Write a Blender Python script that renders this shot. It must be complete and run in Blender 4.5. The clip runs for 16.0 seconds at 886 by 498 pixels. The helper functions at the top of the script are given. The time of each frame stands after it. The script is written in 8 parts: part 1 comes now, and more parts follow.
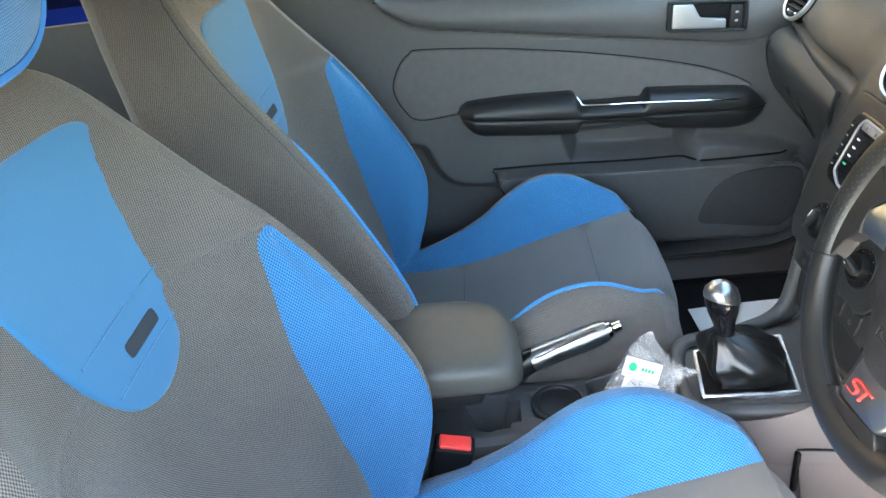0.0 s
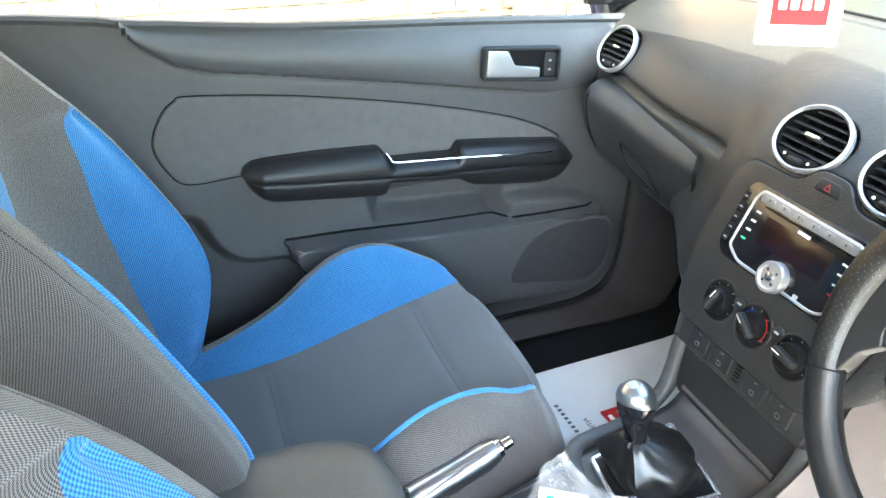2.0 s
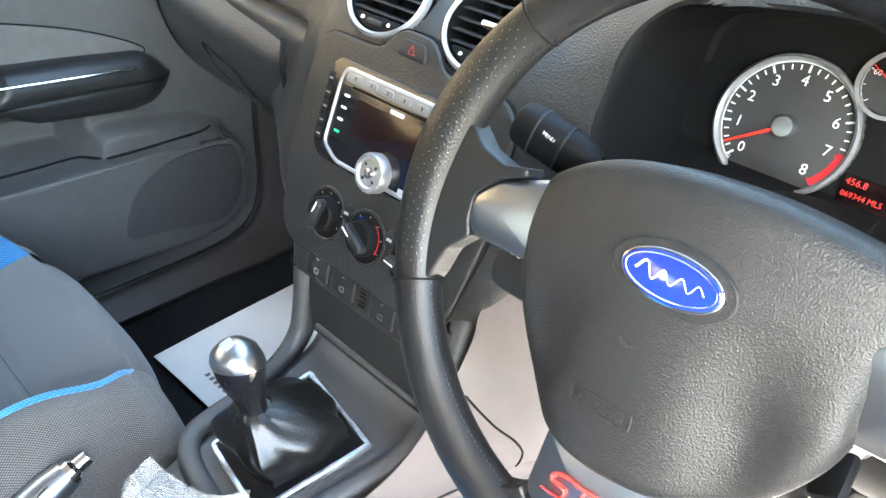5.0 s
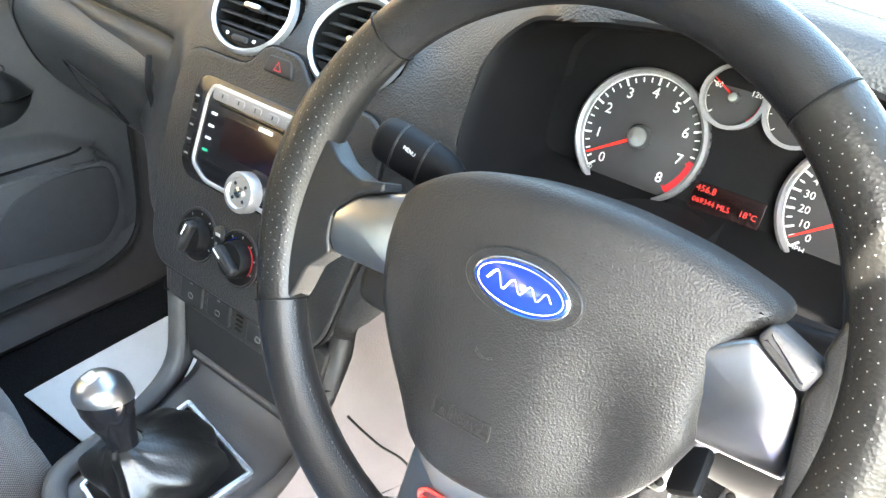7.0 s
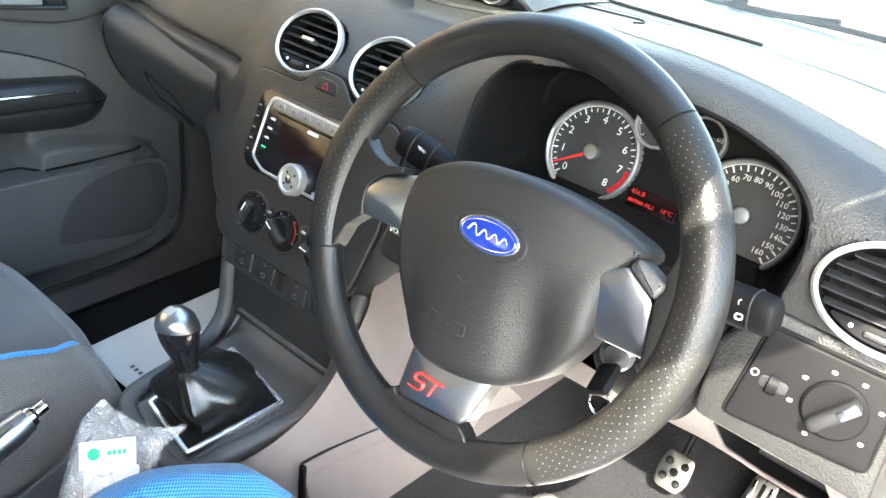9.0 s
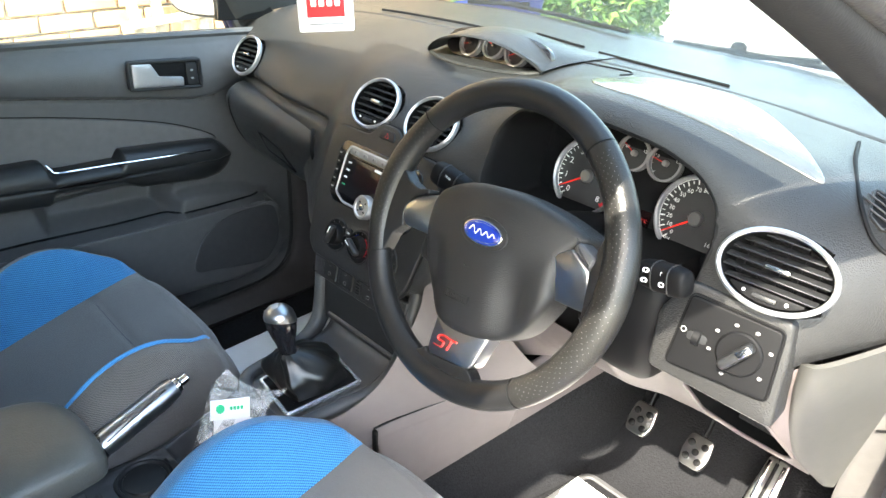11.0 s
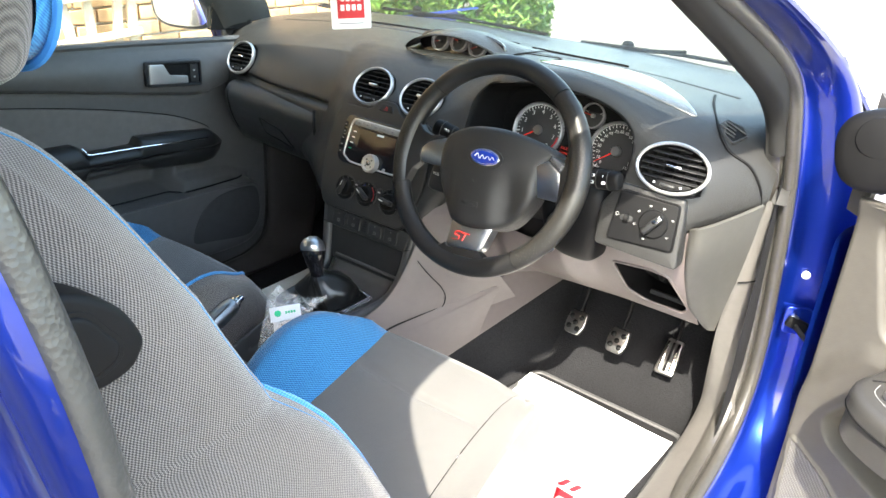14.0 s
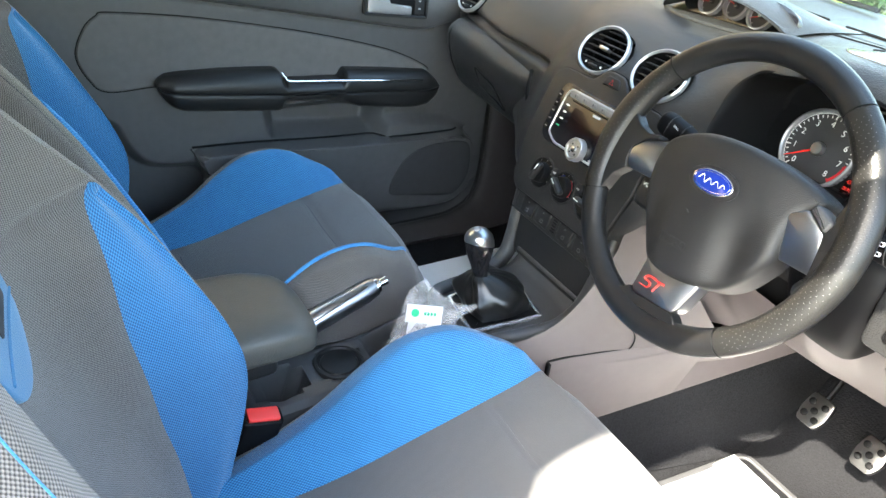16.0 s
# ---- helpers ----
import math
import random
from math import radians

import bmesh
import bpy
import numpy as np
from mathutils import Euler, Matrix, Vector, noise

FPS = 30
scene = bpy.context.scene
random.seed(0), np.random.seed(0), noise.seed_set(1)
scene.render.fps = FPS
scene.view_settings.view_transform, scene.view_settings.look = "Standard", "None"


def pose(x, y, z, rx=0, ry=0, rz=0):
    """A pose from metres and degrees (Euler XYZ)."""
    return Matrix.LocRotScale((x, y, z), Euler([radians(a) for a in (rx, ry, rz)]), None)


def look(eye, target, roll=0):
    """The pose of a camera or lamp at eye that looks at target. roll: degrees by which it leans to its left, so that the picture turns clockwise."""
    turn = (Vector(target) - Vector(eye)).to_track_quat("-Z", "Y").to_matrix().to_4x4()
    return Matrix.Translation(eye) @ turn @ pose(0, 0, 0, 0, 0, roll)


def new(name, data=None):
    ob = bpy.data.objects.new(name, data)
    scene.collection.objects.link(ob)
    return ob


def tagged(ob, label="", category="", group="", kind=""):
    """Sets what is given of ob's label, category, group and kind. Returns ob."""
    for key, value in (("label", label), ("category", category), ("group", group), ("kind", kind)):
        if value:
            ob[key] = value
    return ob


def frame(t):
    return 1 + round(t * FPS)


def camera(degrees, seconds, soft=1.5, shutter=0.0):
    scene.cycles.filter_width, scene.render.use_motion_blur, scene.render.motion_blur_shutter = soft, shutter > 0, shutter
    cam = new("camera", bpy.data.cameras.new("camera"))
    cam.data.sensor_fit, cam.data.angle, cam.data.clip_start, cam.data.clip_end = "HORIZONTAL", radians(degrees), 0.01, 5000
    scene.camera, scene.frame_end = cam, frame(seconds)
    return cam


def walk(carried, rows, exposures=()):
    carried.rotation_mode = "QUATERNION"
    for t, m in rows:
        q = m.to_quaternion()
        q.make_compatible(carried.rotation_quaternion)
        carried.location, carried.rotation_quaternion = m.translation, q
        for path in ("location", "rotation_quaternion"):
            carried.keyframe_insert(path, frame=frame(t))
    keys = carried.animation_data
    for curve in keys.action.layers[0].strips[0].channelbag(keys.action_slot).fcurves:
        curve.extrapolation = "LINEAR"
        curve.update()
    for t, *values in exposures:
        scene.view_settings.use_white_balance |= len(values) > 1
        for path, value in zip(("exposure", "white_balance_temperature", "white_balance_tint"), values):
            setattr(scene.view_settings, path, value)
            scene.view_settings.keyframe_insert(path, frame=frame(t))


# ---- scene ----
cam = camera(61.4, 16.0)
PATH = [
    (0, (0.878, 0.087, 1.317), (-0.839, -0.07, 0.302), -8.2),
    (0.5, (0.731, 0.117, 1.283), (-1.003, 0.144, 0.289), -4.5),
    (1, (0.672, 0.117, 1.272), (-1.045, 0.319, 0.267), -2.6),
    (1.5, (0.61, 0.031, 1.269), (-1.052, 0.484, 0.253), -0.6),
    (2, (0.555, -0.083, 1.281), (-1.058, 0.547, 0.279), 0.8),
    (2.5, (0.532, -0.107, 1.276), (-1.062, 0.566, 0.272), 0.9),
    (3, (0.538, -0.124, 1.275), (-1.03, 0.6, 0.267), 1.4),
    (3.5, (0.543, -0.115, 1.26), (-0.973, 0.677, 0.223), 1.7),
    (4, (0.526, -0.071, 1.248), (-0.883, 0.869, 0.185), 2.4),
    (4.5, (0.51, 0.039, 1.198), (-0.804, 1.113, 0.14), 2.2),
    (5, (0.479, 0.149, 1.155), (-0.662, 1.349, 0.033), 3.0),
    (7.5, (0.516, 0.17, 1.154), (-0.45, 1.571, 0.104), 5.9),
    (8, (0.554, 0.099, 1.171), (-0.409, 1.515, 0.138), 7.0),
    (8.5, (0.581, 0.038, 1.194), (-0.383, 1.463, 0.176), 8.5),
    (11, (0.86, -0.105, 1.304), (-0.415, 1.131, 0.384), 2.2),
    (11.5, (0.878, -0.22, 1.307), (-0.306, 1.123, 0.415), 3.2),
    (12, (0.911, -0.282, 1.301), (-0.205, 1.135, 0.437), 5.3),
    (12.5, (0.993, -0.347, 1.318), (-0.178, 1.041, 0.479), 5.0),
    (13, (1.05, -0.429, 1.337), (-0.215, 0.883, 0.515), 4.0),
    (13.5, (1.048, -0.512, 1.33), (-0.147, 0.862, 0.503), 3.5),
    (14, (1.009, -0.551, 1.324), (-0.061, 0.911, 0.476), 3.5),
    (14.5, (1.069, -0.456, 1.324), (-0.06, 0.947, 0.454), 5.9),
    (15, (1.079, -0.399, 1.321), (-0.166, 0.889, 0.431), 7.1),
    (15.5, (0.948, -0.305, 1.293), (-0.391, 0.862, 0.375), 7.6),
    (16, (0.859, -0.216, 1.278), (-0.6, 0.693, 0.255), 6.1),
]
walk(cam, [(t, look(eye, target, roll)) for t, eye, target, roll in PATH], [(0.0, 4.50, 7050, 5), (0.5, 4.93, 7050, 5), (2.0, 5.10, 7050, 5), (5.0, 5.12, 7050, 5), (7.5, 5.28, 7050, 5), (8.5, 4.90, 7050, 5), (9.3, 4.58, 7050, 5), (11.0, 4.15, 7050, 5), (12.5, 3.90, 7050, 5), (14.0, 3.68, 7050, 5), (15.0, 3.74, 7050, 5), (16.0, 4.25, 7000, 5)])

# ---------- light ----------
world = bpy.data.worlds.new("sky")
scene.world = world
world.use_nodes = True
wn = world.node_tree
sky = wn.nodes.new("ShaderNodeTexSky")
sky.sky_type = "NISHITA"
sky.sun_disc = False
sky.sun_elevation = radians(47.2)
sky.sun_rotation = radians(158)
sky.air_density, sky.dust_density = 1.2, 2.0
bg = wn.nodes["Background"]
bg.inputs["Strength"].default_value = 0.15
wn.links.new(sky.outputs[0], bg.inputs["Color"])
sun_data = bpy.data.lights.new("sun", "SUN")
sun_data.energy, sun_data.angle, sun_data.color = 2.05, radians(0.55), (1.0, 0.95, 0.88)
sun = new("sun", sun_data)
sun.matrix_world = look((0, 0, 0), (-0.34, 0.86, -1.0))


# ---------- materials ----------
def shader(name, rgb, rough=0.5, metal=0.0, vary=0.12, scale=60.0, bump=0.0, bump_scale=400.0, coat=0.0, spec=0.5, big=3.0):
    """A principled material with colour drift at two scales and a fine relief."""
    m = bpy.data.materials.new(name)
    m.use_nodes = True
    nt, n = m.node_tree, m.node_tree.nodes
    b = n["Principled BSDF"]
    b.inputs["Roughness"].default_value = rough
    b.inputs["Metallic"].default_value = metal
    b.inputs["Specular IOR Level"].default_value = spec
    b.inputs["Coat Weight"].default_value = coat
    b.inputs["Coat Roughness"].default_value = 0.04
    tc = n.new("ShaderNodeTexCoord")
    n1, n2 = n.new("ShaderNodeTexNoise"), n.new("ShaderNodeTexNoise")
    n1.inputs["Scale"].default_value, n2.inputs["Scale"].default_value = scale, big
    n1.inputs["Detail"].default_value = n2.inputs["Detail"].default_value = 4
    for t in (n1, n2):
        nt.links.new(tc.outputs["Object"], t.inputs["Vector"])
    add = n.new("ShaderNodeMath")
    add.operation = "ADD"
    nt.links.new(n1.outputs["Fac"], add.inputs[0])
    nt.links.new(n2.outputs["Fac"], add.inputs[1])
    ramp = n.new("ShaderNodeMapRange")
    ramp.inputs["From Min"].default_value, ramp.inputs["From Max"].default_value = 0.6, 1.4
    ramp.inputs["To Min"].default_value, ramp.inputs["To Max"].default_value = 1 - vary, 1 + vary
    nt.links.new(add.outputs[0], ramp.inputs["Value"])
    mul = n.new("ShaderNodeVectorMath")
    mul.operation = "SCALE"
    mul.inputs[0].default_value = rgb
    nt.links.new(ramp.outputs[0], mul.inputs["Scale"])
    nt.links.new(mul.outputs[0], b.inputs["Base Color"])
    rr = n.new("ShaderNodeMapRange")
    rr.inputs["From Min"].default_value, rr.inputs["From Max"].default_value = 0.3, 0.7
    rr.inputs["To Min"].default_value, rr.inputs["To Max"].default_value = max(rough - 0.07, 0.01), min(rough + 0.07, 1)
    nt.links.new(n2.outputs["Fac"], rr.inputs["Value"])
    nt.links.new(rr.outputs[0], b.inputs["Roughness"])
    if bump:
        vo = n.new("ShaderNodeTexVoronoi")
        vo.inputs["Scale"].default_value = bump_scale
        nt.links.new(tc.outputs["Object"], vo.inputs["Vector"])
        bp = n.new("ShaderNodeBump")
        bp.inputs["Strength"].default_value = bump
        bp.inputs["Distance"].default_value = 0.0006
        nt.links.new(vo.outputs["Distance"], bp.inputs["Height"])
        nt.links.new(bp.outputs[0], b.inputs["Normal"])
    return m


def knit(name, rgb, dark, pitch, axis_u, axis_v, bump=0.6, rough=0.9, mix=1.0, pitch_v=0):
    """A woven seat cloth: a fine lattice of raised stitches along two object axes."""
    m = bpy.data.materials.new(name)
    m.use_nodes = True
    nt, n = m.node_tree, m.node_tree.nodes
    b = n["Principled BSDF"]
    b.inputs["Roughness"].default_value = rough
    b.inputs["Specular IOR Level"].default_value = 0.25
    b.inputs["Sheen Weight"].default_value = 0.25
    b.inputs["Sheen Roughness"].default_value = 0.5
    tc = n.new("ShaderNodeTexCoord")
    waves = []
    for ax, step in ((axis_u, pitch), (axis_v, pitch_v or pitch)):
        d = n.new("ShaderNodeVectorMath")
        d.operation = "DOT_PRODUCT"
        d.inputs[1].default_value = ax
        nt.links.new(tc.outputs["Object"], d.inputs[0])
        s = n.new("ShaderNodeMath")
        s.operation = "MULTIPLY"
        s.inputs[1].default_value = 2 * math.pi / step
        nt.links.new(d.outputs["Value"], s.inputs[0])
        w = n.new("ShaderNodeMath")
        w.operation = "SINE"
        nt.links.new(s.outputs[0], w.inputs[0])
        waves.append(w)
    prod = n.new("ShaderNodeMath")
    prod.operation = "MULTIPLY"
    nt.links.new(waves[0].outputs[0], prod.inputs[0])
    nt.links.new(waves[1].outputs[0], prod.inputs[1])
    nz = n.new("ShaderNodeTexNoise")
    nz.inputs["Scale"].default_value, nz.inputs["Detail"].default_value = 9, 5
    nt.links.new(tc.outputs["Object"], nz.inputs["Vector"])
    sum_ = n.new("ShaderNodeMath")
    sum_.operation = "MULTIPLY_ADD"
    sum_.inputs[1].default_value = 0.5 * mix
    sum_.inputs[2].default_value = 0.25
    nt.links.new(prod.outputs[0], sum_.inputs[0])
    sum2 = n.new("ShaderNodeMath")
    sum2.operation = "MULTIPLY_ADD"
    sum2.inputs[1].default_value = 0.5
    nt.links.new(nz.outputs["Fac"], sum2.inputs[0])
    nt.links.new(sum_.outputs[0], sum2.inputs[2])
    cr = n.new("ShaderNodeMix")
    cr.data_type = "RGBA"
    cr.inputs["A"].default_value, cr.inputs["B"].default_value = (*dark, 1), (*rgb, 1)
    nt.links.new(sum2.outputs[0], cr.inputs["Factor"])
    nt.links.new(cr.outputs["Result"], b.inputs["Base Color"])
    bp = n.new("ShaderNodeBump")
    bp.inputs["Strength"].default_value, bp.inputs["Distance"].default_value = bump, 0.0008
    nt.links.new(prod.outputs[0], bp.inputs["Height"])
    nt.links.new(bp.outputs[0], b.inputs["Normal"])
    return m


def woven(name, rgb, dark, pitch, bump=0.5, jitter=0.25, soft=0.5):
    """A seat cloth with staggered raised dots that follow the cut of each panel (its UV map, in metres)."""
    m = bpy.data.materials.new(name)
    m.use_nodes = True
    nt, n = m.node_tree, m.node_tree.nodes
    b = n["Principled BSDF"]
    b.inputs["Roughness"].default_value = 0.9
    b.inputs["Specular IOR Level"].default_value = 0.2
    b.inputs["Sheen Weight"].default_value, b.inputs["Sheen Roughness"].default_value = 0.25, 0.5
    uv = n.new("ShaderNodeUVMap")
    tc = n.new("ShaderNodeTexCoord")

    def math_node(kind, a, c):
        q = n.new("ShaderNodeMath")
        q.operation = kind
        for k_, val in enumerate((a, c)):
            if val is None:
                continue
            if isinstance(val, (int, float)):
                q.inputs[k_].default_value = val
            else:
                nt.links.new(val, q.inputs[k_])
        return q.outputs[0]

    wob = n.new("ShaderNodeTexNoise")
    wob.inputs["Scale"].default_value, wob.inputs["Detail"].default_value = 0.22 / pitch, 2
    nt.links.new(uv.outputs[0], wob.inputs["Vector"])
    sep, wsep = n.new("ShaderNodeSeparateXYZ"), n.new("ShaderNodeSeparateColor")
    nt.links.new(uv.outputs[0], sep.inputs[0])
    nt.links.new(wob.outputs["Color"], wsep.inputs[0])
    waves = []
    for k_ in (0, 1):
        ph = math_node("MULTIPLY", sep.outputs[k_], 2 * math.pi / (pitch * (1.0, 1.35)[k_]))
        ph = math_node("ADD", ph, math_node("MULTIPLY", wsep.outputs[k_], 2 * math.pi * jitter))
        waves.append(math_node("SINE", ph, None))
    prod = math_node("MULTIPLY", waves[0], waves[1])
    big = n.new("ShaderNodeTexNoise")
    big.inputs["Scale"].default_value, big.inputs["Detail"].default_value = 7, 5
    fuzz = n.new("ShaderNodeTexNoise")
    fuzz.inputs["Scale"].default_value, fuzz.inputs["Detail"].default_value = 900, 2
    for t in (big, fuzz):
        nt.links.new(tc.outputs["Object"], t.inputs["Vector"])
    fac = math_node("MULTIPLY", prod, soft)
    fac = math_node("ADD", fac, math_node("MULTIPLY", big.outputs["Fac"], 0.5))
    fac = math_node("ADD", fac, math_node("MULTIPLY", fuzz.outputs["Fac"], 0.5))
    cr = n.new("ShaderNodeMix")
    cr.data_type = "RGBA"
    cr.inputs["A"].default_value, cr.inputs["B"].default_value = (*dark, 1), (*rgb, 1)
    nt.links.new(fac, cr.inputs["Factor"])
    nt.links.new(cr.outputs["Result"], b.inputs["Base Color"])
    bp = n.new("ShaderNodeBump")
    bp.inputs["Strength"].default_value, bp.inputs["Distance"].default_value = bump, 0.0006
    nt.links.new(prod, bp.inputs["Height"])
    nt.links.new(bp.outputs[0], b.inputs["Normal"])
    return m


def emissive(name, rgb, strength):
    m = shader(name, rgb, 0.5)
    b = m.node_tree.nodes["Principled BSDF"]
    b.inputs["Emission Color"].default_value, b.inputs["Emission Strength"].default_value = (*rgb, 1), strength
    return m


def clear(name, tint=(1, 1, 1), rough=0.0, ior=1.45, gloss=1.0):
    """Thin clear sheet: see-through with a Fresnel gloss."""
    m = bpy.data.materials.new(name)
    m.use_nodes = True
    nt, n = m.node_tree, m.node_tree.nodes
    n.remove(n["Principled BSDF"])
    out = n["Material Output"]
    tr, gl, fr, mx = (n.new(k) for k in ("ShaderNodeBsdfTransparent", "ShaderNodeBsdfGlossy", "ShaderNodeLayerWeight", "ShaderNodeMixShader"))
    tr.inputs["Color"].default_value = (*tint, 1)
    gl.inputs["Roughness"].default_value = rough
    gl.inputs["Color"].default_value = (gloss, gloss, gloss, 1)
    fr.inputs["Blend"].default_value = 0.5
    pw, ad = n.new("ShaderNodeMath"), n.new("ShaderNodeMath")
    pw.operation, ad.operation = "POWER", "MULTIPLY_ADD"
    pw.inputs[1].default_value = 5.0
    f0 = ((ior - 1) / (ior + 1)) ** 2 * 2
    ad.inputs[1].default_value, ad.inputs[2].default_value = 0.8 - f0, f0
    nt.links.new(fr.outputs["Facing"], pw.inputs[0])
    nt.links.new(pw.outputs[0], ad.inputs[0])
    nt.links.new(ad.outputs[0], mx.inputs[0])
    nt.links.new(tr.outputs[0], mx.inputs[1])
    nt.links.new(gl.outputs[0], mx.inputs[2])
    nt.links.new(mx.outputs[0], out.inputs["Surface"])
    return m


M_DASH = shader("dash plastic", (0.021, 0.021, 0.0212), 0.38, spec=0.30, bump=0.75, bump_scale=520, vary=0.10)
M_SMOOTH = shader("smooth dash pad", (0.055, 0.056, 0.057), 0.20, spec=0.8, bump=0.05, bump_scale=520)
M_DARK = shader("dark plastic", (0.014, 0.0145, 0.0155), 0.48, spec=0.32, bump=0.2, bump_scale=600)
M_BLACK = shader("black plastic", (0.0045, 0.0045, 0.005), 0.60, spec=0.13, bump=0.08, bump_scale=700)
M_PIANO = shader("gloss black", (0.008, 0.008, 0.010), 0.10, vary=0.05)
M_DOOR = shader("door plastic", (0.062, 0.062, 0.064), 0.52, bump=0.3, bump_scale=520)
M_INSERT = shader("door cloth", (0.105, 0.100, 0.098), 0.85, bump=0.35, bump_scale=900, spec=0.2)
M_ARM = shader("armrest vinyl", (0.012, 0.0123, 0.013), 0.40, spec=0.35, bump=0.2, bump_scale=700)
M_TRIM = shader("pale grey plastic", (0.100, 0.083, 0.082), 0.55, bump=0.25, bump_scale=520, vary=0.07)
M_FLAP = shader("grey end plastic", (0.043, 0.042, 0.039), 0.6, bump=0.25, bump_scale=520)
M_KICK = shader("beige kick plastic", (0.082, 0.077, 0.073), 0.6, bump=0.25, bump_scale=520)
M_SILL = shader("warm grey sill plastic", (0.040, 0.035, 0.034), 0.55, spec=0.3, bump=0.3, bump_scale=520)
M_CONS = shader("console plastic", (0.047, 0.047, 0.049), 0.50, bump=0.25, bump_scale=520)
M_LEATHER = shader("black leather", (0.009, 0.009, 0.0095), 0.38, spec=0.38, bump=0.3, bump_scale=1100)
M_AIRBAG = shader("grained airbag vinyl", (0.014, 0.014, 0.0145), 0.50, spec=0.36, bump=0.5, bump_scale=900)
M_GAITER = shader("gaiter leather", (0.007, 0.007, 0.007), 0.33, bump=0.25, bump_scale=380)
M_PERF = shader("perforated leather", (0.011, 0.0107, 0.0102), 0.40, spec=0.34, bump=0.3, bump_scale=500)
M_LID = shader("armrest lid vinyl", (0.060, 0.059, 0.053), 0.5, bump=0.4, bump_scale=420)
M_SILVER = shader("satin silver", (0.46, 0.47, 0.48), 0.26, metal=1.0, vary=0.05)
M_BAR = shader("satin grey key paint", (0.20, 0.195, 0.19), 0.55, metal=0.3, vary=0.08)
M_CHROME = shader("chrome", (0.80, 0.80, 0.80), 0.10, metal=1.0, vary=0.04)
M_RING = shader("silver ring paint", (0.42, 0.42, 0.42), 0.34, metal=0.7, vary=0.05)
M_PAINT = shader("blue car paint", (0.004, 0.026, 0.28), 0.34, metal=0.80, vary=0.06, scale=900, coat=0.9)
M_RUBBER = shader("seal rubber", (0.013, 0.0122, 0.011), 0.45, spec=0.25, bump=0.25, bump_scale=300)
M_SEAL = shader("weathered door seal", (0.036, 0.034, 0.031), 0.34, spec=0.55, bump=0.4, bump_scale=330, vary=0.3, scale=150)
M_PILLAR = shader("pillar trim", (0.017, 0.017, 0.0172), 0.60, spec=0.2, bump=0.3, bump_scale=500)
# driver's door copies of door plastic and armrest vinyl, retoned for the sun there
M_DRVTRIM = shader("door plastic toned for sun", (0.046, 0.043, 0.039), 0.55, spec=0.3, bump=0.3, bump_scale=520)
M_DRVARM = shader("armrest vinyl toned for sun", (0.026, 0.025, 0.024), 0.45, spec=0.4, bump=0.3, bump_scale=600)
M_CARPET = shader("carpet", (0.0125, 0.0126, 0.0140), 0.98, bump=1.0, bump_scale=260, vary=0.75, scale=330, spec=0.1)
M_GREYK = knit("grey head cloth", (0.172, 0.155, 0.142), (0.044, 0.040, 0.037), 0.0029, (0.6, 0.75, 0.3), (-0.6, 0.35, 0.75), bump=0.5, mix=1.0)
M_MID = knit("charcoal seat cloth", (0.105, 0.101, 0.099), (0.074, 0.072, 0.072), 0.0016, (0.8, 0.6, 0), (0, 0.6, 0.8), bump=0.2)
M_BLUEK = knit("blue edge cloth", (0.062, 0.290, 0.56), (0.015, 0.110, 0.31), 0.0030, (0.6, 0.75, 0.3), (-0.6, 0.35, 0.75), bump=0.4, mix=1.0)
M_PATCH = knit("blue smooth cloth", (0.034, 0.165, 0.315), (0.024, 0.126, 0.255), 0.0016, (0.8, 0.6, 0), (0, 0.6, 0.8), bump=0.15)
M_GREY = woven("grey seat cloth", (0.168, 0.147, 0.133), (0.026, 0.022, 0.020), 0.0027, bump=0.45, jitter=0.2, soft=0.8)
M_BLUE = woven("blue seat cloth", (0.046, 0.220, 0.415), (0.007, 0.058, 0.170), 0.0040, bump=0.6, jitter=0.12, soft=0.8)
M_SEATC = woven("charcoal seat cloth panels", (0.105, 0.101, 0.099), (0.068, 0.066, 0.066), 0.0020, bump=0.25)
M_PIPE = shader("blue piping", (0.030, 0.20, 0.56), 0.7, bump=0.6, bump_scale=900)
M_STITCH = shader("grey stitching", (0.30, 0.30, 0.30), 0.8)
M_DARKFAB = shader("dark print", (0.02, 0.025, 0.035), 0.8)
M_DIM = shader("dim grey print", (0.16, 0.16, 0.16), 0.7)
M_WHITE = shader("white print", (0.80, 0.80, 0.78), 0.6, vary=0.04)
M_PAPER = shader("white paper", (0.80, 0.80, 0.80), 0.85, vary=0.04, scale=20)
M_RED = shader("red print", (0.55, 0.012, 0.02), 0.6)
M_BUCKLE = shader("red buckle", (0.65, 0.035, 0.03), 0.45)
M_GREEN = shader("green ink", (0.02, 0.50, 0.22), 0.7)
M_BADGE = shader("badge blue", (0.010, 0.030, 0.24), 0.18, coat=1.0)
M_REDLIT = emissive("red display", (0.50, 0.02, 0.015), 0.03)
M_NEEDLE = emissive("red needle", (0.85, 0.02, 0.01), 0.03)
M_DIAL = shader("dial face", (0.026, 0.026, 0.027), 0.5)
M_DIALRING = shader("dial ring", (0.30, 0.30, 0.31), 0.35, metal=0.6)
M_SCREEN = shader("dark red screen", (0.009, 0.003, 0.003), 0.16)
M_GLASS = clear("window glass", (0.93, 0.97, 0.95))
M_WSCREEN = clear("tinted windscreen glass", (0.66, 0.71, 0.68))
# dark tint added to the rear glass only to hold back light in the cabin
M_REARDIM = clear("rear glass darkened to dim the cabin", (0.22, 0.23, 0.23))
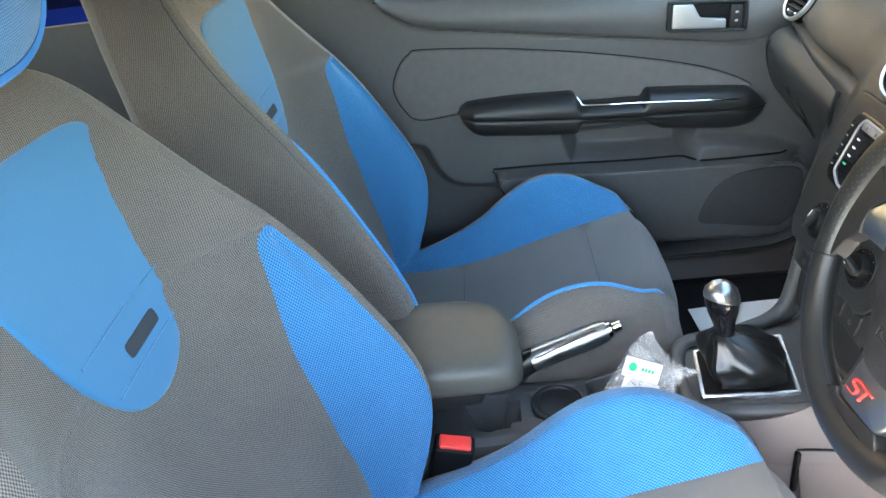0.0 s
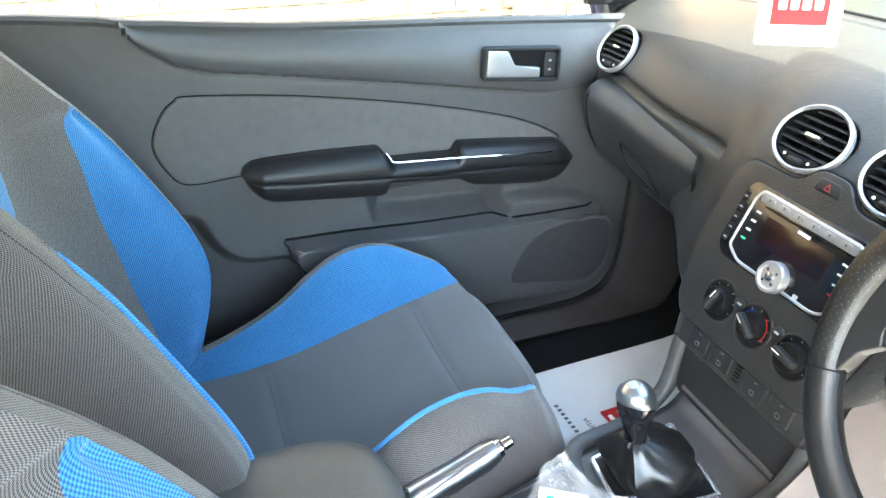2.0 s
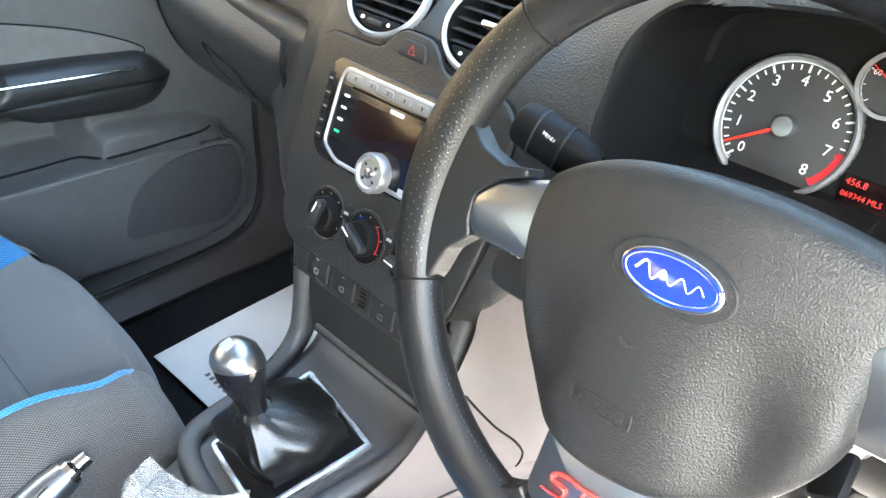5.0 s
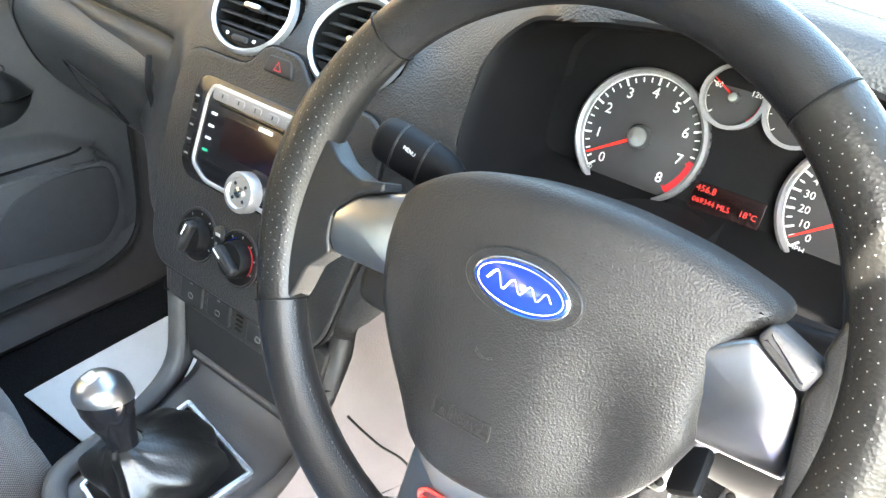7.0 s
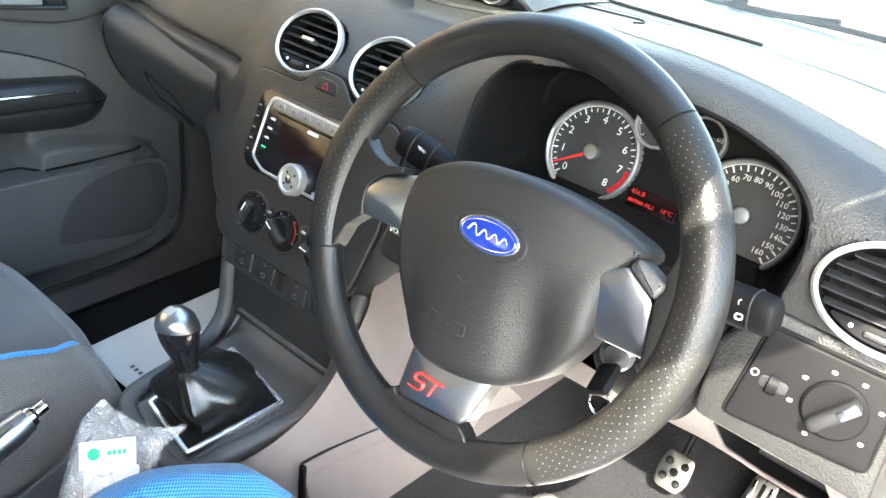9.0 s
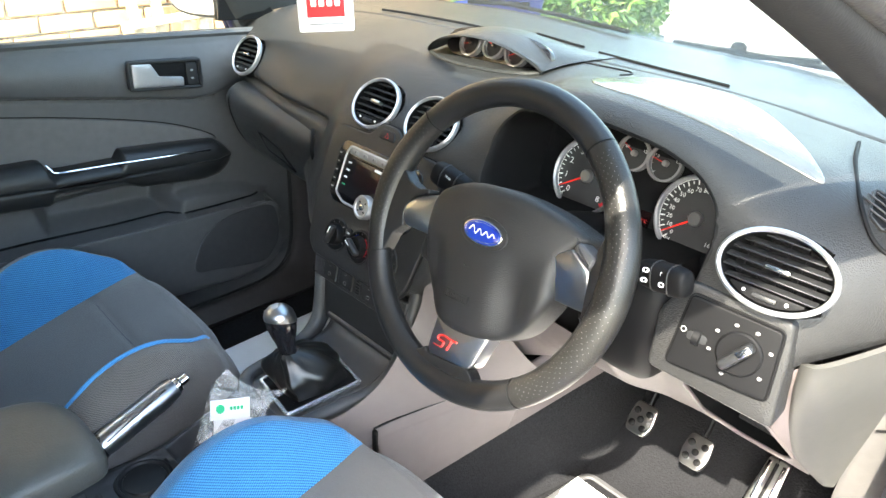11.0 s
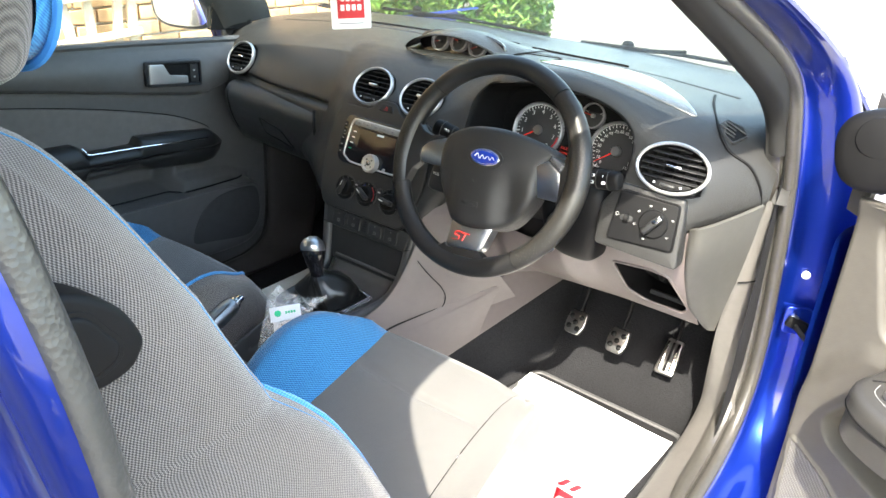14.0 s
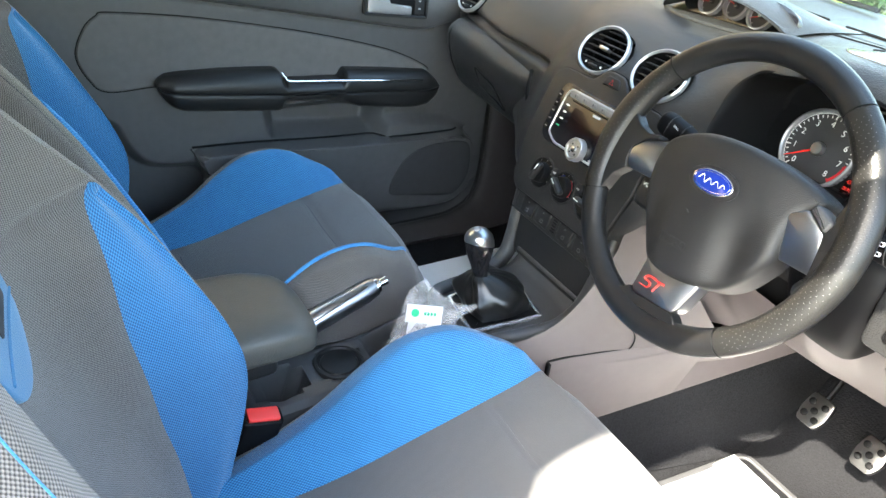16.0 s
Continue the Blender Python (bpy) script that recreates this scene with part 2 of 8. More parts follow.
M_SPOKE = shader("brushed spoke metal", (0.37, 0.38, 0.39), 0.34, metal=1.0, vary=0.08)
M_BAND = clear("added sun-blocking band", (0.03, 0.04, 0.05))
M_MIRROR = shader("mirror", (0.85, 0.86, 0.86), 0.01, metal=1.0, vary=0.0)
M_STEEL = shader("brushed steel", (0.27, 0.267, 0.26), 0.32, metal=1.0, vary=0.1)
M_GRILLE = knit("speaker mesh", (0.095, 0.090, 0.082), (0.018, 0.017, 0.016), 0.0042, (0.3, 0.3, 0.9), (0.6, 0.6, -0.4), bump=0.5, rough=0.5)
M_SPEAKER = shader("door speaker cloth", (0.040, 0.040, 0.042), 0.7, spec=0.25, bump=0.5, bump_scale=420)
M_FRAME = shader("silver frame paint", (0.55, 0.57, 0.60), 0.24, metal=0.8, vary=0.04)
M_FOAM = shader("white plastic cap", (0.85, 0.85, 0.84), 0.5, vary=0.03)


# ---------- mesh tools ----------
def finish(bm, smooth=True):
    bmesh.ops.recalc_face_normals(bm, faces=bm.faces)
    for f in bm.faces:
        f.smooth = smooth
    return bm


def mesh_of(name, bm, material, sharp=40):
    me = bpy.data.meshes.new(name)
    bm.to_mesh(me)
    bm.free()
    me.materials.append(material)
    if sharp:
        me.set_sharp_from_angle(angle=radians(sharp))
    return me


def part(name, bm, material, parent, label="", sharp=40):
    ob = new(name, mesh_of(name, bm, material, sharp))
    ob.parent = parent
    ob.matrix_parent_inverse = parent.matrix_world.inverted() if parent.type == "EMPTY" else Matrix()
    if label:
        tagged(ob, label)
    return ob


def thing(name, label, category, base=(0, 0, 0), group="", kind=""):
    e = new(name)
    e.empty_display_size = 0.05
    e.matrix_world = Matrix.Translation(base)
    e.matrix_basis = Matrix.Translation(base)
    return tagged(e, label, category, group, kind)


def solo(name, bm, material, label, category, group="", kind="", sharp=40):
    return tagged(new(name, mesh_of(name, bm, material, sharp)), label, category, group, kind)


def catmull(pts, n, closed=False):
    """n points along a smooth curve through pts."""
    p = np.array(pts, float)
    if closed:
        p = np.vstack([p[-1], p, p[0], p[1]])
        segs = len(pts)
    else:
        p = np.vstack([2 * p[0] - p[1], p, 2 * p[-1] - p[-2]])
        segs = len(pts) - 1
    ts = np.linspace(0, segs, n, endpoint=not closed)
    out = []
    for t in ts:
        i = min(int(t), segs - 1)
        f = t - i
        a, b, c, d = p[i : i + 4]
        out.append(0.5 * (2 * b + (c - a) * f + (2 * a - 5 * b + 4 * c - d) * f * f + (3 * b - a - 3 * c + d) * f**3))
    return np.array(out)


def sheet(rows, closed_u=False, closed_v=False, cap=False):
    """A quad mesh over a grid of points (rows of equal length)."""
    rows = np.array(rows, float)
    nr, nc = rows.shape[:2]
    bm = bmesh.new()
    vs = [[bm.verts.new(p) for p in r] for r in rows]
    for i in range(nr if closed_v else nr - 1):
        for j in range(nc if closed_u else nc - 1):
            a, b = vs[i], vs[(i + 1) % nr]
            bm.faces.new((a[j], a[(j + 1) % nc], b[(j + 1) % nc], b[j]))
    if cap:
        bm.faces.new(vs[0][::-1])
        bm.faces.new(vs[-1])
    return finish(bm)


def cloth(name, rows, material, parent, label=""):
    """A sheet of cloth over a grid of points, with a UV map in metres along the cloth."""
    g = np.array([[tuple(p) for p in r] for r in rows], float)
    nr, nc = g.shape[:2]
    du = np.cumsum(np.pad(np.linalg.norm(np.diff(g, axis=1), axis=2), ((0, 0), (1, 0))), axis=1)
    dv = np.cumsum(np.pad(np.linalg.norm(np.diff(g, axis=0), axis=2).mean(1), (1, 0)))
    idx = np.arange(nr * nc).reshape(nr, nc)
    quads = np.stack([idx[:-1, :-1], idx[:-1, 1:], idx[1:, 1:], idx[1:, :-1]], -1).reshape(-1, 4)
    me = bpy.data.meshes.new(name)
    me.from_pydata(g.reshape(-1, 3).tolist(), [], quads.tolist())
    me.polygons.foreach_set("use_smooth", np.ones(len(quads), bool))
    flat = np.stack([du, np.repeat(dv[:, None], nc, 1)], -1).reshape(-1, 2)
    me.uv_layers.new(name="UVMap").data.foreach_set("uv", flat[quads.ravel()].astype(np.float32).ravel())
    me.materials.append(material)
    ob = new(name, me)
    ob.parent = parent
    ob.matrix_parent_inverse = parent.matrix_world.inverted() if parent.type == "EMPTY" else Matrix()
    return tagged(ob, label) if label else ob


def loft(sections, nu=24, nv=24, closed=False, cap=False):
    """A smooth skin over sections of control points."""
    secs = [catmull(s, nu, closed) for s in sections]
    cols = np.array([catmull([s[k] for s in secs], nv) for k in range(nu)])
    return sheet(np.swapaxes(cols, 0, 1), closed_u=closed, cap=cap)


def thick(bm, t):
    """Gives an open skin a thickness, towards the back of its faces."""
    bm.normal_update()
    bmesh.ops.solidify(bm, geom=bm.faces[:], thickness=t)
    return finish(bm)


def join(*bms):
    out = bmesh.new()
    for b in bms:
        me = bpy.data.meshes.new("tmp")
        b.to_mesh(me)
        b.free()
        out.from_mesh(me)
        bpy.data.meshes.remove(me)
    return out


def moved(bm, m):
    bmesh.ops.transform(bm, matrix=m, verts=bm.verts)
    return bm


def frame_of(origin, u, n):
    """A pose whose x runs along u and whose z runs along n."""
    z = Vector(n).normalized()
    x = (Vector(u) - z * Vector(u).dot(z)).normalized()
    y = z.cross(x)
    return Matrix((( x.x, y.x, z.x, origin[0]), (x.y, y.y, z.y, origin[1]), (x.z, y.z, z.z, origin[2]), (0, 0, 0, 1)))


def rbox(size, m=None, r=0.004, seg=2):
    bm = bmesh.new()
    bmesh.ops.create_cube(bm, size=1)
    bmesh.ops.scale(bm, vec=size, verts=bm.verts)
    r = min(r, min(size) * 0.49)
    bmesh.ops.bevel(bm, geom=bm.edges[:], offset=r, segments=seg, affect="EDGES", profile=0.5)
    finish(bm)
    return moved(bm, m) if m is not None else bm


def tube(path, radius, n=10, closed=False, cap=True, flat=1.0, up=(0, 0, 1)):
    """A round bar along a path; radius: one, or one for each point."""
    p = np.array(path, float)
    k = len(p)
    rad = np.full(k, radius) if np.isscalar(radius) else np.array(radius, float)
    if closed:
        tan = np.roll(p, -1, 0) - np.roll(p, 1, 0)
    else:
        tan = np.gradient(p, axis=0)
    rows = []
    ref = Vector(up)
    for q, t, r in zip(p, tan, rad):
        t = Vector(t).normalized()
        a = ref - t * ref.dot(t)
        if a.length < 1e-4:
            a = t.orthogonal()
        a.normalize()
        ref = a
        b = t.cross(a)
        rows.append([Vector(q) + a * (r * math.cos(w)) + b * (r * flat * math.sin(w)) for w in np.linspace(0, 2 * math.pi, n, endpoint=False)])
    return sheet(rows, closed_u=True, closed_v=closed, cap=cap and not closed)


def lathe(profile, m=None, n=32, cap=True):
    """A turned body about z: profile of (radius, height)."""
    rows = [[(r * math.cos(w), r * math.sin(w), z) for w in np.linspace(0, 2 * math.pi, n, endpoint=False)] for r, z in profile]
    bm = sheet(rows, closed_u=True, cap=cap)
    return moved(bm, m) if m is not None else bm


def rounded(poly, r, n=5):
    """The outline of poly with its corners rounded."""
    out = []
    k = len(poly)
    for i in range(k):
        a, b, c = (np.array(poly[(i + d) % k], float) for d in (-1, 0, 1))
        la, lc = np.linalg.norm(a - b), np.linalg.norm(c - b)
        q = min(r, la * 0.45, lc * 0.45)
        p0, p1 = b + (a - b) / la * q, b + (c - b) / lc * q
        for t in np.linspace(0, 1, n):
            out.append((1 - t) ** 2 * p0 + 2 * t * (1 - t) * b + t * t * p1)
    return np.array(out)


def inset(poly, d):
    p = np.array(poly, float)
    e = np.roll(p, -1, 0) - np.roll(p, 1, 0)
    e /= np.maximum(np.linalg.norm(e, axis=1), 1e-9)[:, None]
    area = 0.5 * np.sum(p[:, 0] * np.roll(p[:, 1], -1) - np.roll(p[:, 0], -1) * p[:, 1])
    nrm = np.stack([-e[:, 1], e[:, 0]], 1) * (1 if area > 0 else -1)
    return p + nrm * d


def pad(poly, at, h, r=0.003, rings=1, low=0.0, crown=0.0):
    """A raised pad with a rounded rim over an outline; at: a pose, or a function (u, v, w) -> place. rings: rings of the top towards its middle; crown: its bulge."""
    f = at if callable(at) else (lambda u, v, w: at @ Vector((u, v, w)))
    p = np.array(poly, float)
    loops = [(p, low)]
    for a in (0, 30, 60, 90):
        loops.append((inset(p, r * (1 - math.cos(radians(a)))), h - r + r * math.sin(radians(a))))
    top = loops[-1][0]
    mid = top.mean(0)
    for k in range(1, rings):
        s = 1 - k / rings
        loops.append((mid + (top - mid) * s, h + crown * (1 - s * s)))
    bm = bmesh.new()
    prev = None
    for q, w in loops:
        vs = [bm.verts.new(f(u, v, w)) for u, v in q]
        if prev:
            for i in range(len(vs)):
                j = (i + 1) % len(vs)
                bm.faces.new((prev[i], prev[j], vs[j], vs[i]))
        prev = vs
    if rings > 1:
        c = bm.verts.new(f(mid[0], mid[1], h + crown))
        for i in range(len(prev)):
            bm.faces.new((prev[i], prev[(i + 1) % len(prev)], c))
    else:
        bm.faces.new(prev)
    return finish(bm)


def ring(poly, at, width, h, r=0.0015):
    """A raised band along an outline, of a width inwards."""
    f = at if callable(at) else (lambda u, v, w: at @ Vector((u, v, w)))
    rows = []
    for d, w in ((0, -0.003), (0, h - r), (r, h), (width - r, h), (width, h - r), (width, -0.003)):
        q = inset(poly, d)
        rows.append([f(u, v, w) for u, v in q])
    return sheet(rows, closed_u=True)


def ellipse(a, b, n=40, cx=0.0, cy=0.0, turn=0.0, power=2.0):
    out = []
    for w in np.linspace(0, 2 * math.pi, n, endpoint=False):
        c, s = math.cos(w), math.sin(w)
        x, y = a * math.copysign(abs(c) ** (2 / power), c), b * math.copysign(abs(s) ** (2 / power), s)
        out.append((cx + x * math.cos(turn) - y * math.sin(turn), cy + x * math.sin(turn) + y * math.cos(turn)))
    return np.array(out)


def box2(w, h, cx=0.0, cy=0.0, r=0.003, n=4):
    return rounded([(cx - w / 2, cy - h / 2), (cx + w / 2, cy - h / 2), (cx + w / 2, cy + h / 2), (cx - w / 2, cy + h / 2)], r, n)


def words(body, size, m, depth=0.0003, align="CENTER"):
    """Raised lettering in the built-in font."""
    cu = bpy.data.curves.new("letters", "FONT")
    cu.body, cu.size, cu.extrude, cu.resolution_u = body, size, depth, 2
    cu.align_x, cu.align_y = align, "CENTER"
    ob = bpy.data.objects.new("letters", cu)
    me = bpy.data.meshes.new_from_object(ob)
    bm = bmesh.new()
    bm.from_mesh(me)
    bpy.data.objects.remove(ob)
    bpy.data.curves.remove(cu)
    bpy.data.meshes.remove(me)
    return moved(bm, m)


def sstep(a, b, x):
    t = np.clip((np.asarray(x, float) - a) / (b - a), 0, 1)
    return t * t * (3 - 2 * t)


def poly_sd(px, pz, poly):
    """Signed distance of points to an outline, negative inside."""
    poly = np.array(poly, float)
    px, pz = np.asarray(px, float), np.asarray(pz, float)
    best = np.full(px.shape, 1e9)
    inside = np.zeros(px.shape, bool)
    k = len(poly)
    for i in range(k):
        (ax, az), (bx, bz) = poly[i], poly[(i + 1) % k]
        ex, ez = bx - ax, bz - az
        t = np.clip(((px - ax) * ex + (pz - az) * ez) / max(ex * ex + ez * ez, 1e-12), 0, 1)
        best = np.minimum(best, np.hypot(px - ax - t * ex, pz - az - t * ez))
        if abs(ez) > 1e-12:
            hit = ((az > pz) != (bz > pz)) & (px < ex * (pz - az) / ez + ax)
            inside ^= hit
    return np.where(inside, -best, best)

# ---------- dashboard ----------
def fascia(u, z, w):
    """The centre fascia: across, height, and proud of it."""
    return Vector((u, 0.541 + (z - 0.75) * 0.37 - w * 0.938, z + w * 0.347))


DASH = {
    -0.745: [(1.15, 0.985), (1.0, 0.99), (0.90, 0.985), (0.82, 0.97), (0.775, 0.94), (0.755, 0.905), (0.75, 0.87), (0.76, 0.80), (0.79, 0.72), (0.82, 0.66)],
    -0.66: [(1.16, 1.0), (1.0, 1.003), (0.88, 0.997), (0.80, 0.98), (0.75, 0.95), (0.722, 0.91), (0.71, 0.872), (0.72, 0.80), (0.75, 0.72), (0.81, 0.66)],
    -0.58: [(1.16, 1.005), (1.0, 1.01), (0.88, 1.005), (0.79, 0.987), (0.735, 0.957), (0.702, 0.915), (0.685, 0.872), (0.70, 0.80), (0.73, 0.72), (0.8, 0.66)],
    -0.40: [(1.17, 1.015), (1.0, 1.02), (0.88, 1.02), (0.79, 1.005), (0.72, 0.975), (0.672, 0.93), (0.645, 0.876), (0.66, 0.80), (0.70, 0.72), (0.8, 0.66)],
    -0.22: [(1.18, 1.02), (1.0, 1.025), (0.88, 1.025), (0.79, 1.015), (0.715, 0.99), (0.66, 0.94), (0.628, 0.876), (0.61, 0.82), (0.59, 0.755), (0.61, 0.70)],
    -0.13: [(1.18, 1.02), (1.0, 1.025), (0.88, 1.025), (0.79, 1.018), (0.705, 0.998), (0.645, 0.955), (0.602, 0.91), (0.570, 0.82), (0.541, 0.742), (0.56, 0.70)],
    0.0: [(1.18, 1.02), (1.0, 1.025), (0.88, 1.026), (0.79, 1.02), (0.705, 1.003), (0.645, 0.96), (0.604, 0.915), (0.570, 0.82), (0.541, 0.742), (0.56, 0.70)],
    0.13: [(1.18, 1.02), (1.0, 1.025), (0.88, 1.03), (0.79, 1.027), (0.705, 1.01), (0.645, 0.962), (0.602, 0.91), (0.570, 0.82), (0.541, 0.742), (0.56, 0.70)],
    0.20: [(1.18, 1.02), (1.0, 1.025), (0.88, 1.032), (0.79, 1.035), (0.71, 1.027), (0.65, 0.995), (0.618, 0.93), (0.60, 0.87), (0.585, 0.82), (0.60, 0.79)],
    0.26: [(1.18, 1.02), (1.0, 1.025), (0.88, 1.034), (0.79, 1.043), (0.71, 1.050), (0.645, 1.034), (0.614, 0.96), (0.60, 0.88), (0.585, 0.83), (0.60, 0.79)],
    0.36: [(1.18, 1.02), (1.0, 1.025), (0.88, 1.036), (0.79, 1.05), (0.71, 1.060), (0.64, 1.048), (0.612, 0.97), (0.60, 0.88), (0.585, 0.83), (0.60, 0.79)],
    0.46: [(1.17, 1.018), (1.0, 1.023), (0.88, 1.033), (0.79, 1.044), (0.71, 1.053), (0.638, 1.040), (0.608, 0.97), (0.592, 0.89), (0.580, 0.84), (0.59, 0.80)],
    0.55: [(1.17, 1.015), (1.0, 1.02), (0.88, 1.026), (0.79, 1.031), (0.70, 1.034), (0.628, 1.010), (0.599, 0.955), (0.582, 0.895), (0.573, 0.85), (0.58, 0.81)],
    0.62: [(1.17, 1.013), (1.0, 1.018), (0.89, 1.02), (0.79, 1.019), (0.70, 1.013), (0.632, 0.982), (0.600, 0.94), (0.584, 0.895), (0.576, 0.85), (0.585, 0.81)],
    0.655: [(1.164, 1.011), (1.0, 1.016), (0.89, 1.016), (0.796, 1.011), (0.72, 0.999), (0.657, 0.970), (0.623, 0.934), (0.607, 0.895), (0.602, 0.865), (0.610, 0.845)],
    0.69: [(1.16, 1.008), (1.0, 1.012), (0.89, 1.010), (0.80, 1.003), (0.742, 0.988), (0.690, 0.962), (0.662, 0.930), (0.650, 0.900), (0.648, 0.876), (0.655, 0.862)],
    0.745: [(1.15, 1.0), (1.0, 1.005), (0.91, 1.0), (0.84, 0.990), (0.79, 0.972), (0.757, 0.95), (0.742, 0.925), (0.735, 0.905), (0.735, 0.892), (0.742, 0.884)],
}
BOWL = rounded([(0.200, 0.868), (0.188, 0.93), (0.196, 0.985), (0.225, 1.012), (0.30, 1.028), (0.364, 1.034), (0.455, 1.027), (0.508, 1.011), (0.538, 0.988), (0.548, 0.955), (0.543, 0.90), (0.53, 0.866)], 0.03, 6)
VENTS = [
    ((-0.583, 0.692, 0.925), 0.048, 0.044, (1, 0.03, 0), (-0.02, -0.86, 0.5)),
    ((-0.066, 0.630, 0.954), 0.052, 0.044, (1, 0, 0), (0, -0.80, 0.6)),
    ((0.066, 0.630, 0.954), 0.052, 0.044, (1, 0, 0), (0, -0.80, 0.6)),
    ((0.620, 0.592, 0.952), 0.061, 0.043, (0.95, 0.02, 0), (0.05, -0.88, 0.42)),
]
xs_ = np.array(sorted(DASH))
ctrl = np.array([DASH[x] for x in xs_])


def dash_rows(nx=500, ns=290):
    prof = np.array([catmull(c, ns) for c in ctrl])
    xx = np.linspace(xs_[0], xs_[-1], nx)
    rows = []
    for x in xx:
        i = int(np.clip(np.searchsorted(xs_, x) - 1, 0, len(xs_) - 2))
        t = (x - xs_[i]) / (xs_[i + 1] - xs_[i])
        p0, p1 = prof[max(i - 1, 0)], prof[min(i + 2, len(xs_) - 1)]
        a, b = prof[i], prof[i + 1]
        h = xs_[i + 1] - xs_[i]
        m0 = (b - p0) / (xs_[i + 1] - xs_[max(i - 1, 0)]) * h
        m1 = (p1 - a) / (xs_[min(i + 2, len(xs_) - 1)] - xs_[i]) * h
        q = (2 * t**3 - 3 * t**2 + 1) * a + (t**3 - 2 * t**2 + t) * m0 + (3 * t**2 - 2 * t**3) * b + (t**3 - t**2) * m1
        rows.append(np.column_stack([np.full(ns, x), q]))
    return np.array(rows)


rows = dash_rows()
X, Y, Z = rows[..., 0], rows[..., 1], rows[..., 2]
front = np.arange(rows.shape[1])[None, :] > rows.shape[1] * 0.50
sd = poly_sd(X, Z, BOWL)
k = sstep(0.0, -0.008, sd) * front
before = rows[:, rows.shape[1] // 2 :].reshape(-1, 3).copy()
Y += (0.742 - Y) * k
for (vx, vy, vz), va, vb, vu, vn in VENTS:
    vi = np.array(frame_of((vx, vy, vz), vu, vn).inverted())
    loc = rows @ vi[:3, :3].T + vi[:3, 3]
    q = np.hypot(loc[..., 0] / va, loc[..., 1] / vb)
    push = 0.034 * sstep(1.0, 0.88, q) * (np.abs(loc[..., 2]) < 0.04)
    rows -= push[..., None] * np.array(Vector(vn).normalized())
# groove over the glovebox and the sunken demister panel on the top
lip = (X < -0.2) & (X > -0.62)
Y += np.where(lip, 0.012 * np.exp(-(((Z - (0.885 + 0.03 * (X + 0.23) * -0.1)) / 0.006) ** 2)), 0) * front
top = ~front
Z -= top * 0.004 * np.exp(-(((Y - (0.905 + 0.25 * np.clip(0.12 - np.abs(X), -1, 0) * 0.2)) / 0.004) ** 2)) * (np.abs(X) < 0.62)
dash = thing("dashboard", "charcoal grained plastic dashboard under the windscreen", "dashboard", (0, 0.8, 0.66))
part("dash_body", sheet(rows), M_DASH, dash)
mouth_ = [before[np.argmin((before[:, 0] - u) ** 2 + (before[:, 2] - v) ** 2), 1] for u, v in BOWL]
mouth_ = np.convolve(np.concatenate([mouth_[-4:], mouth_, mouth_[:4]]), np.ones(5) / 5, "same")[4:-4]
wall_ = []
for d_, f_ in ((-0.003, 0.004), (0.0, -0.002), (0.003, 0.03), (0.006, 0.15), (0.010, 0.45), (0.015, 0.80), (0.020, 0.985), (0.026, 1.0)):
    wall_.append([(u, y_ + (0.736 - y_) * f_, v) for (u, v), y_ in zip(inset(BOWL, d_), mouth_)])
part("binnacle_wall", sheet(wall_, closed_u=True), M_BLACK, dash, "dark moulded wall round the dials")
part("binnacle_lining", pad(inset(BOWL, 0.012), lambda u, v, w: Vector((u, 0.7395 - w, v)), 0.0, 0.0005, low=-0.002), M_BLACK, dash, "black lining behind the dials")
# closing back below the windscreen
part("dash_back", sheet([[(-0.745, 1.15, 0.985), (0.745, 1.15, 1.0)], [(-0.745, 1.2, 0.5), (0.745, 1.2, 0.5)]]), M_DARK, dash)


def vent(name, at, a, b, label, parent=None):
    """A round air vent: ring, barrel, slats, tab and thumb wheel; at: its pose, z out of the dash."""
    v = thing(name, label, "air vent", at.translation, "air vents")
    part("ring", ring(ellipse(a, b, 56), at, 0.0052, 0.006, 0.0024), M_RING, v, "satin silver ring")
    bore = [[at @ Vector((x * s, y * s, w)) for x, y in ellipse(a - 0.006, b - 0.006, 56)] for s, w in ((1, 0.003), (0.97, -0.020), (0.9, -0.028), (0.02, -0.028))]
    part("barrel", sheet(bore, closed_u=True), M_BLACK, v)
    n = 6
    for i in range(n):
        y = -b * 0.52 + (i + 0.5) * b * 1.42 / n
        half = (a - 0.008) * math.sqrt(max(0.05, 1 - ((y) / (b - 0.006)) ** 2))
        part("slat", rbox((2 * half, 0.0018, 0.012), at @ pose(0, y, -0.005, 24, 0, 0), 0.0006, 1), M_DARK, v)
    for i in (-2, -1, 0, 1, 2):
        part("vane", rbox((0.0012, b * 1.25, 0.006), at @ pose(i * a * 0.3, b * 0.15, -0.016), 0.0004, 1), M_BLACK, v)
    part("tab", rbox((a * 0.44, 0.0055, 0.012), at @ pose(0.002, b * 0.05, 0.002), 0.0025, 2), M_SILVER, v, "silver direction tab")
    low = [p for p in ellipse(a - 0.0075, b - 0.0075, 56) if p[1] < -b * 0.54]
    low = sorted(low, key=lambda p: p[0])
    part("lower_plate", pad([*low, (low[-1][0], -b * 0.54 + 0.001), (low[0][0], -b * 0.54 + 0.001)], at, 0.001, 0.0005, low=-0.02), M_BLACK, v)
    part("thumb_wheel", rbox((a * 0.42, 0.006, 0.006), at @ pose(0, -b * 0.68, 0.001), 0.0025, 2), M_DARK, v)
    for s in (-1, 1):
        part("mark", lathe([(0.0018, 0), (0.0018, 0.0022)], at @ pose(s * a * 0.36, -b * 0.64, 0), 10), M_WHITE, v)
    return v


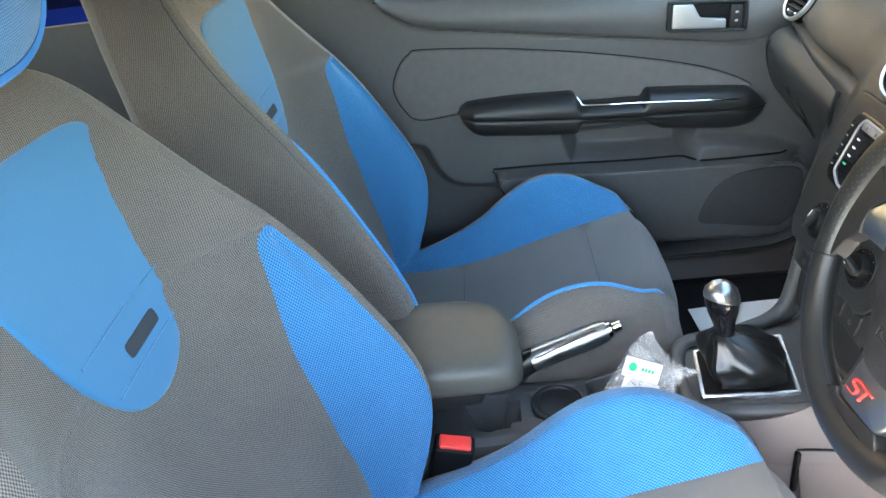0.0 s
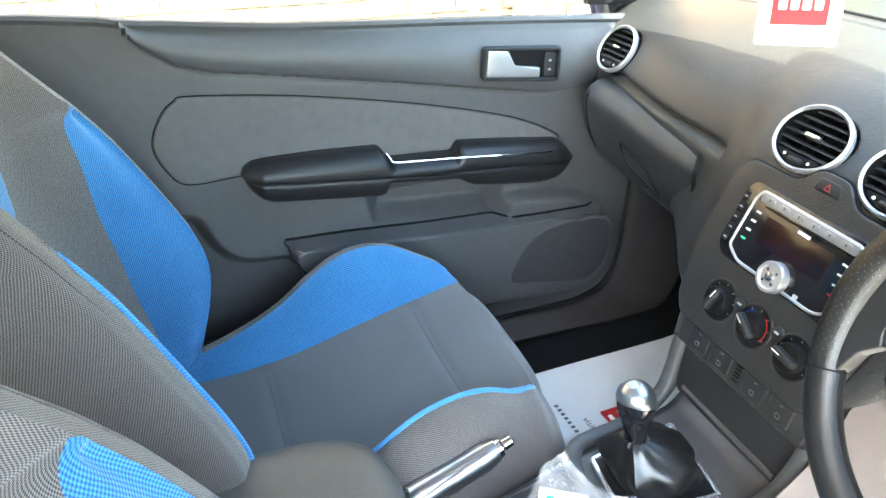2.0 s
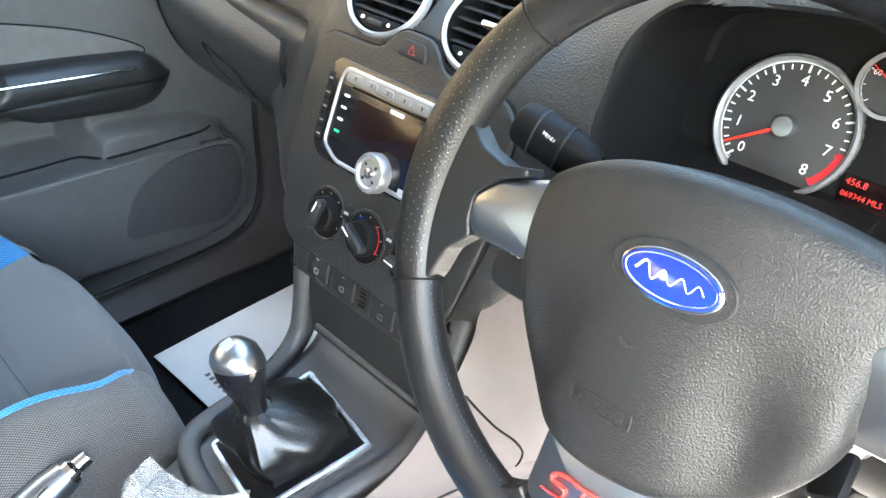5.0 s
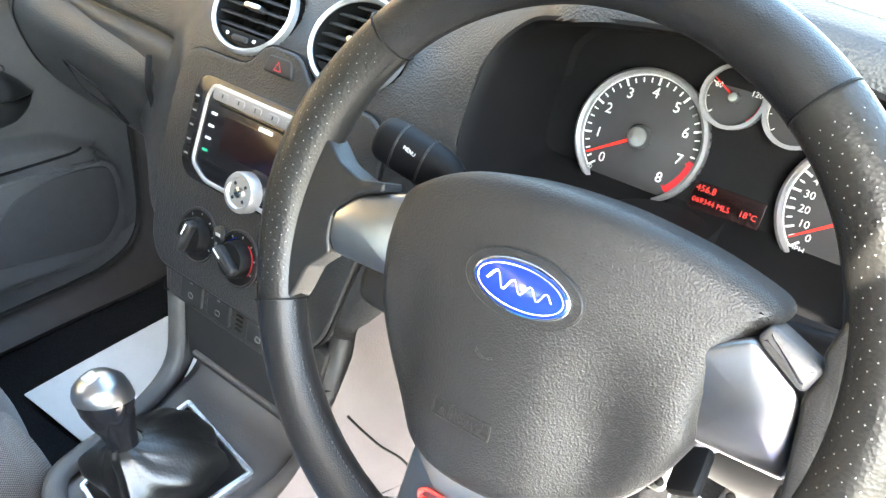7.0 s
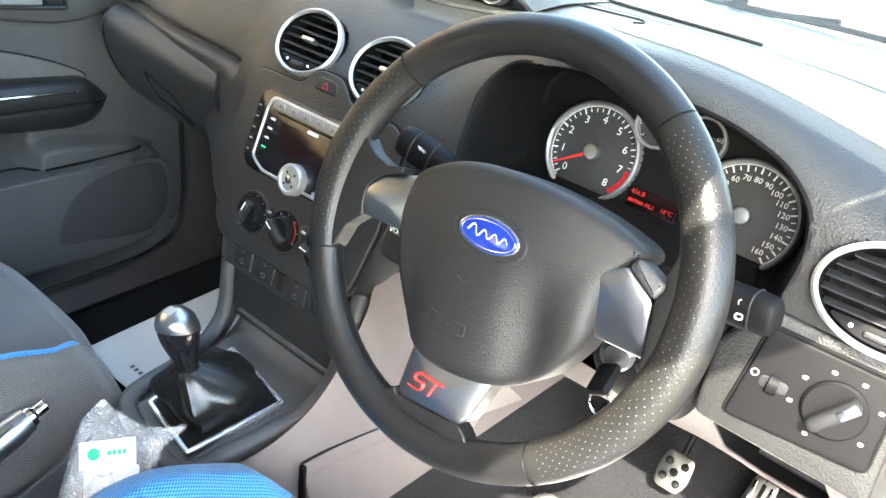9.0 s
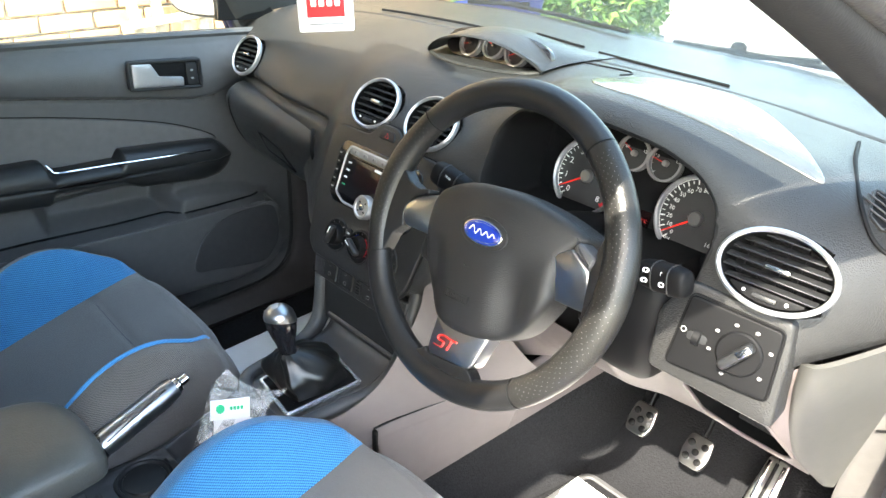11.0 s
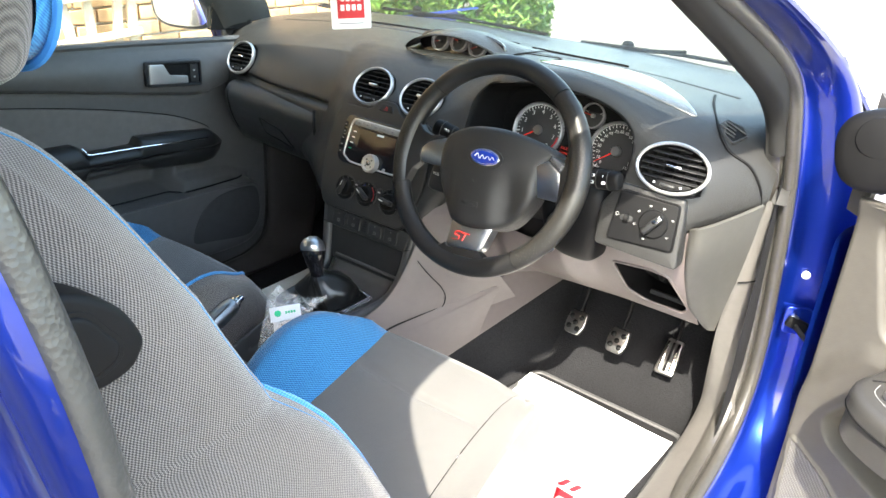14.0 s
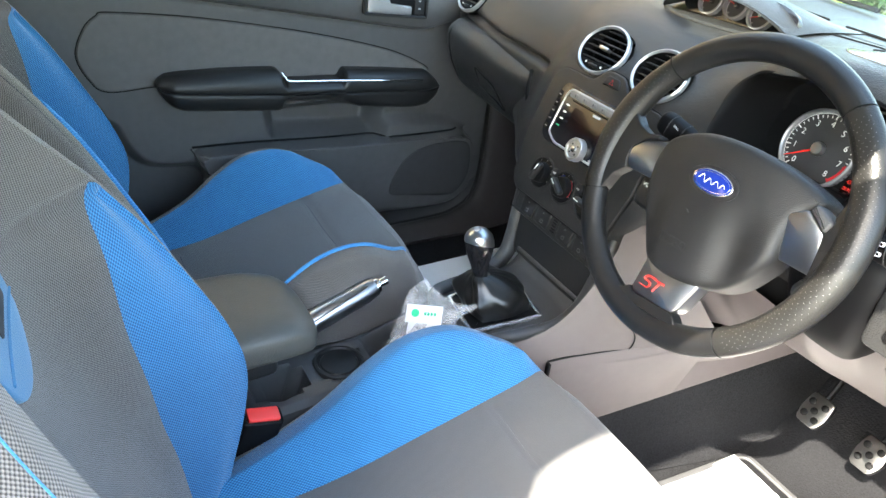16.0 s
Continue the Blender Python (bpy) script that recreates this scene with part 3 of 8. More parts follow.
for (vo, va, vb, vu, vn), lb in zip(VENTS, ("round dashboard air vent with silver ring beside the passenger door", "round centre air vent with silver ring above the radio", "round centre air vent with silver ring above the radio", "oval driver side air vent with silver ring")):
    vent("air_vent", frame_of(vo, vu, vn), va, vb, lb)

top_grid = rows[:, : rows.shape[1] // 2].reshape(-1, 3)


def on_top(u, v, w):
    """A place on the dash top, w proud of it."""
    k_ = np.argsort((top_grid[:, 0] - u) ** 2 + (top_grid[:, 1] - v) ** 2)[:4]
    d_ = 1 / (np.hypot(top_grid[k_, 0] - u, top_grid[k_, 1] - v) + 1e-4)
    return Vector((u, v, float((top_grid[k_, 2] * d_).sum() / d_.sum()) + w))


smooth_pad = catmull([(0.272, 0.79), (0.290, 0.842), (0.335, 0.870), (0.404, 0.867), (0.474, 0.822), (0.535, 0.770), (0.582, 0.726), (0.607, 0.699), (0.597, 0.691), (0.560, 0.687), (0.500, 0.682), (0.455, 0.678), (0.400, 0.676), (0.346, 0.680), (0.300, 0.698), (0.276, 0.735)], 120, True)
part("binnacle_pad", pad(smooth_pad, on_top, 0.0012, 0.0008, rings=10, low=-0.004), M_SMOOTH, dash, "smooth satin pad over the dials")
for a_, b_ in (((-0.05, 1.000), (0.075, 0.978)), ((0.119, 0.962), (0.374, 0.926)), ((-0.42, 0.93), (-0.10, 0.955))):
    part("demister_slot", tube([on_top(a_[0] + (b_[0] - a_[0]) * t_, a_[1] + (b_[1] - a_[1]) * t_, 0.0005) for t_ in np.linspace(0, 1, 14)], 0.0035, 6, flat=0.6), M_BLACK, dash)
part("lid_joint", tube([on_top(u_, v_, 0.0004) for u_, v_ in catmull([(0.075, 0.871), (0.15, 0.870), (0.219, 0.868), (0.250, 0.862), (0.262, 0.84), (0.262, 0.815)], 30)], 0.0018, 6), M_BLACK, dash)
# joint between the dash and its end piece, side demister vent at the driver's end
grid = rows.reshape(-1, 3)
seam_ = []
for q in catmull([(0.587, 0.841, 1.019), (0.603, 0.790, 1.014), (0.625, 0.735, 1.004), (0.654, 0.693, 0.986), (0.685, 0.690, 0.965), (0.710, 0.708, 0.945), (0.722, 0.722, 0.915), (0.730, 0.730, 0.885)], 30):
    near_ = grid[np.argmin(((grid - q) ** 2).sum(1))]
    seam_.append(near_ + np.array([0.0002, -0.0009, 0.0009]))
seam_ = catmull(seam_[::5] + [seam_[-1]], 50)
part("end_joint", tube(seam_, 0.0025, 8), M_BLACK, dash, "dark joint before the dash end piece")
v = thing("side_demister_vent", "small triangular demister vent in the dashboard end", "air vent", (0.665, 0.727, 1.0))
c_ = grid[np.argmin(((grid - np.array([0.667, 0.731, 0.996])) ** 2).sum(1))]
near_ = grid[((grid - c_) ** 2).sum(1) < 0.022**2]
nrm_ = Vector(np.linalg.svd(near_ - near_.mean(0))[2][2])
if nrm_.z < 0:
    nrm_ = -nrm_
at = frame_of(c_, (0.045, 0.003, -0.018), nrm_)
inv_ = at.inverted()
tri_ = rounded([tuple((inv_ @ Vector(q))[:2]) for q in ((0.644, 0.741, 1.008), (0.657, 0.706, 0.993), (0.673, 0.702, 0.983), (0.685, 0.738, 0.991), (0.673, 0.751, 0.999))], 0.004, 4)
part("frame", ring(inset(tri_, -0.002), at, 0.0030, 0.0022, 0.0008), M_DASH, v)
part("recess", pad(tri_, at, 0.0016, 0.0003), M_BLACK, v)
ty_ = np.array([q[1] for q in tri_])
for i in range(4):
    vy_ = ty_.min() + (ty_.max() - ty_.min()) * (0.22 + 0.18 * i)
    cross_ = sorted(a_[0] + (b_[0] - a_[0]) * (vy_ - a_[1]) / (b_[1] - a_[1]) for a_, b_ in zip(tri_, tri_[1:] + tri_[:1]) if (a_[1] - vy_) * (b_[1] - vy_) < 0)
    part("slat", rbox((cross_[-1] - cross_[0] - 0.004, 0.0016, 0.003), at @ pose((cross_[0] + cross_[-1]) / 2, vy_, 0.0024, 30), 0.0006, 1), M_CONS, v)

# ---------- glovebox ----------
glove = thing("glovebox", "dark grey moulded glovebox door with a pull handle", "glovebox", (-0.4, 0.64, 0.68))
gsec = []
for x, dy, dz in ((-0.602, 0.045, 0.0), (-0.590, 0.010, 0.0), (-0.57, 0.0, 0.0), (-0.42, -0.012, 0.0), (-0.28, -0.018, -0.004), (-0.240, -0.016, -0.005), (-0.218, -0.004, -0.006), (-0.205, 0.04, -0.006)):
    yb = 0.652
    gsec.append([(x, yb + dy + 0.03, 0.872 + dz), (x, yb + dy + 0.004, 0.868 + dz), (x, yb + dy - 0.018, 0.845 + dz), (x, yb + dy - 0.012, 0.80 + dz), (x, yb + dy + 0.008, 0.755 + dz), (x, yb + dy + 0.04, 0.715 + dz), (x, yb + dy + 0.11, 0.69 + dz), (x, yb + dy + 0.2, 0.685)])
part("door", loft(gsec, 40, 60), M_DASH, glove)
part("handle_outline", tube(catmull([(-0.440, 0.6245, 0.808), (-0.400, 0.6225, 0.801), (-0.362, 0.6225, 0.793), (-0.346, 0.630, 0.772), (-0.332, 0.638, 0.751), (-0.385, 0.642, 0.759), (-0.436, 0.643, 0.767), (-0.440, 0.634, 0.788)], 60, True), 0.0016, 6, closed=True), M_BLACK, glove)
part("joint_strip", tube(catmull([(-0.575, 0.660, 0.868), (-0.572, 0.634, 0.845), (-0.572, 0.640, 0.80), (-0.573, 0.660, 0.755), (-0.575, 0.70, 0.712)], 16), 0.002, 6), M_BLACK, glove)
part("joint_strip", tube(catmull([(-0.245, 0.625, 0.865), (-0.232, 0.612, 0.83), (-0.236, 0.63, 0.765), (-0.242, 0.67, 0.71)], 14), 0.0035, 6), M_BLACK, glove)

# ---------- gauge pod on the dash top ----------
pod = thing("gauge_pod", "hooded three dial gauge pod on the dash top", "gauge pod", (0.036, 0.78, 1.02))
hood = []
for t in np.linspace(0, 1, 31):
    x = -0.090 + 0.250 * t
    w = math.sin(math.pi * min(max(t, 0.004), 0.996)) ** 0.62
    hood.append([on_top(x, y, h * w + 0.0012) for y, h in ((0.768 - 0.018 * w, 0.0440), (0.763 - 0.018 * w, 0.0485), (0.785, 0.0500), (0.83, 0.0430), (0.88, 0.0260), (0.93, 0.0080), (0.96, -0.001))])
part("hood", thick(loft(hood, 24, 70), 0.003), M_DASH, pod)
pm = frame_of((0.040, 0.792, 1.040), (1, 0.05, 0), (0, -0.93, 0.36))
part("face", pad(ellipse(0.112, 0.03, 40, power=2.6), pm, 0.0, 0.001, low=-0.01), M_PIANO, pod)
part("lower_rim", tube([on_top(x, y, 0.001) for x, y in catmull([(-0.088, 0.768), (-0.04, 0.752), (0.035, 0.747), (0.11, 0.753), (0.157, 0.768)], 40)], 0.0042, 8), M_DASH, pod, "pale lower lip")

def gauge(parent, name, at, r, lo, hi, needle, labels, red=(), label="", size=None, minor=4, start=225, sweep=270, rim=M_DIALRING, hub=M_SILVER):
    """A round dial: face, rim, ticks, numerals, needle and cap; at: its pose, z towards the eye."""
    g = part(name, pad(ellipse(r, r, 48), at, 0.0012, 0.0004, low=-0.008), M_DIAL, parent, label)
    sub = lambda nm, bm, mat, lb="": part(nm, bm, mat, g, lb)
    sub("rim", ring(ellipse(r, r, 56), at, r * 0.085, 0.010, 0.0025), rim)
    ticks = bmesh.new()
    reds = bmesh.new()
    n = (len(labels) - 1) * minor
    for i in range(n + 1):
        f = i / n
        a = radians(start - sweep * f)
        long_ = i % minor == 0
        b = rbox((r * (0.11 if long_ else 0.07), r * (0.030 if long_ else 0.02), 0.0006), at @ pose(0, 0, 0, 0, 0, math.degrees(a)) @ pose(r * 0.83, 0, 0.0015), 0.0001, 1)
        tgt = reds if red and red[0] <= f <= red[1] else ticks
        me = bpy.data.meshes.new("t")
        b.to_mesh(me)
        b.free()
        tgt.from_mesh(me)
        bpy.data.meshes.remove(me)
    arc = [[at @ Vector((q * r * math.cos(a), q * r * math.sin(a), 0.0014)) for a in np.radians(np.linspace(start, start - sweep, 50))] for q in (0.895, 0.91)]
    sub("scale", join(ticks, sheet(arc)), M_WHITE)
    if red:
        arc = [[at @ Vector((q * r * math.cos(a), q * r * math.sin(a), 0.0016)) for a in np.radians(np.linspace(start - sweep * red[0], start - sweep * red[1], 16))] for q in (0.80, 0.90)]
        sub("red_zone", join(reds, sheet(arc)), M_RED)
    else:
        reds.free()
    txt = []
    for i, s in enumerate(labels):
        if s:
            a = radians(start - sweep * i / (len(labels) - 1))
            txt.append(words(s, size or r * 0.22, at @ pose(r * 0.66 * math.cos(a), r * 0.66 * math.sin(a), 0.0016), 0.0001))
    if txt:
        tagged(sub("scale_numbering", join(*txt), M_WHITE), kind="stuff")
    a = start - sweep * needle
    pt = at @ pose(0, 0, 0.006, 0, 0, a)
    sub("needle", sheet([[pt @ Vector((-r * 0.1, -r * 0.028, 0)), pt @ Vector((-r * 0.1, r * 0.028, 0))], [pt @ Vector((r * 0.86, -r * 0.010, 0)), pt @ Vector((r * 0.86, r * 0.010, 0))]]), M_NEEDLE, "red needle")
    sub("cap", lathe([(r * 0.17, 0.002), (r * 0.17, 0.007), (r * 0.14, 0.0095), (0.0003, 0.010)], at, 24), hub, "silver cap")
    return g


for i, nd in enumerate((0.12, 0.22, 0.08)):
    gauge(pod, "dial", pm @ pose(-0.050 + 0.050 * i, 0.001 + 0.004 * (i == 1), 0.002), 0.0215, 0, 1, nd, ["", "", "", "", ""], label="small dial with red needle", minor=2)

# ---------- instrument cluster ----------
cluster = thing("instrument_cluster", "instrument cluster with silver-rimmed dials and red trip display", "instrument cluster", (0.38, 0.71, 0.87))
cm = frame_of((0.38, 0.722, 0.913), (1, 0, 0), (0, -0.945, 0.326))
part("plate", pad(rounded([(-0.175, -0.052), (-0.18, 0.03), (-0.14, 0.085), (-0.05, 0.112), (0.05, 0.112), (0.12, 0.085), (0.165, 0.03), (0.155, -0.052)], 0.02), cm, -0.002, 0.001, low=-0.012), M_BLACK, cluster)
gauge(cluster, "tachometer", cm @ pose(-0.085, 0.006, 0.002), 0.055, 0, 8, 0.045, ["0", "1", "2", "3", "4", "5", "6", "7", "8"], red=(0.86, 1.0), label="rev counter", size=0.012)
gauge(cluster, "speedometer", cm @ pose(0.086, 0.002, 0.002), 0.056, 0, 160, 0.03, [str(10 * i) for i in range(17)], label="speedometer in miles per hour", size=0.0082, minor=2)
gauge(cluster, "temperature_dial", cm @ pose(-0.026, 0.056, 0.002), 0.024, 0, 1, 0.28, ["", "60", "", "120", ""], red=(0.85, 1.0), label="coolant temperature dial", size=0.006, minor=2)
gauge(cluster, "fuel_dial", cm @ pose(0.022, 0.056, 0.002), 0.024, 0, 1, 0.20, ["", "0", "", "1/2", ""], label="fuel dial", size=0.006, minor=2)
part("words", join(words("MPH", 0.006, cm @ pose(0.055, -0.034, 0.0045), 0.0001), words("x1000", 0.005, cm @ pose(-0.122, -0.030, 0.0045), 0.0001)), M_WHITE, cluster)
part("display", pad(box2(0.056, 0.022, -0.003, -0.022, 0.002), cm, 0.001, 0.0004), M_SCREEN, cluster, "dark trip display")
part("readout", join(words("456.8", 0.0072, cm @ pose(-0.029, -0.016, 0.0016), 0.0001, "LEFT"), words("069344 MLS", 0.0060, cm @ pose(-0.029, -0.0255, 0.0016), 0.0001, "LEFT"), words("18°C", 0.0066, cm @ pose(0.008, -0.0245, 0.0016), 0.0001, "LEFT")), M_REDLIT, cluster, "glowing red figures")

# ---------- centre stack ----------
bez = thing("centre_fascia", "charcoal centre fascia panel around radio and heater knobs", "fascia panel", (0, 0.56, 0.72))
outline = rounded([(-0.108, 0.704), (-0.126, 0.725), (-0.139, 0.80), (-0.134, 0.895), (-0.118, 0.913), (-0.042, 0.914), (-0.022, 0.937), (0.022, 0.937), (0.042, 0.914), (0.118, 0.913), (0.134, 0.895), (0.139, 0.80), (0.126, 0.725), (0.108, 0.704)], 0.012, 4)
part("panel", pad(outline, fascia, 0.0045, 0.003, low=-0.01), M_DASH, bez)
part("shadow_gap", ring(inset(outline, -0.0018), fascia, 0.0022, 0.0015, 0.0005), M_BLACK, bez)
hz = rounded([(-0.020, 0.915), (0.020, 0.915), (0.015, 0.930), (-0.015, 0.930)], 0.005, 4)
part("hazard_button", pad(hz, fascia, 0.0065, 0.002), M_DARK, bez, "hazard light button")
part("hazard_mark", ring([(-0.0048, 0.9185), (0.0048, 0.9185), (0, 0.9265)], lambda u, z, w: fascia(u, z, w + 0.0064), 0.0012, 0.0004, 0.0001), M_RED, bez, "red triangle outline")

radio = thing("car_radio", "gloss black car radio with silver surround and round knob", "car radio", (0, 0.57, 0.80))
ro = rounded([(-0.090, 0.797), (0.090, 0.797), (0.104, 0.81), (0.100, 0.885), (0.090, 0.894), (-0.090, 0.894), (-0.100, 0.885), (-0.104, 0.81)], 0.010, 4)
part("face", pad(ro, fascia, 0.0065, 0.002, low=0.0), M_PIANO, radio)
ri = rounded([(-0.062, 0.800), (0.062, 0.800), (0.086, 0.812), (0.083, 0.876), (0.076, 0.889), (-0.076, 0.889), (-0.083, 0.876), (-0.086, 0.812)], 0.008, 4)
rib = lambda u, z, w: fascia(u, z, w + 0.0062)
part("silver_surround", ring(ri, rib, 0.0036, 0.002, 0.0008), M_RING, radio, "silver surround")
part("button_bar", pad(box2(0.146, 0.011, 0, 0.881, 0.004), rib, 0.0024, 0.0008), M_BAR, radio, "grey preset bar")
for i in range(6):
    part("preset_button", pad(box2(0.014, 0.0062, -0.0575 + i * 0.023, 0.881, 0.0025), rib, 0.0036, 0.0008), M_BAR, radio)
    part("preset_mark", pad(box2(0.0012, 0.0035, -0.0575 + i * 0.023, 0.881, 0.0004), rib, 0.0043, 0.0001), M_DARK, radio)
part("disc_slot", pad(box2(0.124, 0.0022, 0, 0.8725, 0.001), rib, 0.0010, 0.0002), M_BLACK, radio)
part("screen", pad(box2(0.102, 0.034, 0, 0.849, 0.002), rib, 0.0009, 0.0002), M_SCREEN, radio, "dark screen")
part("brand_mark", pad(box2(0.018, 0.0036, 0.004, 0.8675, 0.0006), rib, 0.0012, 0.0001), M_WHITE, radio, "small white lettering bar")
for s, mats in ((-1, (M_WHITE, M_WHITE, M_WHITE, M_GREEN)), (1, (M_WHITE, M_WHITE, M_WHITE, M_RED))):
    for i, mt in enumerate(mats):
        part("key_mark", pad(box2(0.0075, 0.0022, s * (0.067 + 0.001 * i), 0.863 - i * 0.0115, 0.0006), rib, 0.0012, 0.0001), mt, radio)
for i in range(5):
    part("side_key", pad(box2(0.009, 0.0105, -0.0955, 0.873 - i * 0.0135, 0.0012), rib, 0.0010, 0.0003), M_BLACK, radio)
    part("side_mark", pad(box2(0.0055, 0.0016, -0.0955, 0.872 - i * 0.0135, 0.0004), rib, 0.0013, 0.0001), M_STITCH, radio)
km = frame_of(fascia(-0.001, 0.811, 0.0065), (1, 0, 0), (0, -0.938, 0.347))
knob = part("volume_knob", lathe([(0.0195, 0), (0.0195, 0.010), (0.0180, 0.0125), (0.0150, 0.0125), (0.0135, 0.0105), (0.0003, 0.0105)], km, 40), M_RING, radio, "round silver control knob")
part("knob_button", lathe([(0.0052, 0.010), (0.0052, 0.0125), (0.004, 0.0132), (0.0003, 0.0133)], km, 20), M_SILVER, knob)
for i in range(4):
    part("knob_key", rbox((0.0035, 0.003, 0.0012), km @ pose(0, 0, 0, 0, 0, 90 * i + 45) @ pose(0.0098, 0, 0.0108), 0.0005, 1), M_DARK, knob)
part("key_icon", pad(box2(0.007, 0.005, 0.034, 0.806, 0.001), rib, 0.0012, 0.0001), M_STITCH, radio)


def heater_knob(x, turn, arcs):
    at = frame_of(fascia(x, 0.750, 0.0045), (1, 0, 0), (0, -0.938, 0.347))
    h = thing("heater_knob", "round black heater knob with pointer on the fascia", "control knob", at.translation, "heater knobs")
    part("rim", ring(ellipse(0.0285, 0.0285, 44), at, 0.003, 0.0022, 0.001), M_DARK, h)
    part("dial", pad(ellipse(0.026, 0.026, 44), at, 0.001, 0.0003), M_BLACK, h)
    part("barrel", lathe([(0.0185, 0), (0.0175, 0.010), (0.016, 0.012), (0.0003, 0.012)], at, 32), M_BLACK, h)
    part("grip", rbox((0.010, 0.034, 0.013), at @ pose(0, 0, 0.015, 0, 0, turn), 0.004, 3), M_DARK, h)
    part("pointer", rbox((0.0014, 0.012, 0.001), at @ pose(0, 0, 0.0218, 0, 0, turn) @ pose(0, 0.009, 0), 0.0003, 1), M_WHITE, h)
    for i in range(7):
        a = radians(200 - i * 37)
        part("mark", rbox((0.0024, 0.0012, 0.0006), at @ pose(0.0222 * math.cos(a), 0.0222 * math.sin(a), 0.0012, 0, 0, math.degrees(a)), 0.0001, 1), M_DIM, h)
    for a0, a1, mt in arcs:
        arc = [[at @ Vector((q * math.cos(a), q * math.sin(a), 0.0016)) for a in np.radians(np.linspace(a0, a1, 14))] for q in (0.0195, 0.0208)]
        part("colour_arc", sheet(arc), mt, h)


heater_knob(-0.056, -18, ())
heater_knob(0.005, 62, ((185, 110, M_BADGE), (60, -30, M_RED)))
heater_knob(0.070, 84, ())
for x in (-0.026, 0.038):
    at = frame_of(fascia(x, 0.762, 0.0045), (1, 0, 0), (0, -0.938, 0.347))
    b = thing("round_button", "small round button between the heater knobs", "button", at.translation, "fascia buttons")
    part("cap", lathe([(0.0085, 0), (0.0085, 0.002), (0.007, 0.003), (0.0003, 0.003)], at, 24), M_DARK, b)
    part("mark", rbox((0.007, 0.003, 0.0006), at @ pose(0, 0, 0.0032), 0.0002, 1), M_STITCH, b)

# ---------- doors ----------
BELT = np.array([(-0.40, 1.02), (-0.16, 1.03), (-0.128, 0.995), (-0.108, 0.966), (-0.061, 0.932), (-0.007, 0.915), (0.122, 0.896), (0.316, 0.865), (0.471, 0.839), (0.60, 0.819), (0.645, 0.818), (0.685, 0.829), (0.73, 0.842), (0.9, 0.85)])
SILLZ = np.array([(-0.45, 1.033), (-0.25, 1.022), (0.0, 0.996), (0.112, 0.986), (0.257, 0.979), (0.4, 0.973), (0.75, 0.957), (0.9, 0.950)])
POCKET = rounded([(0.083, 0.581), (0.228, 0.577), (0.40, 0.567), (0.59, 0.563), (0.745, 0.567), (0.780, 0.54), (0.788, 0.46), (0.772, 0.400), (0.730, 0.366), (0.66, 0.360), (0.50, 0.366), (0.12, 0.385), (0.112, 0.515)], 0.03, 5)
RECESS = rounded([(0.245, 0.66), (0.262, 0.583), (0.40, 0.572), (0.520, 0.567), (0.53, 0.605), (0.545, 0.64), (0.46, 0.66)], 0.015, 3)
RAISED = rounded([(0.522, 0.55), (0.537, 0.612), (0.58, 0.614), (0.70, 0.597), (0.775, 0.56), (0.77, 0.54)], 0.015, 3)
LOWBACK = rounded([(-0.40, 0.70), (-0.06, 0.66), (-0.040, 0.60), (-0.012, 0.562), (0.03, 0.550), (0.10, 0.547), (0.14, 0.50), (0.16, 0.30), (-0.40, 0.30)], 0.02, 4)


BOWL = rounded([(0.808, 0.93), (0.806, 0.891), (0.789, 0.845), (0.775, 0.796), (0.760, 0.752), (0.70, 0.735), (0.60, 0.74), (0.40, 0.78), (0.30, 0.93)], 0.02, 4)
FOOT = rounded([(0.90, 0.60), (0.866, 0.612), (0.813, 0.690), (0.775, 0.735), (0.70, 0.74), (0.40, 0.74), (-0.45, 0.74), (-0.45, 0.20), (0.90, 0.20)], 0.02, 4)
UNDER = rounded([(0.798, 0.580), (0.763, 0.635), (0.60, 0.66), (0.10, 0.67), (0.10, 0.50), (0.60, 0.47), (0.715, 0.515), (0.780, 0.545)], 0.03, 5)
SPEAKER = rounded([(0.840, 0.520), (0.770, 0.482), (0.700, 0.42), (0.71, 0.37), (0.832, 0.37)], 0.012, 4)


def driver_door_x(y, z):
    """The same for the driver's trim, with its bowl, speaker panel and hollow under the armrest."""
    d = 0.012 - 0.022 * sstep(0.004, -0.016, poly_sd(y, z, BOWL)) + 0.012 * sstep(0.012, -0.030, poly_sd(y, z, FOOT))
    d = d - 0.045 * sstep(0.006, -0.020, poly_sd(y, z, UNDER)) - 0.012 * sstep(0.845, 0.858, y)
    d = d + 0.005 * np.exp(-((poly_sd(y, z, SPEAKER) / 0.004) ** 2)) + 0.014 * np.exp(-(((z - 0.96) / 0.03) ** 2))
    return d


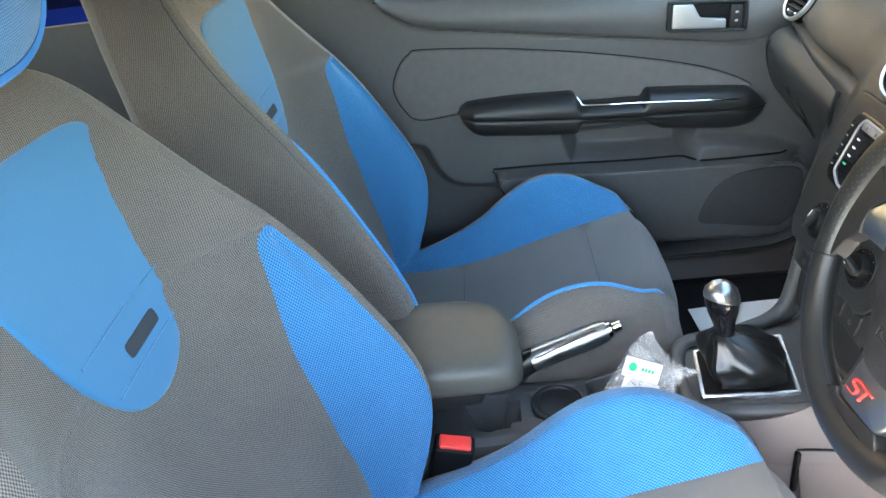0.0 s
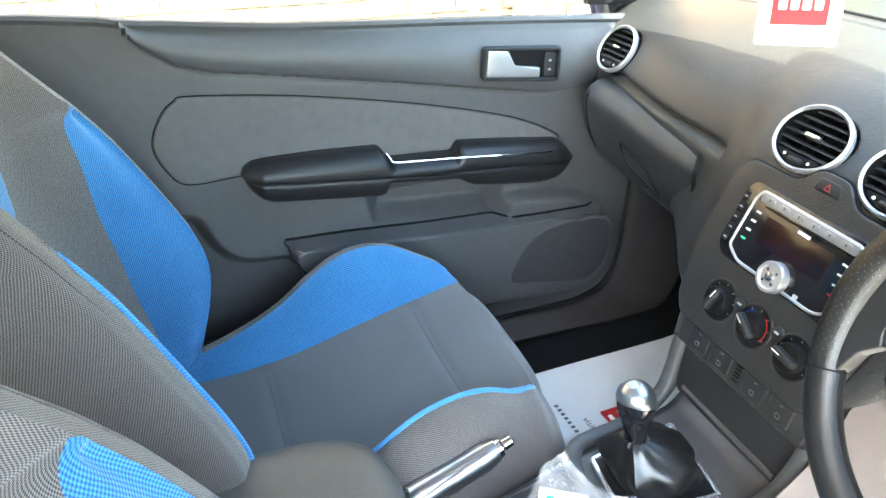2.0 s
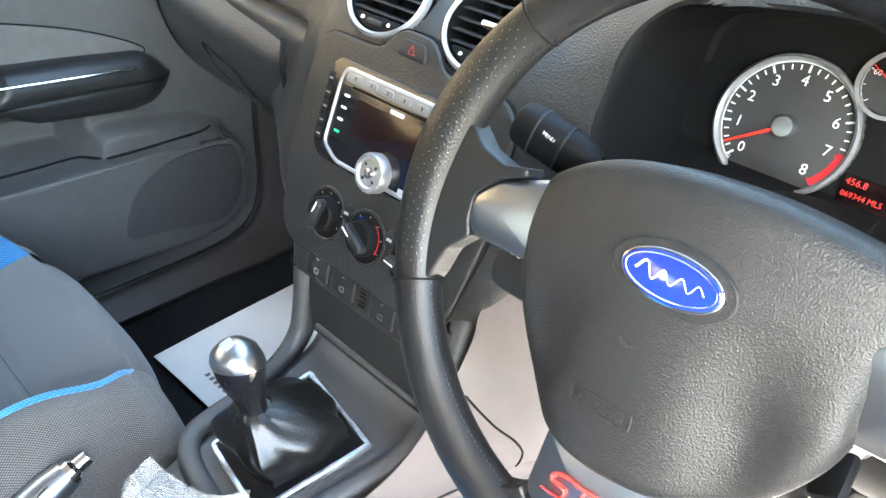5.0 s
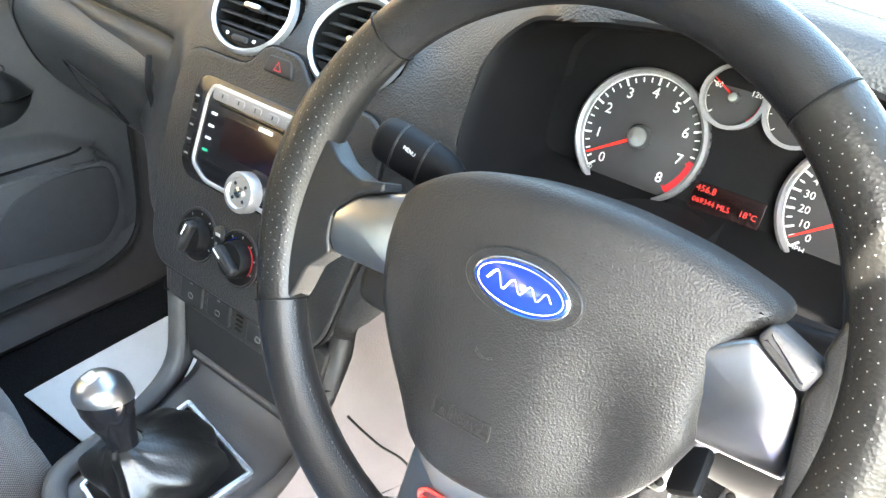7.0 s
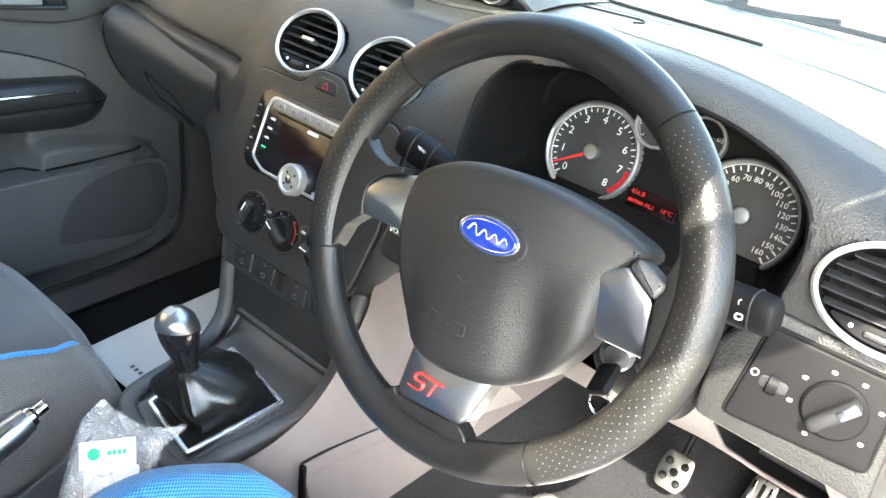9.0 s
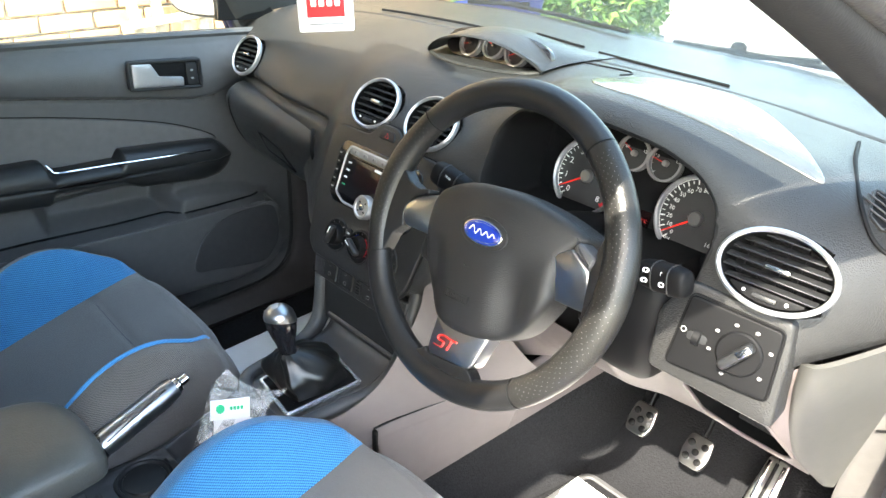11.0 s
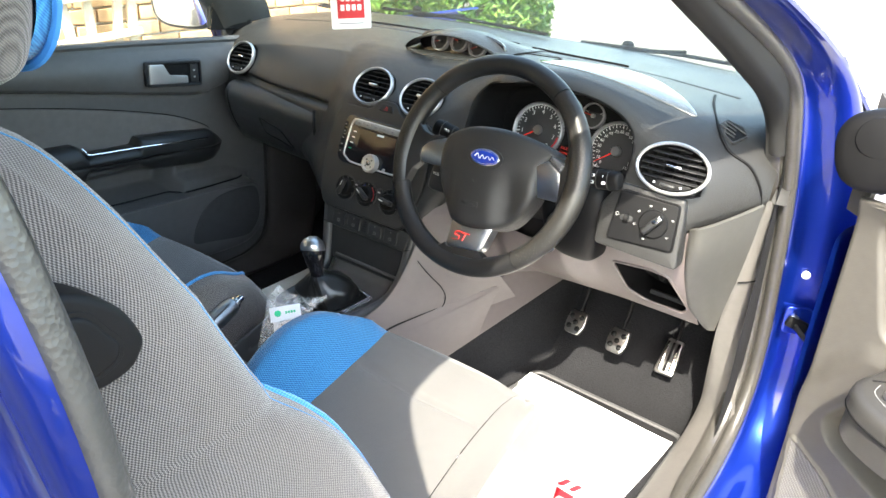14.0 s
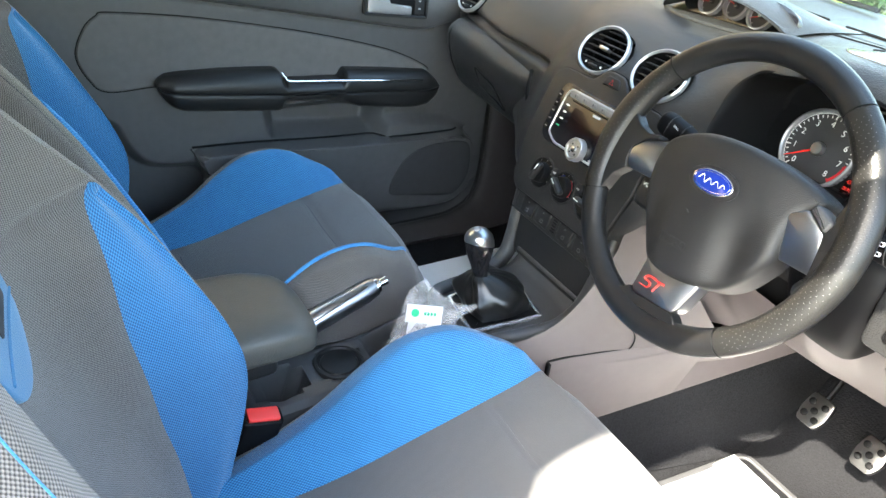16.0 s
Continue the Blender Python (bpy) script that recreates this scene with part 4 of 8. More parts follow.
def door_x(y, z):
    """How far the door trim stands into the cabin from x = -0.70."""
    zb, zt = np.interp(y, BELT[:, 0], BELT[:, 1]), np.interp(y, SILLZ[:, 0], SILLZ[:, 1])
    d = 0.012 * sstep(0.45, 0.85, y)
    up = np.clip((z - zb) / np.maximum(zt - zb, 0.02), 0, 1)
    d = d + 0.018 * sstep(0.0, 0.010, z - zb) + 0.012 * np.sin(math.pi * np.clip(up * 1.2, 0, 1)) - 0.020 * up**3
    d = d - 0.004 * np.exp(-(((z - zb) / 0.0045) ** 2)) * (y < 0.66)
    d = d - 0.028 * sstep(0.006, -0.022, poly_sd(y, z, LOWBACK))
    d = d + 0.052 * sstep(0.003, -0.006, poly_sd(y, z, POCKET))
    d = d - 0.055 * sstep(0.006, -0.030, poly_sd(y, z, RECESS))
    d = d + 0.030 * sstep(0.008, -0.020, poly_sd(y, z, RAISED)) * (z > 0.562)
    d = d - 0.03 * sstep(0.43, 0.34, z) * sstep(0.02, -0.02, -poly_sd(y, z, POCKET))
    return d


def build_door(side, m, label):
    """A three-door car's front door, trim side in; side -1: passenger's, +1: driver's; m: how it stands open."""
    drv = side > 0
    rel = driver_door_x if drv else door_x
    d = thing("car_door", label, "car door", m @ Vector((side * 0.8, 0.88, 0.34)), "front doors")
    P = lambda y, z, w=0.0: m @ Vector((side * (0.70 - float(rel(y, z)) - w), y, z))
    F = lambda u, v, w: P(u, v, w)
    ys = np.concatenate([np.linspace(-0.42, -0.12, 40), np.linspace(-0.115, 0.0, 60), np.linspace(0.004, 0.85, 240)])
    ts = np.linspace(0, 1, 250)
    zt = np.interp(ys, SILLZ[:, 0], SILLZ[:, 1])
    zb = 0.325 + (0.03 if drv else 0.12) * sstep(0.74, 0.86, ys) ** 1.5
    YY = np.repeat(ys[:, None], len(ts), 1)
    ZZ = zb[:, None] + (zt - zb)[:, None] * ts[None, :]
    DX = rel(YY, ZZ)
    pts = np.stack([side * (0.70 - DX), YY, ZZ], -1)
    mm = np.array(m)
    pts = pts @ mm[:3, :3].T + mm[:3, 3]
    part("trim_panel", sheet(pts), M_DRVTRIM if drv else M_DOOR, d, "moulded door trim, tone set for sunlight" if drv else "charcoal moulded door trim")
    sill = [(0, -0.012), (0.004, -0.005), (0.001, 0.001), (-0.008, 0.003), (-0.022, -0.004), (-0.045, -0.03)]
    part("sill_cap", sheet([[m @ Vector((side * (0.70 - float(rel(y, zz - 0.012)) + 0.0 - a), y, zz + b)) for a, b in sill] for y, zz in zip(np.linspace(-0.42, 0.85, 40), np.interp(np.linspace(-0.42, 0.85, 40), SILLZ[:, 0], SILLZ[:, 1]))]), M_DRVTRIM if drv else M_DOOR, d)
    if not drv:
        ins = catmull([(-0.043, 0.878), (0.118, 0.862), (0.314, 0.829), (0.483, 0.791), (0.582, 0.760), (0.652, 0.722), (0.60, 0.715), (0.45, 0.722), (0.299, 0.726), (0.15, 0.728), (0.029, 0.728), (-0.066, 0.724), (-0.098, 0.752), (-0.114, 0.800), (-0.095, 0.848), (-0.07, 0.872)], 120, True)
        part("insert", pad(ins, F, 0.004, 0.004, rings=10, low=-0.004), M_INSERT, d, "grey cloth insert")
        part("insert_groove", ring(inset(ins, -0.0026), F, 0.0026, 0.0006, 0.0003), M_BLACK, d)
        # armrest: padded upper part with a hand notch, lower part under a crease, bright strip
        crease = lambda y: float(np.interp(y, [0.02, 0.031, 0.11, 0.297, 0.664, 0.69], [0.740, 0.729, 0.720, 0.704, 0.684, 0.682]))
        upper_z = [(0.020, 0.734), (0.026, 0.747), (0.040, 0.756), (0.070, 0.759), (0.154, 0.760), (0.266, 0.756), (0.274, 0.752), (0.280, 0.738), (0.286, 0.727), (0.294, 0.730), (0.414, 0.724), (0.418, 0.728), (0.423, 0.738), (0.430, 0.744), (0.520, 0.737), (0.600, 0.729), (0.640, 0.725), (0.662, 0.708), (0.676, 0.690), (0.682, 0.682)]
        lower_z = [(0.020, 0.738), (0.026, 0.722), (0.036, 0.705), (0.050, 0.692), (0.070, 0.6825), (0.268, 0.664), (0.276, 0.666), (0.281, 0.680), (0.288, 0.687), (0.420, 0.677), (0.436, 0.668), (0.456, 0.657), (0.50, 0.651), (0.597, 0.640), (0.640, 0.645), (0.664, 0.657), (0.678, 0.674), (0.682, 0.681)]
        top_, bot_ = [], []
        for y in np.concatenate([0.020 + 0.05 * np.linspace(0, 1, 14) ** 2, np.linspace(0.074, 0.258, 14), np.linspace(0.262, 0.300, 20), np.linspace(0.31, 0.405, 8), np.linspace(0.410, 0.436, 14), np.linspace(0.444, 0.60, 12), 0.682 - 0.075 * np.linspace(1, 0, 14) ** 2]):
            e = max(0.05, min((y - 0.018) / 0.035, (0.684 - y) / 0.05, 1.0)) ** 0.5
            zc, zt_, zb_ = crease(y), float(np.interp(y, *zip(*upper_z))), float(np.interp(y, *zip(*lower_z)))
            h = max(zt_ - zc, 0.002)
            dep = lambda x: 0.70 - (0.70 - x) * (0.25 + 0.75 * e)
            top_.append([m @ Vector((side * dep(x), y, z)) for x, z in catmull([(0.700, zt_ - 0.001), (0.676, zt_), (0.664, zt_ - 0.06 * h), (0.652, zt_ - 0.24 * h), (0.6445, zt_ - 0.55 * h), (0.6435, zc + 0.12 * h), (0.648, zc), (0.656, zc - 0.002)], 24)])
            q = max(zc - zb_, 0.002)
            bot_.append([m @ Vector((side * dep(x), y, z)) for x, z in catmull([(0.656, zc + 0.001), (0.6505, zc - 0.003), (0.6485, zc - 0.25 * q), (0.651, zc - 0.62 * q), (0.659, zc - 0.93 * q), (0.672, zb_), (0.700, zb_)], 18)])
        arm = part("armrest", sheet(bot_), M_ARM, d, "black padded armrest")
        part("pad", sheet(top_), M_ARM, arm, "soft black armrest pad with a hand notch")
        st = catmull([(0.276, 0.752, 0.655), (0.282, 0.743, 0.650), (0.290, 0.7355, 0.647), (0.33, 0.7325, 0.6455), (0.415, 0.7275, 0.6450), (0.52, 0.7195, 0.6450), (0.615, 0.7120, 0.6470)], 60)
        part("bright_strip", tube([m @ Vector((side * x, y, z)) for y, z, x in st], 0.0019, 6), M_CHROME, arm, "thin bright strip")
        pe = [P(y, z - 0.004, 0.001) for y, z in catmull([(0.10, 0.580), (0.228, 0.577), (0.40, 0.567), (0.59, 0.563), (0.735, 0.566), (0.775, 0.545)], 50)]
        part("pocket_edge", tube(pe, 0.0035, 8), M_DOOR, d)
        # black bar standing in for the shadow above the pocket lip
        pg = [P(y, z + 0.003, 0.0005) for y, z in catmull([(0.085, 0.581), (0.228, 0.578), (0.40, 0.568), (0.59, 0.564), (0.735, 0.567)], 50)]
        part("pocket_gap", tube(pg, 0.0028, 6), M_BLACK, d)
        # map pocket edge line, speaker grille
        spk = catmull([(0.545, 0.425), (0.562, 0.485), (0.600, 0.527), (0.66, 0.546), (0.74, 0.545), (0.765, 0.52), (0.765, 0.45), (0.735, 0.405), (0.70, 0.398), (0.60, 0.412)], 60, True)
        part("speaker_grille", pad(spk, F, 0.0025, 0.002, rings=6), M_SPEAKER, d, "dark speaker grille")
        part("pocket_groove", tube([P(y, z, 0.001) for y, z in catmull([(0.083, 0.581), (0.10, 0.55), (0.128, 0.512), (0.16, 0.48)], 14)], 0.0018, 6), M_BLACK, d)
    else:
        plan = rounded([(0.705, 0.05), (0.705, 0.736), (0.640, 0.730), (0.600, 0.737), (0.562, 0.728), (0.532, 0.698), (0.515, 0.650), (0.508, 0.600), (0.508, 0.250), (0.560, 0.060)], 0.020, 5)
        top = lambda u, v, w: m @ Vector((u, v, 0.702 + w + 0.010 * sstep(0.60, 0.30, v)))
        arm = part("armrest", pad(inset(plan, 0.003), top, 0.0, 0.002, low=-0.045), M_DRVARM, d, "padded armrest, tone set for sunlight")
        part("pad", pad(plan, top, 0.030, 0.016, rings=5, low=0.001, crown=0.003), M_DRVARM, arm, "soft armrest top, tone set for sunlight")
        part("armrest_crease", tube([top(u, v, 0.0005) for u, v in plan], 0.0016, 6, closed=True), M_BLACK, arm)
        # thin grey line drawn in for the glint along the armrest top
        part("armrest_glint", tube([top(u, v, 0.0305) for u, v in catmull([(0.600, 0.705), (0.574, 0.698), (0.556, 0.675), (0.543, 0.645), (0.533, 0.600), (0.532, 0.30)], 50)], 0.0008, 6), M_DIM, arm)
        part("armrest_seam", tube([top(u, v, 0.0306) for u, v in catmull([(0.690, 0.640), (0.650, 0.668), (0.634, 0.696), (0.618, 0.703), (0.600, 0.716)], 30)], 0.0013, 6), M_BLACK, arm)
        tri_g = inset(SPEAKER, 0.004)
        part("speaker_grille", pad(tri_g, F, 0.0015, 0.001, rings=5), M_GRILLE, d, "fine grey speaker mesh")
    # inner handle
    hx = lambda u, v, w: P(u, v, w)
    hb = rounded([(0.462, 0.866), (0.622, 0.850), (0.622, 0.916), (0.464, 0.928)], 0.008, 4)
    plane = lambda u, v, w: m @ Vector((side * (0.664 - w), u, v))
    bz = part("handle_bezel", ring(hb, plane, 0.007, 0.008, 0.002), M_DARK, d)
    part("handle_recess", pad(inset(hb, 0.006), plane, 0.0008, 0.0004, low=-0.006), M_BLACK, bz)
    lev = rounded([(0.470, 0.872), (0.579, 0.862), (0.579, 0.881), (0.528, 0.888), (0.512, 0.917), (0.472, 0.921)], 0.004, 4)
    part("handle_lever", pad(lev, plane, 0.009, 0.003, rings=3, crown=0.001), M_RING, bz, "silver door pull")
    sw = rounded([(0.588, 0.862), (0.613, 0.859), (0.613, 0.906), (0.588, 0.909)], 0.003, 3)
    part("lock_switch", pad(sw, plane, 0.005, 0.002), M_DARK, bz)
    for dz in (0.875, 0.892):
        part("switch_mark", pad(box2(0.006, 0.004, 0.600, dz, 0.001), plane, 0.0053, 0.0002), M_STITCH, bz)
    # painted shell and window
    shell = rounded([(-0.42, 0.30), (0.74, 0.30), (0.86, 0.42), (0.885, 0.62), (0.885, 0.87), (0.86, 0.905), (0.4, 0.930), (-0.42, 0.980)], 0.03, 4)
    sh = lambda u, v, w: m @ Vector((side * (0.74 + w - 0.03 * max(0, v - 0.85)), u, v))
    part("painted_shell", pad(shell, sh, 0.15, 0.03, low=-0.025, rings=4), M_PAINT, d, "gloss blue outer shell")
    fr_ = [m @ Vector((side * x, y, z)) for x, y, z in ((0.742, 0.86, 0.96), (0.735, 0.72, 1.065), (0.71, 0.42, 1.225), (0.68, 0.15, 1.345), (0.662, -0.05, 1.395), (0.66, -0.35, 1.40), (0.68, -0.42, 1.36), (0.735, -0.42, 1.03))]
    part("window_frame", tube(catmull(fr_, 60), 0.016, 8), M_RUBBER, d)
    sail = [m @ Vector((side * x, y, z)) for x, y, z in ((0.735, 0.85, 0.965), (0.728, 0.70, 0.975), (0.722, 0.70, 1.075), (0.735, 0.84, 0.99))]
    part("mirror_sail", thick(sheet([[sail[0], sail[1]], [sail[3], sail[2]]]), 0.012), M_BLACK, d, "black mirror corner panel")
    return d


build_door(-1, Matrix(), "closed passenger door with charcoal trim and cloth insert")
OPEN = 70
hinge = Vector((0.908, 0.905, 0))
DM = Matrix.Translation(hinge) @ Matrix.Rotation(radians(OPEN), 4, "Z") @ Matrix.Translation(-hinge)
DRV_DOOR = build_door(1, DM, "wide open driver's door with grey trim, sunlit")
# driver's switch pack and tweeter
swm = DM @ frame_of((0.584, 0.585, 0.7335), (0, 1, 0), (-0.03, 0, 1))
pk = part("switch_pack", pad(ellipse(0.105, 0.030, 44, power=2.8), swm, 0.003, 0.002, rings=2, low=-0.01), M_STEEL, DRV_DOOR, "window switch pack")
part("mirror_control", pad(ellipse(0.022, 0.020, 30), swm @ pose(0.074, 0.001, 0), 0.0045, 0.0015, rings=2), M_BLACK, pk, "black mirror control")
for q in range(4):
    part("control_mark", pad(ellipse(0.0022, 0.0022, 10), swm @ pose(0.074 + 0.013 * math.cos(q * 1.571), 0.001 + 0.012 * math.sin(q * 1.571), 0.0045), 0.0004, 0.0002), M_WHITE, pk)
for dx in (0.018, -0.026):
    part("window_switch", rbox((0.034, 0.026, 0.010), swm @ pose(dx, 0, 0.005, 0, 10, 0), 0.004, 2), M_BLACK, pk)
twm = DM @ frame_of((0.690, 0.835, 1.03), (0, 1, -0.3), (-1, -0.2, 0.1))
tw = part("tweeter_housing", pad(ellipse(0.07, 0.062, 36, power=2.6), twm, 0.03, 0.02, rings=4, low=-0.02, crown=0.006), M_BLACK, DRV_DOOR)
part("tweeter_mesh", pad(ellipse(0.035, 0.03, 28, 0, -0.02), twm, 0.036, 0.002, low=0.02), M_BLACK, tw)
ct = [[DM @ Vector(q) for q in r_] for r_ in (((0.735, 0.885, 1.10), (0.712, 0.845, 1.075)), ((0.725, 0.880, 1.0), (0.70, 0.835, 1.0)), ((0.715, 0.875, 0.92), (0.695, 0.84, 0.92)))]
part("corner_trim", thick(sheet(ct), 0.008), M_DRVTRIM, DRV_DOOR, "corner trim, tone set for sunlight")
glass = solo("window_1", thick(sheet([[(-0.728, y, z0) , (-0.728 + 0.26 * (z1 - z0) * 0.9, y, z1)] for y, z0, z1 in ((-0.4, 1.0, 1.38), (-0.05, 0.97, 1.37), (0.15, 0.95, 1.325), (0.42, 0.94, 1.21), (0.70, 0.93, 1.07))]), 0.004), M_GLASS, "clear passenger side window", "window", kind="structure")
glass.visible_shadow = False

# ---------- painted body round the door opening ----------
SEAL = [(0.620, -0.415, 1.402), (0.606, -0.25, 1.415), (0.622, -0.05, 1.400), (0.662, 0.10, 1.350), (0.702, 0.25, 1.293), (0.718, 0.36, 1.247), (0.735, 0.50, 1.193), (0.751, 0.63, 1.133), (0.759, 0.69, 1.085), (0.766, 0.728, 1.01), (0.773, 0.772, 0.90), (0.779, 0.81, 0.74), (0.783, 0.835, 0.60), (0.785, 0.83, 0.48), (0.785, 0.77, 0.395), (0.785, 0.62, 0.355), (0.785, 0.2, 0.345), (0.785, -0.30, 0.345), (0.784, -0.405, 0.39), (0.778, -0.422, 0.60), (0.765, -0.424, 0.85), (0.737, -0.425, 1.05), (0.706, -0.436, 1.18), (0.676, -0.458, 1.295), (0.648, -0.462, 1.365)]
EDGE = [(0.645, -0.50, 1.425), (0.640, -0.25, 1.442), (0.664, -0.05, 1.430), (0.704, 0.10, 1.387), (0.735, 0.25, 1.325), (0.753, 0.36, 1.277), (0.780, 0.52, 1.218), (0.806, 0.69, 1.150), (0.828, 0.78, 1.085), (0.848, 0.84, 1.0), (0.878, 0.875, 0.90), (0.882, 0.895, 0.74), (0.886, 0.905, 0.60), (0.888, 0.90, 0.46), (0.890, 0.83, 0.34), (0.892, 0.62, 0.285), (0.892, 0.2, 0.275), (0.892, -0.34, 0.275), (0.888, -0.49, 0.34), (0.880, -0.505, 0.60), (0.866, -0.507, 0.85), (0.835, -0.510, 1.05), (0.788, -0.525, 1.20), (0.728, -0.535, 1.33), (0.684, -0.530, 1.395)]


def side_body(s):
    nm = "driver" if s > 0 else "passenger"
    a, b = catmull(SEAL, 150, True), catmull(EDGE, 150, True)
    a, b = a * [s, 1, 1], b * [s, 1, 1]
    rows = []
    for f, bulge in ((0.0, 0), (0.06, -0.005), (0.18, -0.014), (0.32, -0.018), (0.44, -0.016), (0.50, -0.006), (0.56, 0.002), (0.64, 0.005), (0.80, 0.006), (0.92, 0.008), (0.97, 0.006), (1.0, -0.004)):
        across = np.interp(f, [0.0, 0.12, 0.20, 0.85, 0.95, 1.0], [0.0, 0.18, 0.26, 0.56, 0.76, 1.0])
        q = a + (b - a) * [f, across, across]
        q[:, 0] += s * bulge * 0.6
        rows.append(q)
    body = thing("car_body_side", "gloss blue door frame of the car on the %s side" % nm, "car body", (s * 0.8, 0.2, 0.28), "body sides")
    part("door_frame", sheet(rows, closed_u=True), M_PAINT, body)
    sl = catmull(SEAL, 220, True) * [s, 1, 1] - np.array([s * 0.008, 0, 0])
    part("door_seal", tube(sl, 0.0125, 12, closed=True), M_SEAL, body, "grey rubber door seal")
    cen = np.array([0, 0.18, 0.86])
    dirs = cen - sl
    dirs[:, 0] = 0
    dirs /= np.linalg.norm(dirs, axis=1)[:, None]
    front = sstep(0.45, 0.65, sl[:, 1])[:, None]
    lip = []
    for across, inward in ((0.012, 0.004), (0.016, 0.013), (0.026, 0.015), (0.036, 0.013), (0.042, 0.006), (0.042, -0.006)):
        lip.append(sl - np.array([s, 0, 0]) * across * (0.55 + 0.45 * front) + dirs * inward * 0.8)
    part("seal_lip", sheet(lip, closed_u=True), M_SEAL, body, "inner seal lip")
    # outer skin, rear quarter and front wing
    part("rear_quarter", thick(sheet([[(s * x0, y, 0.25), (s * (x0 + 0.01), y, 0.62), (s * (x0 - 0.005), y, 0.9), (s * (x0 - 0.05), y, 1.06)] for y, x0 in ((-0.50, 0.888), (-0.9, 0.89), (-1.4, 0.87), (-1.9, 0.80))]), 0.01), M_PAINT, body)
    part("roof_side", thick(sheet([[(s * 0.833, -0.508, 1.05), (s * 0.786, -0.523, 1.20), (s * 0.724, -0.533, 1.34), (s * 0.60, -0.54, 1.455)], [(s * 0.80, -0.68, 1.06), (s * 0.74, -0.66, 1.26), (s * 0.69, -0.64, 1.40), (s * 0.60, -0.62, 1.46)]]), 0.01), M_PAINT, body)
    part("front_wing", thick(sheet([[(s * 0.89, y0, 0.25), (s * 0.895, y1, 0.62), (s * 0.885, y1, 0.80), (s * 0.86, y1, 0.915), (s * 0.78, y1 + 0.03, 0.94)] for y0, y1 in ((0.92, 0.92), (1.2, 1.2), (1.6, 1.6), (2.0, 2.0))]), 0.008), M_PAINT, body)
    if s > 0:
        part("pillar_cover", thick(sheet([[(s * 0.806, 0.69, 1.15), (s * 0.77, 0.72, 1.12), (s * 0.70, 0.74, 1.085)], [(s * 0.86, 0.95, 0.985), (s * 0.80, 1.10, 0.99), (s * 0.74, 1.15, 1.0)]]), 0.006), M_PAINT, body)
    return body



DRV_SIDE = side_body(1)
side_body(-1)
capm = frame_of((0.818, 0.838, 0.739), (0, 1, 0), (0.36, -0.93, 0.0))
part("plug_cap", lathe([(0.0078, 0), (0.0078, 0.003), (0.005, 0.0055), (0.0003, 0.006)], capm, 18), M_FOAM, DRV_SIDE, "white rubber plug")
chm = frame_of((0.825, 0.838, 0.645), (0.93, 0.36, 0), (0.36, -0.93, 0.0))
part("check_plate", pad(box2(0.05, 0.055, 0, 0, 0.01), chm, 0.004, 0.002), M_PAINT, DRV_SIDE)
part("hinge_bolt", lathe([(0.010, 0), (0.010, 0.006), (0.005, 0.008), (0.0003, 0.008)], chm @ pose(-0.008, 0.004, 0.004), 10), M_STEEL, DRV_SIDE, "steel bolt")
part("check_bracket", rbox((0.040, 0.022, 0.014), chm @ pose(0.0, -0.004, 0.008, 0, 0, -20), 0.004, 2), M_BLACK, DRV_SIDE, "black check bracket")
part("check_fold", tube([chm @ Vector(q) for q in ((-0.030, 0.034, 0.004), (0.014, 0.030, 0.004), (0.022, 0.022, 0.004), (0.024, -0.012, 0.004))], 0.0018, 6), M_PAINT, DRV_SIDE)
part("check_strap", tube(catmull([(0.825, 0.825, 0.640), (0.855, 0.80, 0.630), (0.905, 0.795, 0.605), (0.95, 0.80, 0.585)], 16), 0.006, 8, flat=0.5), M_DARK, DRV_SIDE, "door check strap")
part("wiring_boot", tube(catmull([(0.845, 0.88, 0.80), (0.86, 0.865, 0.74), (0.872, 0.868, 0.66), (0.885, 0.868, 0.58)], 40), [0.013 + 0.003 * (i % 2) for i in range(40)], 10), M_BLACK, DRV_SIDE, "ribbed rubber wiring boot")

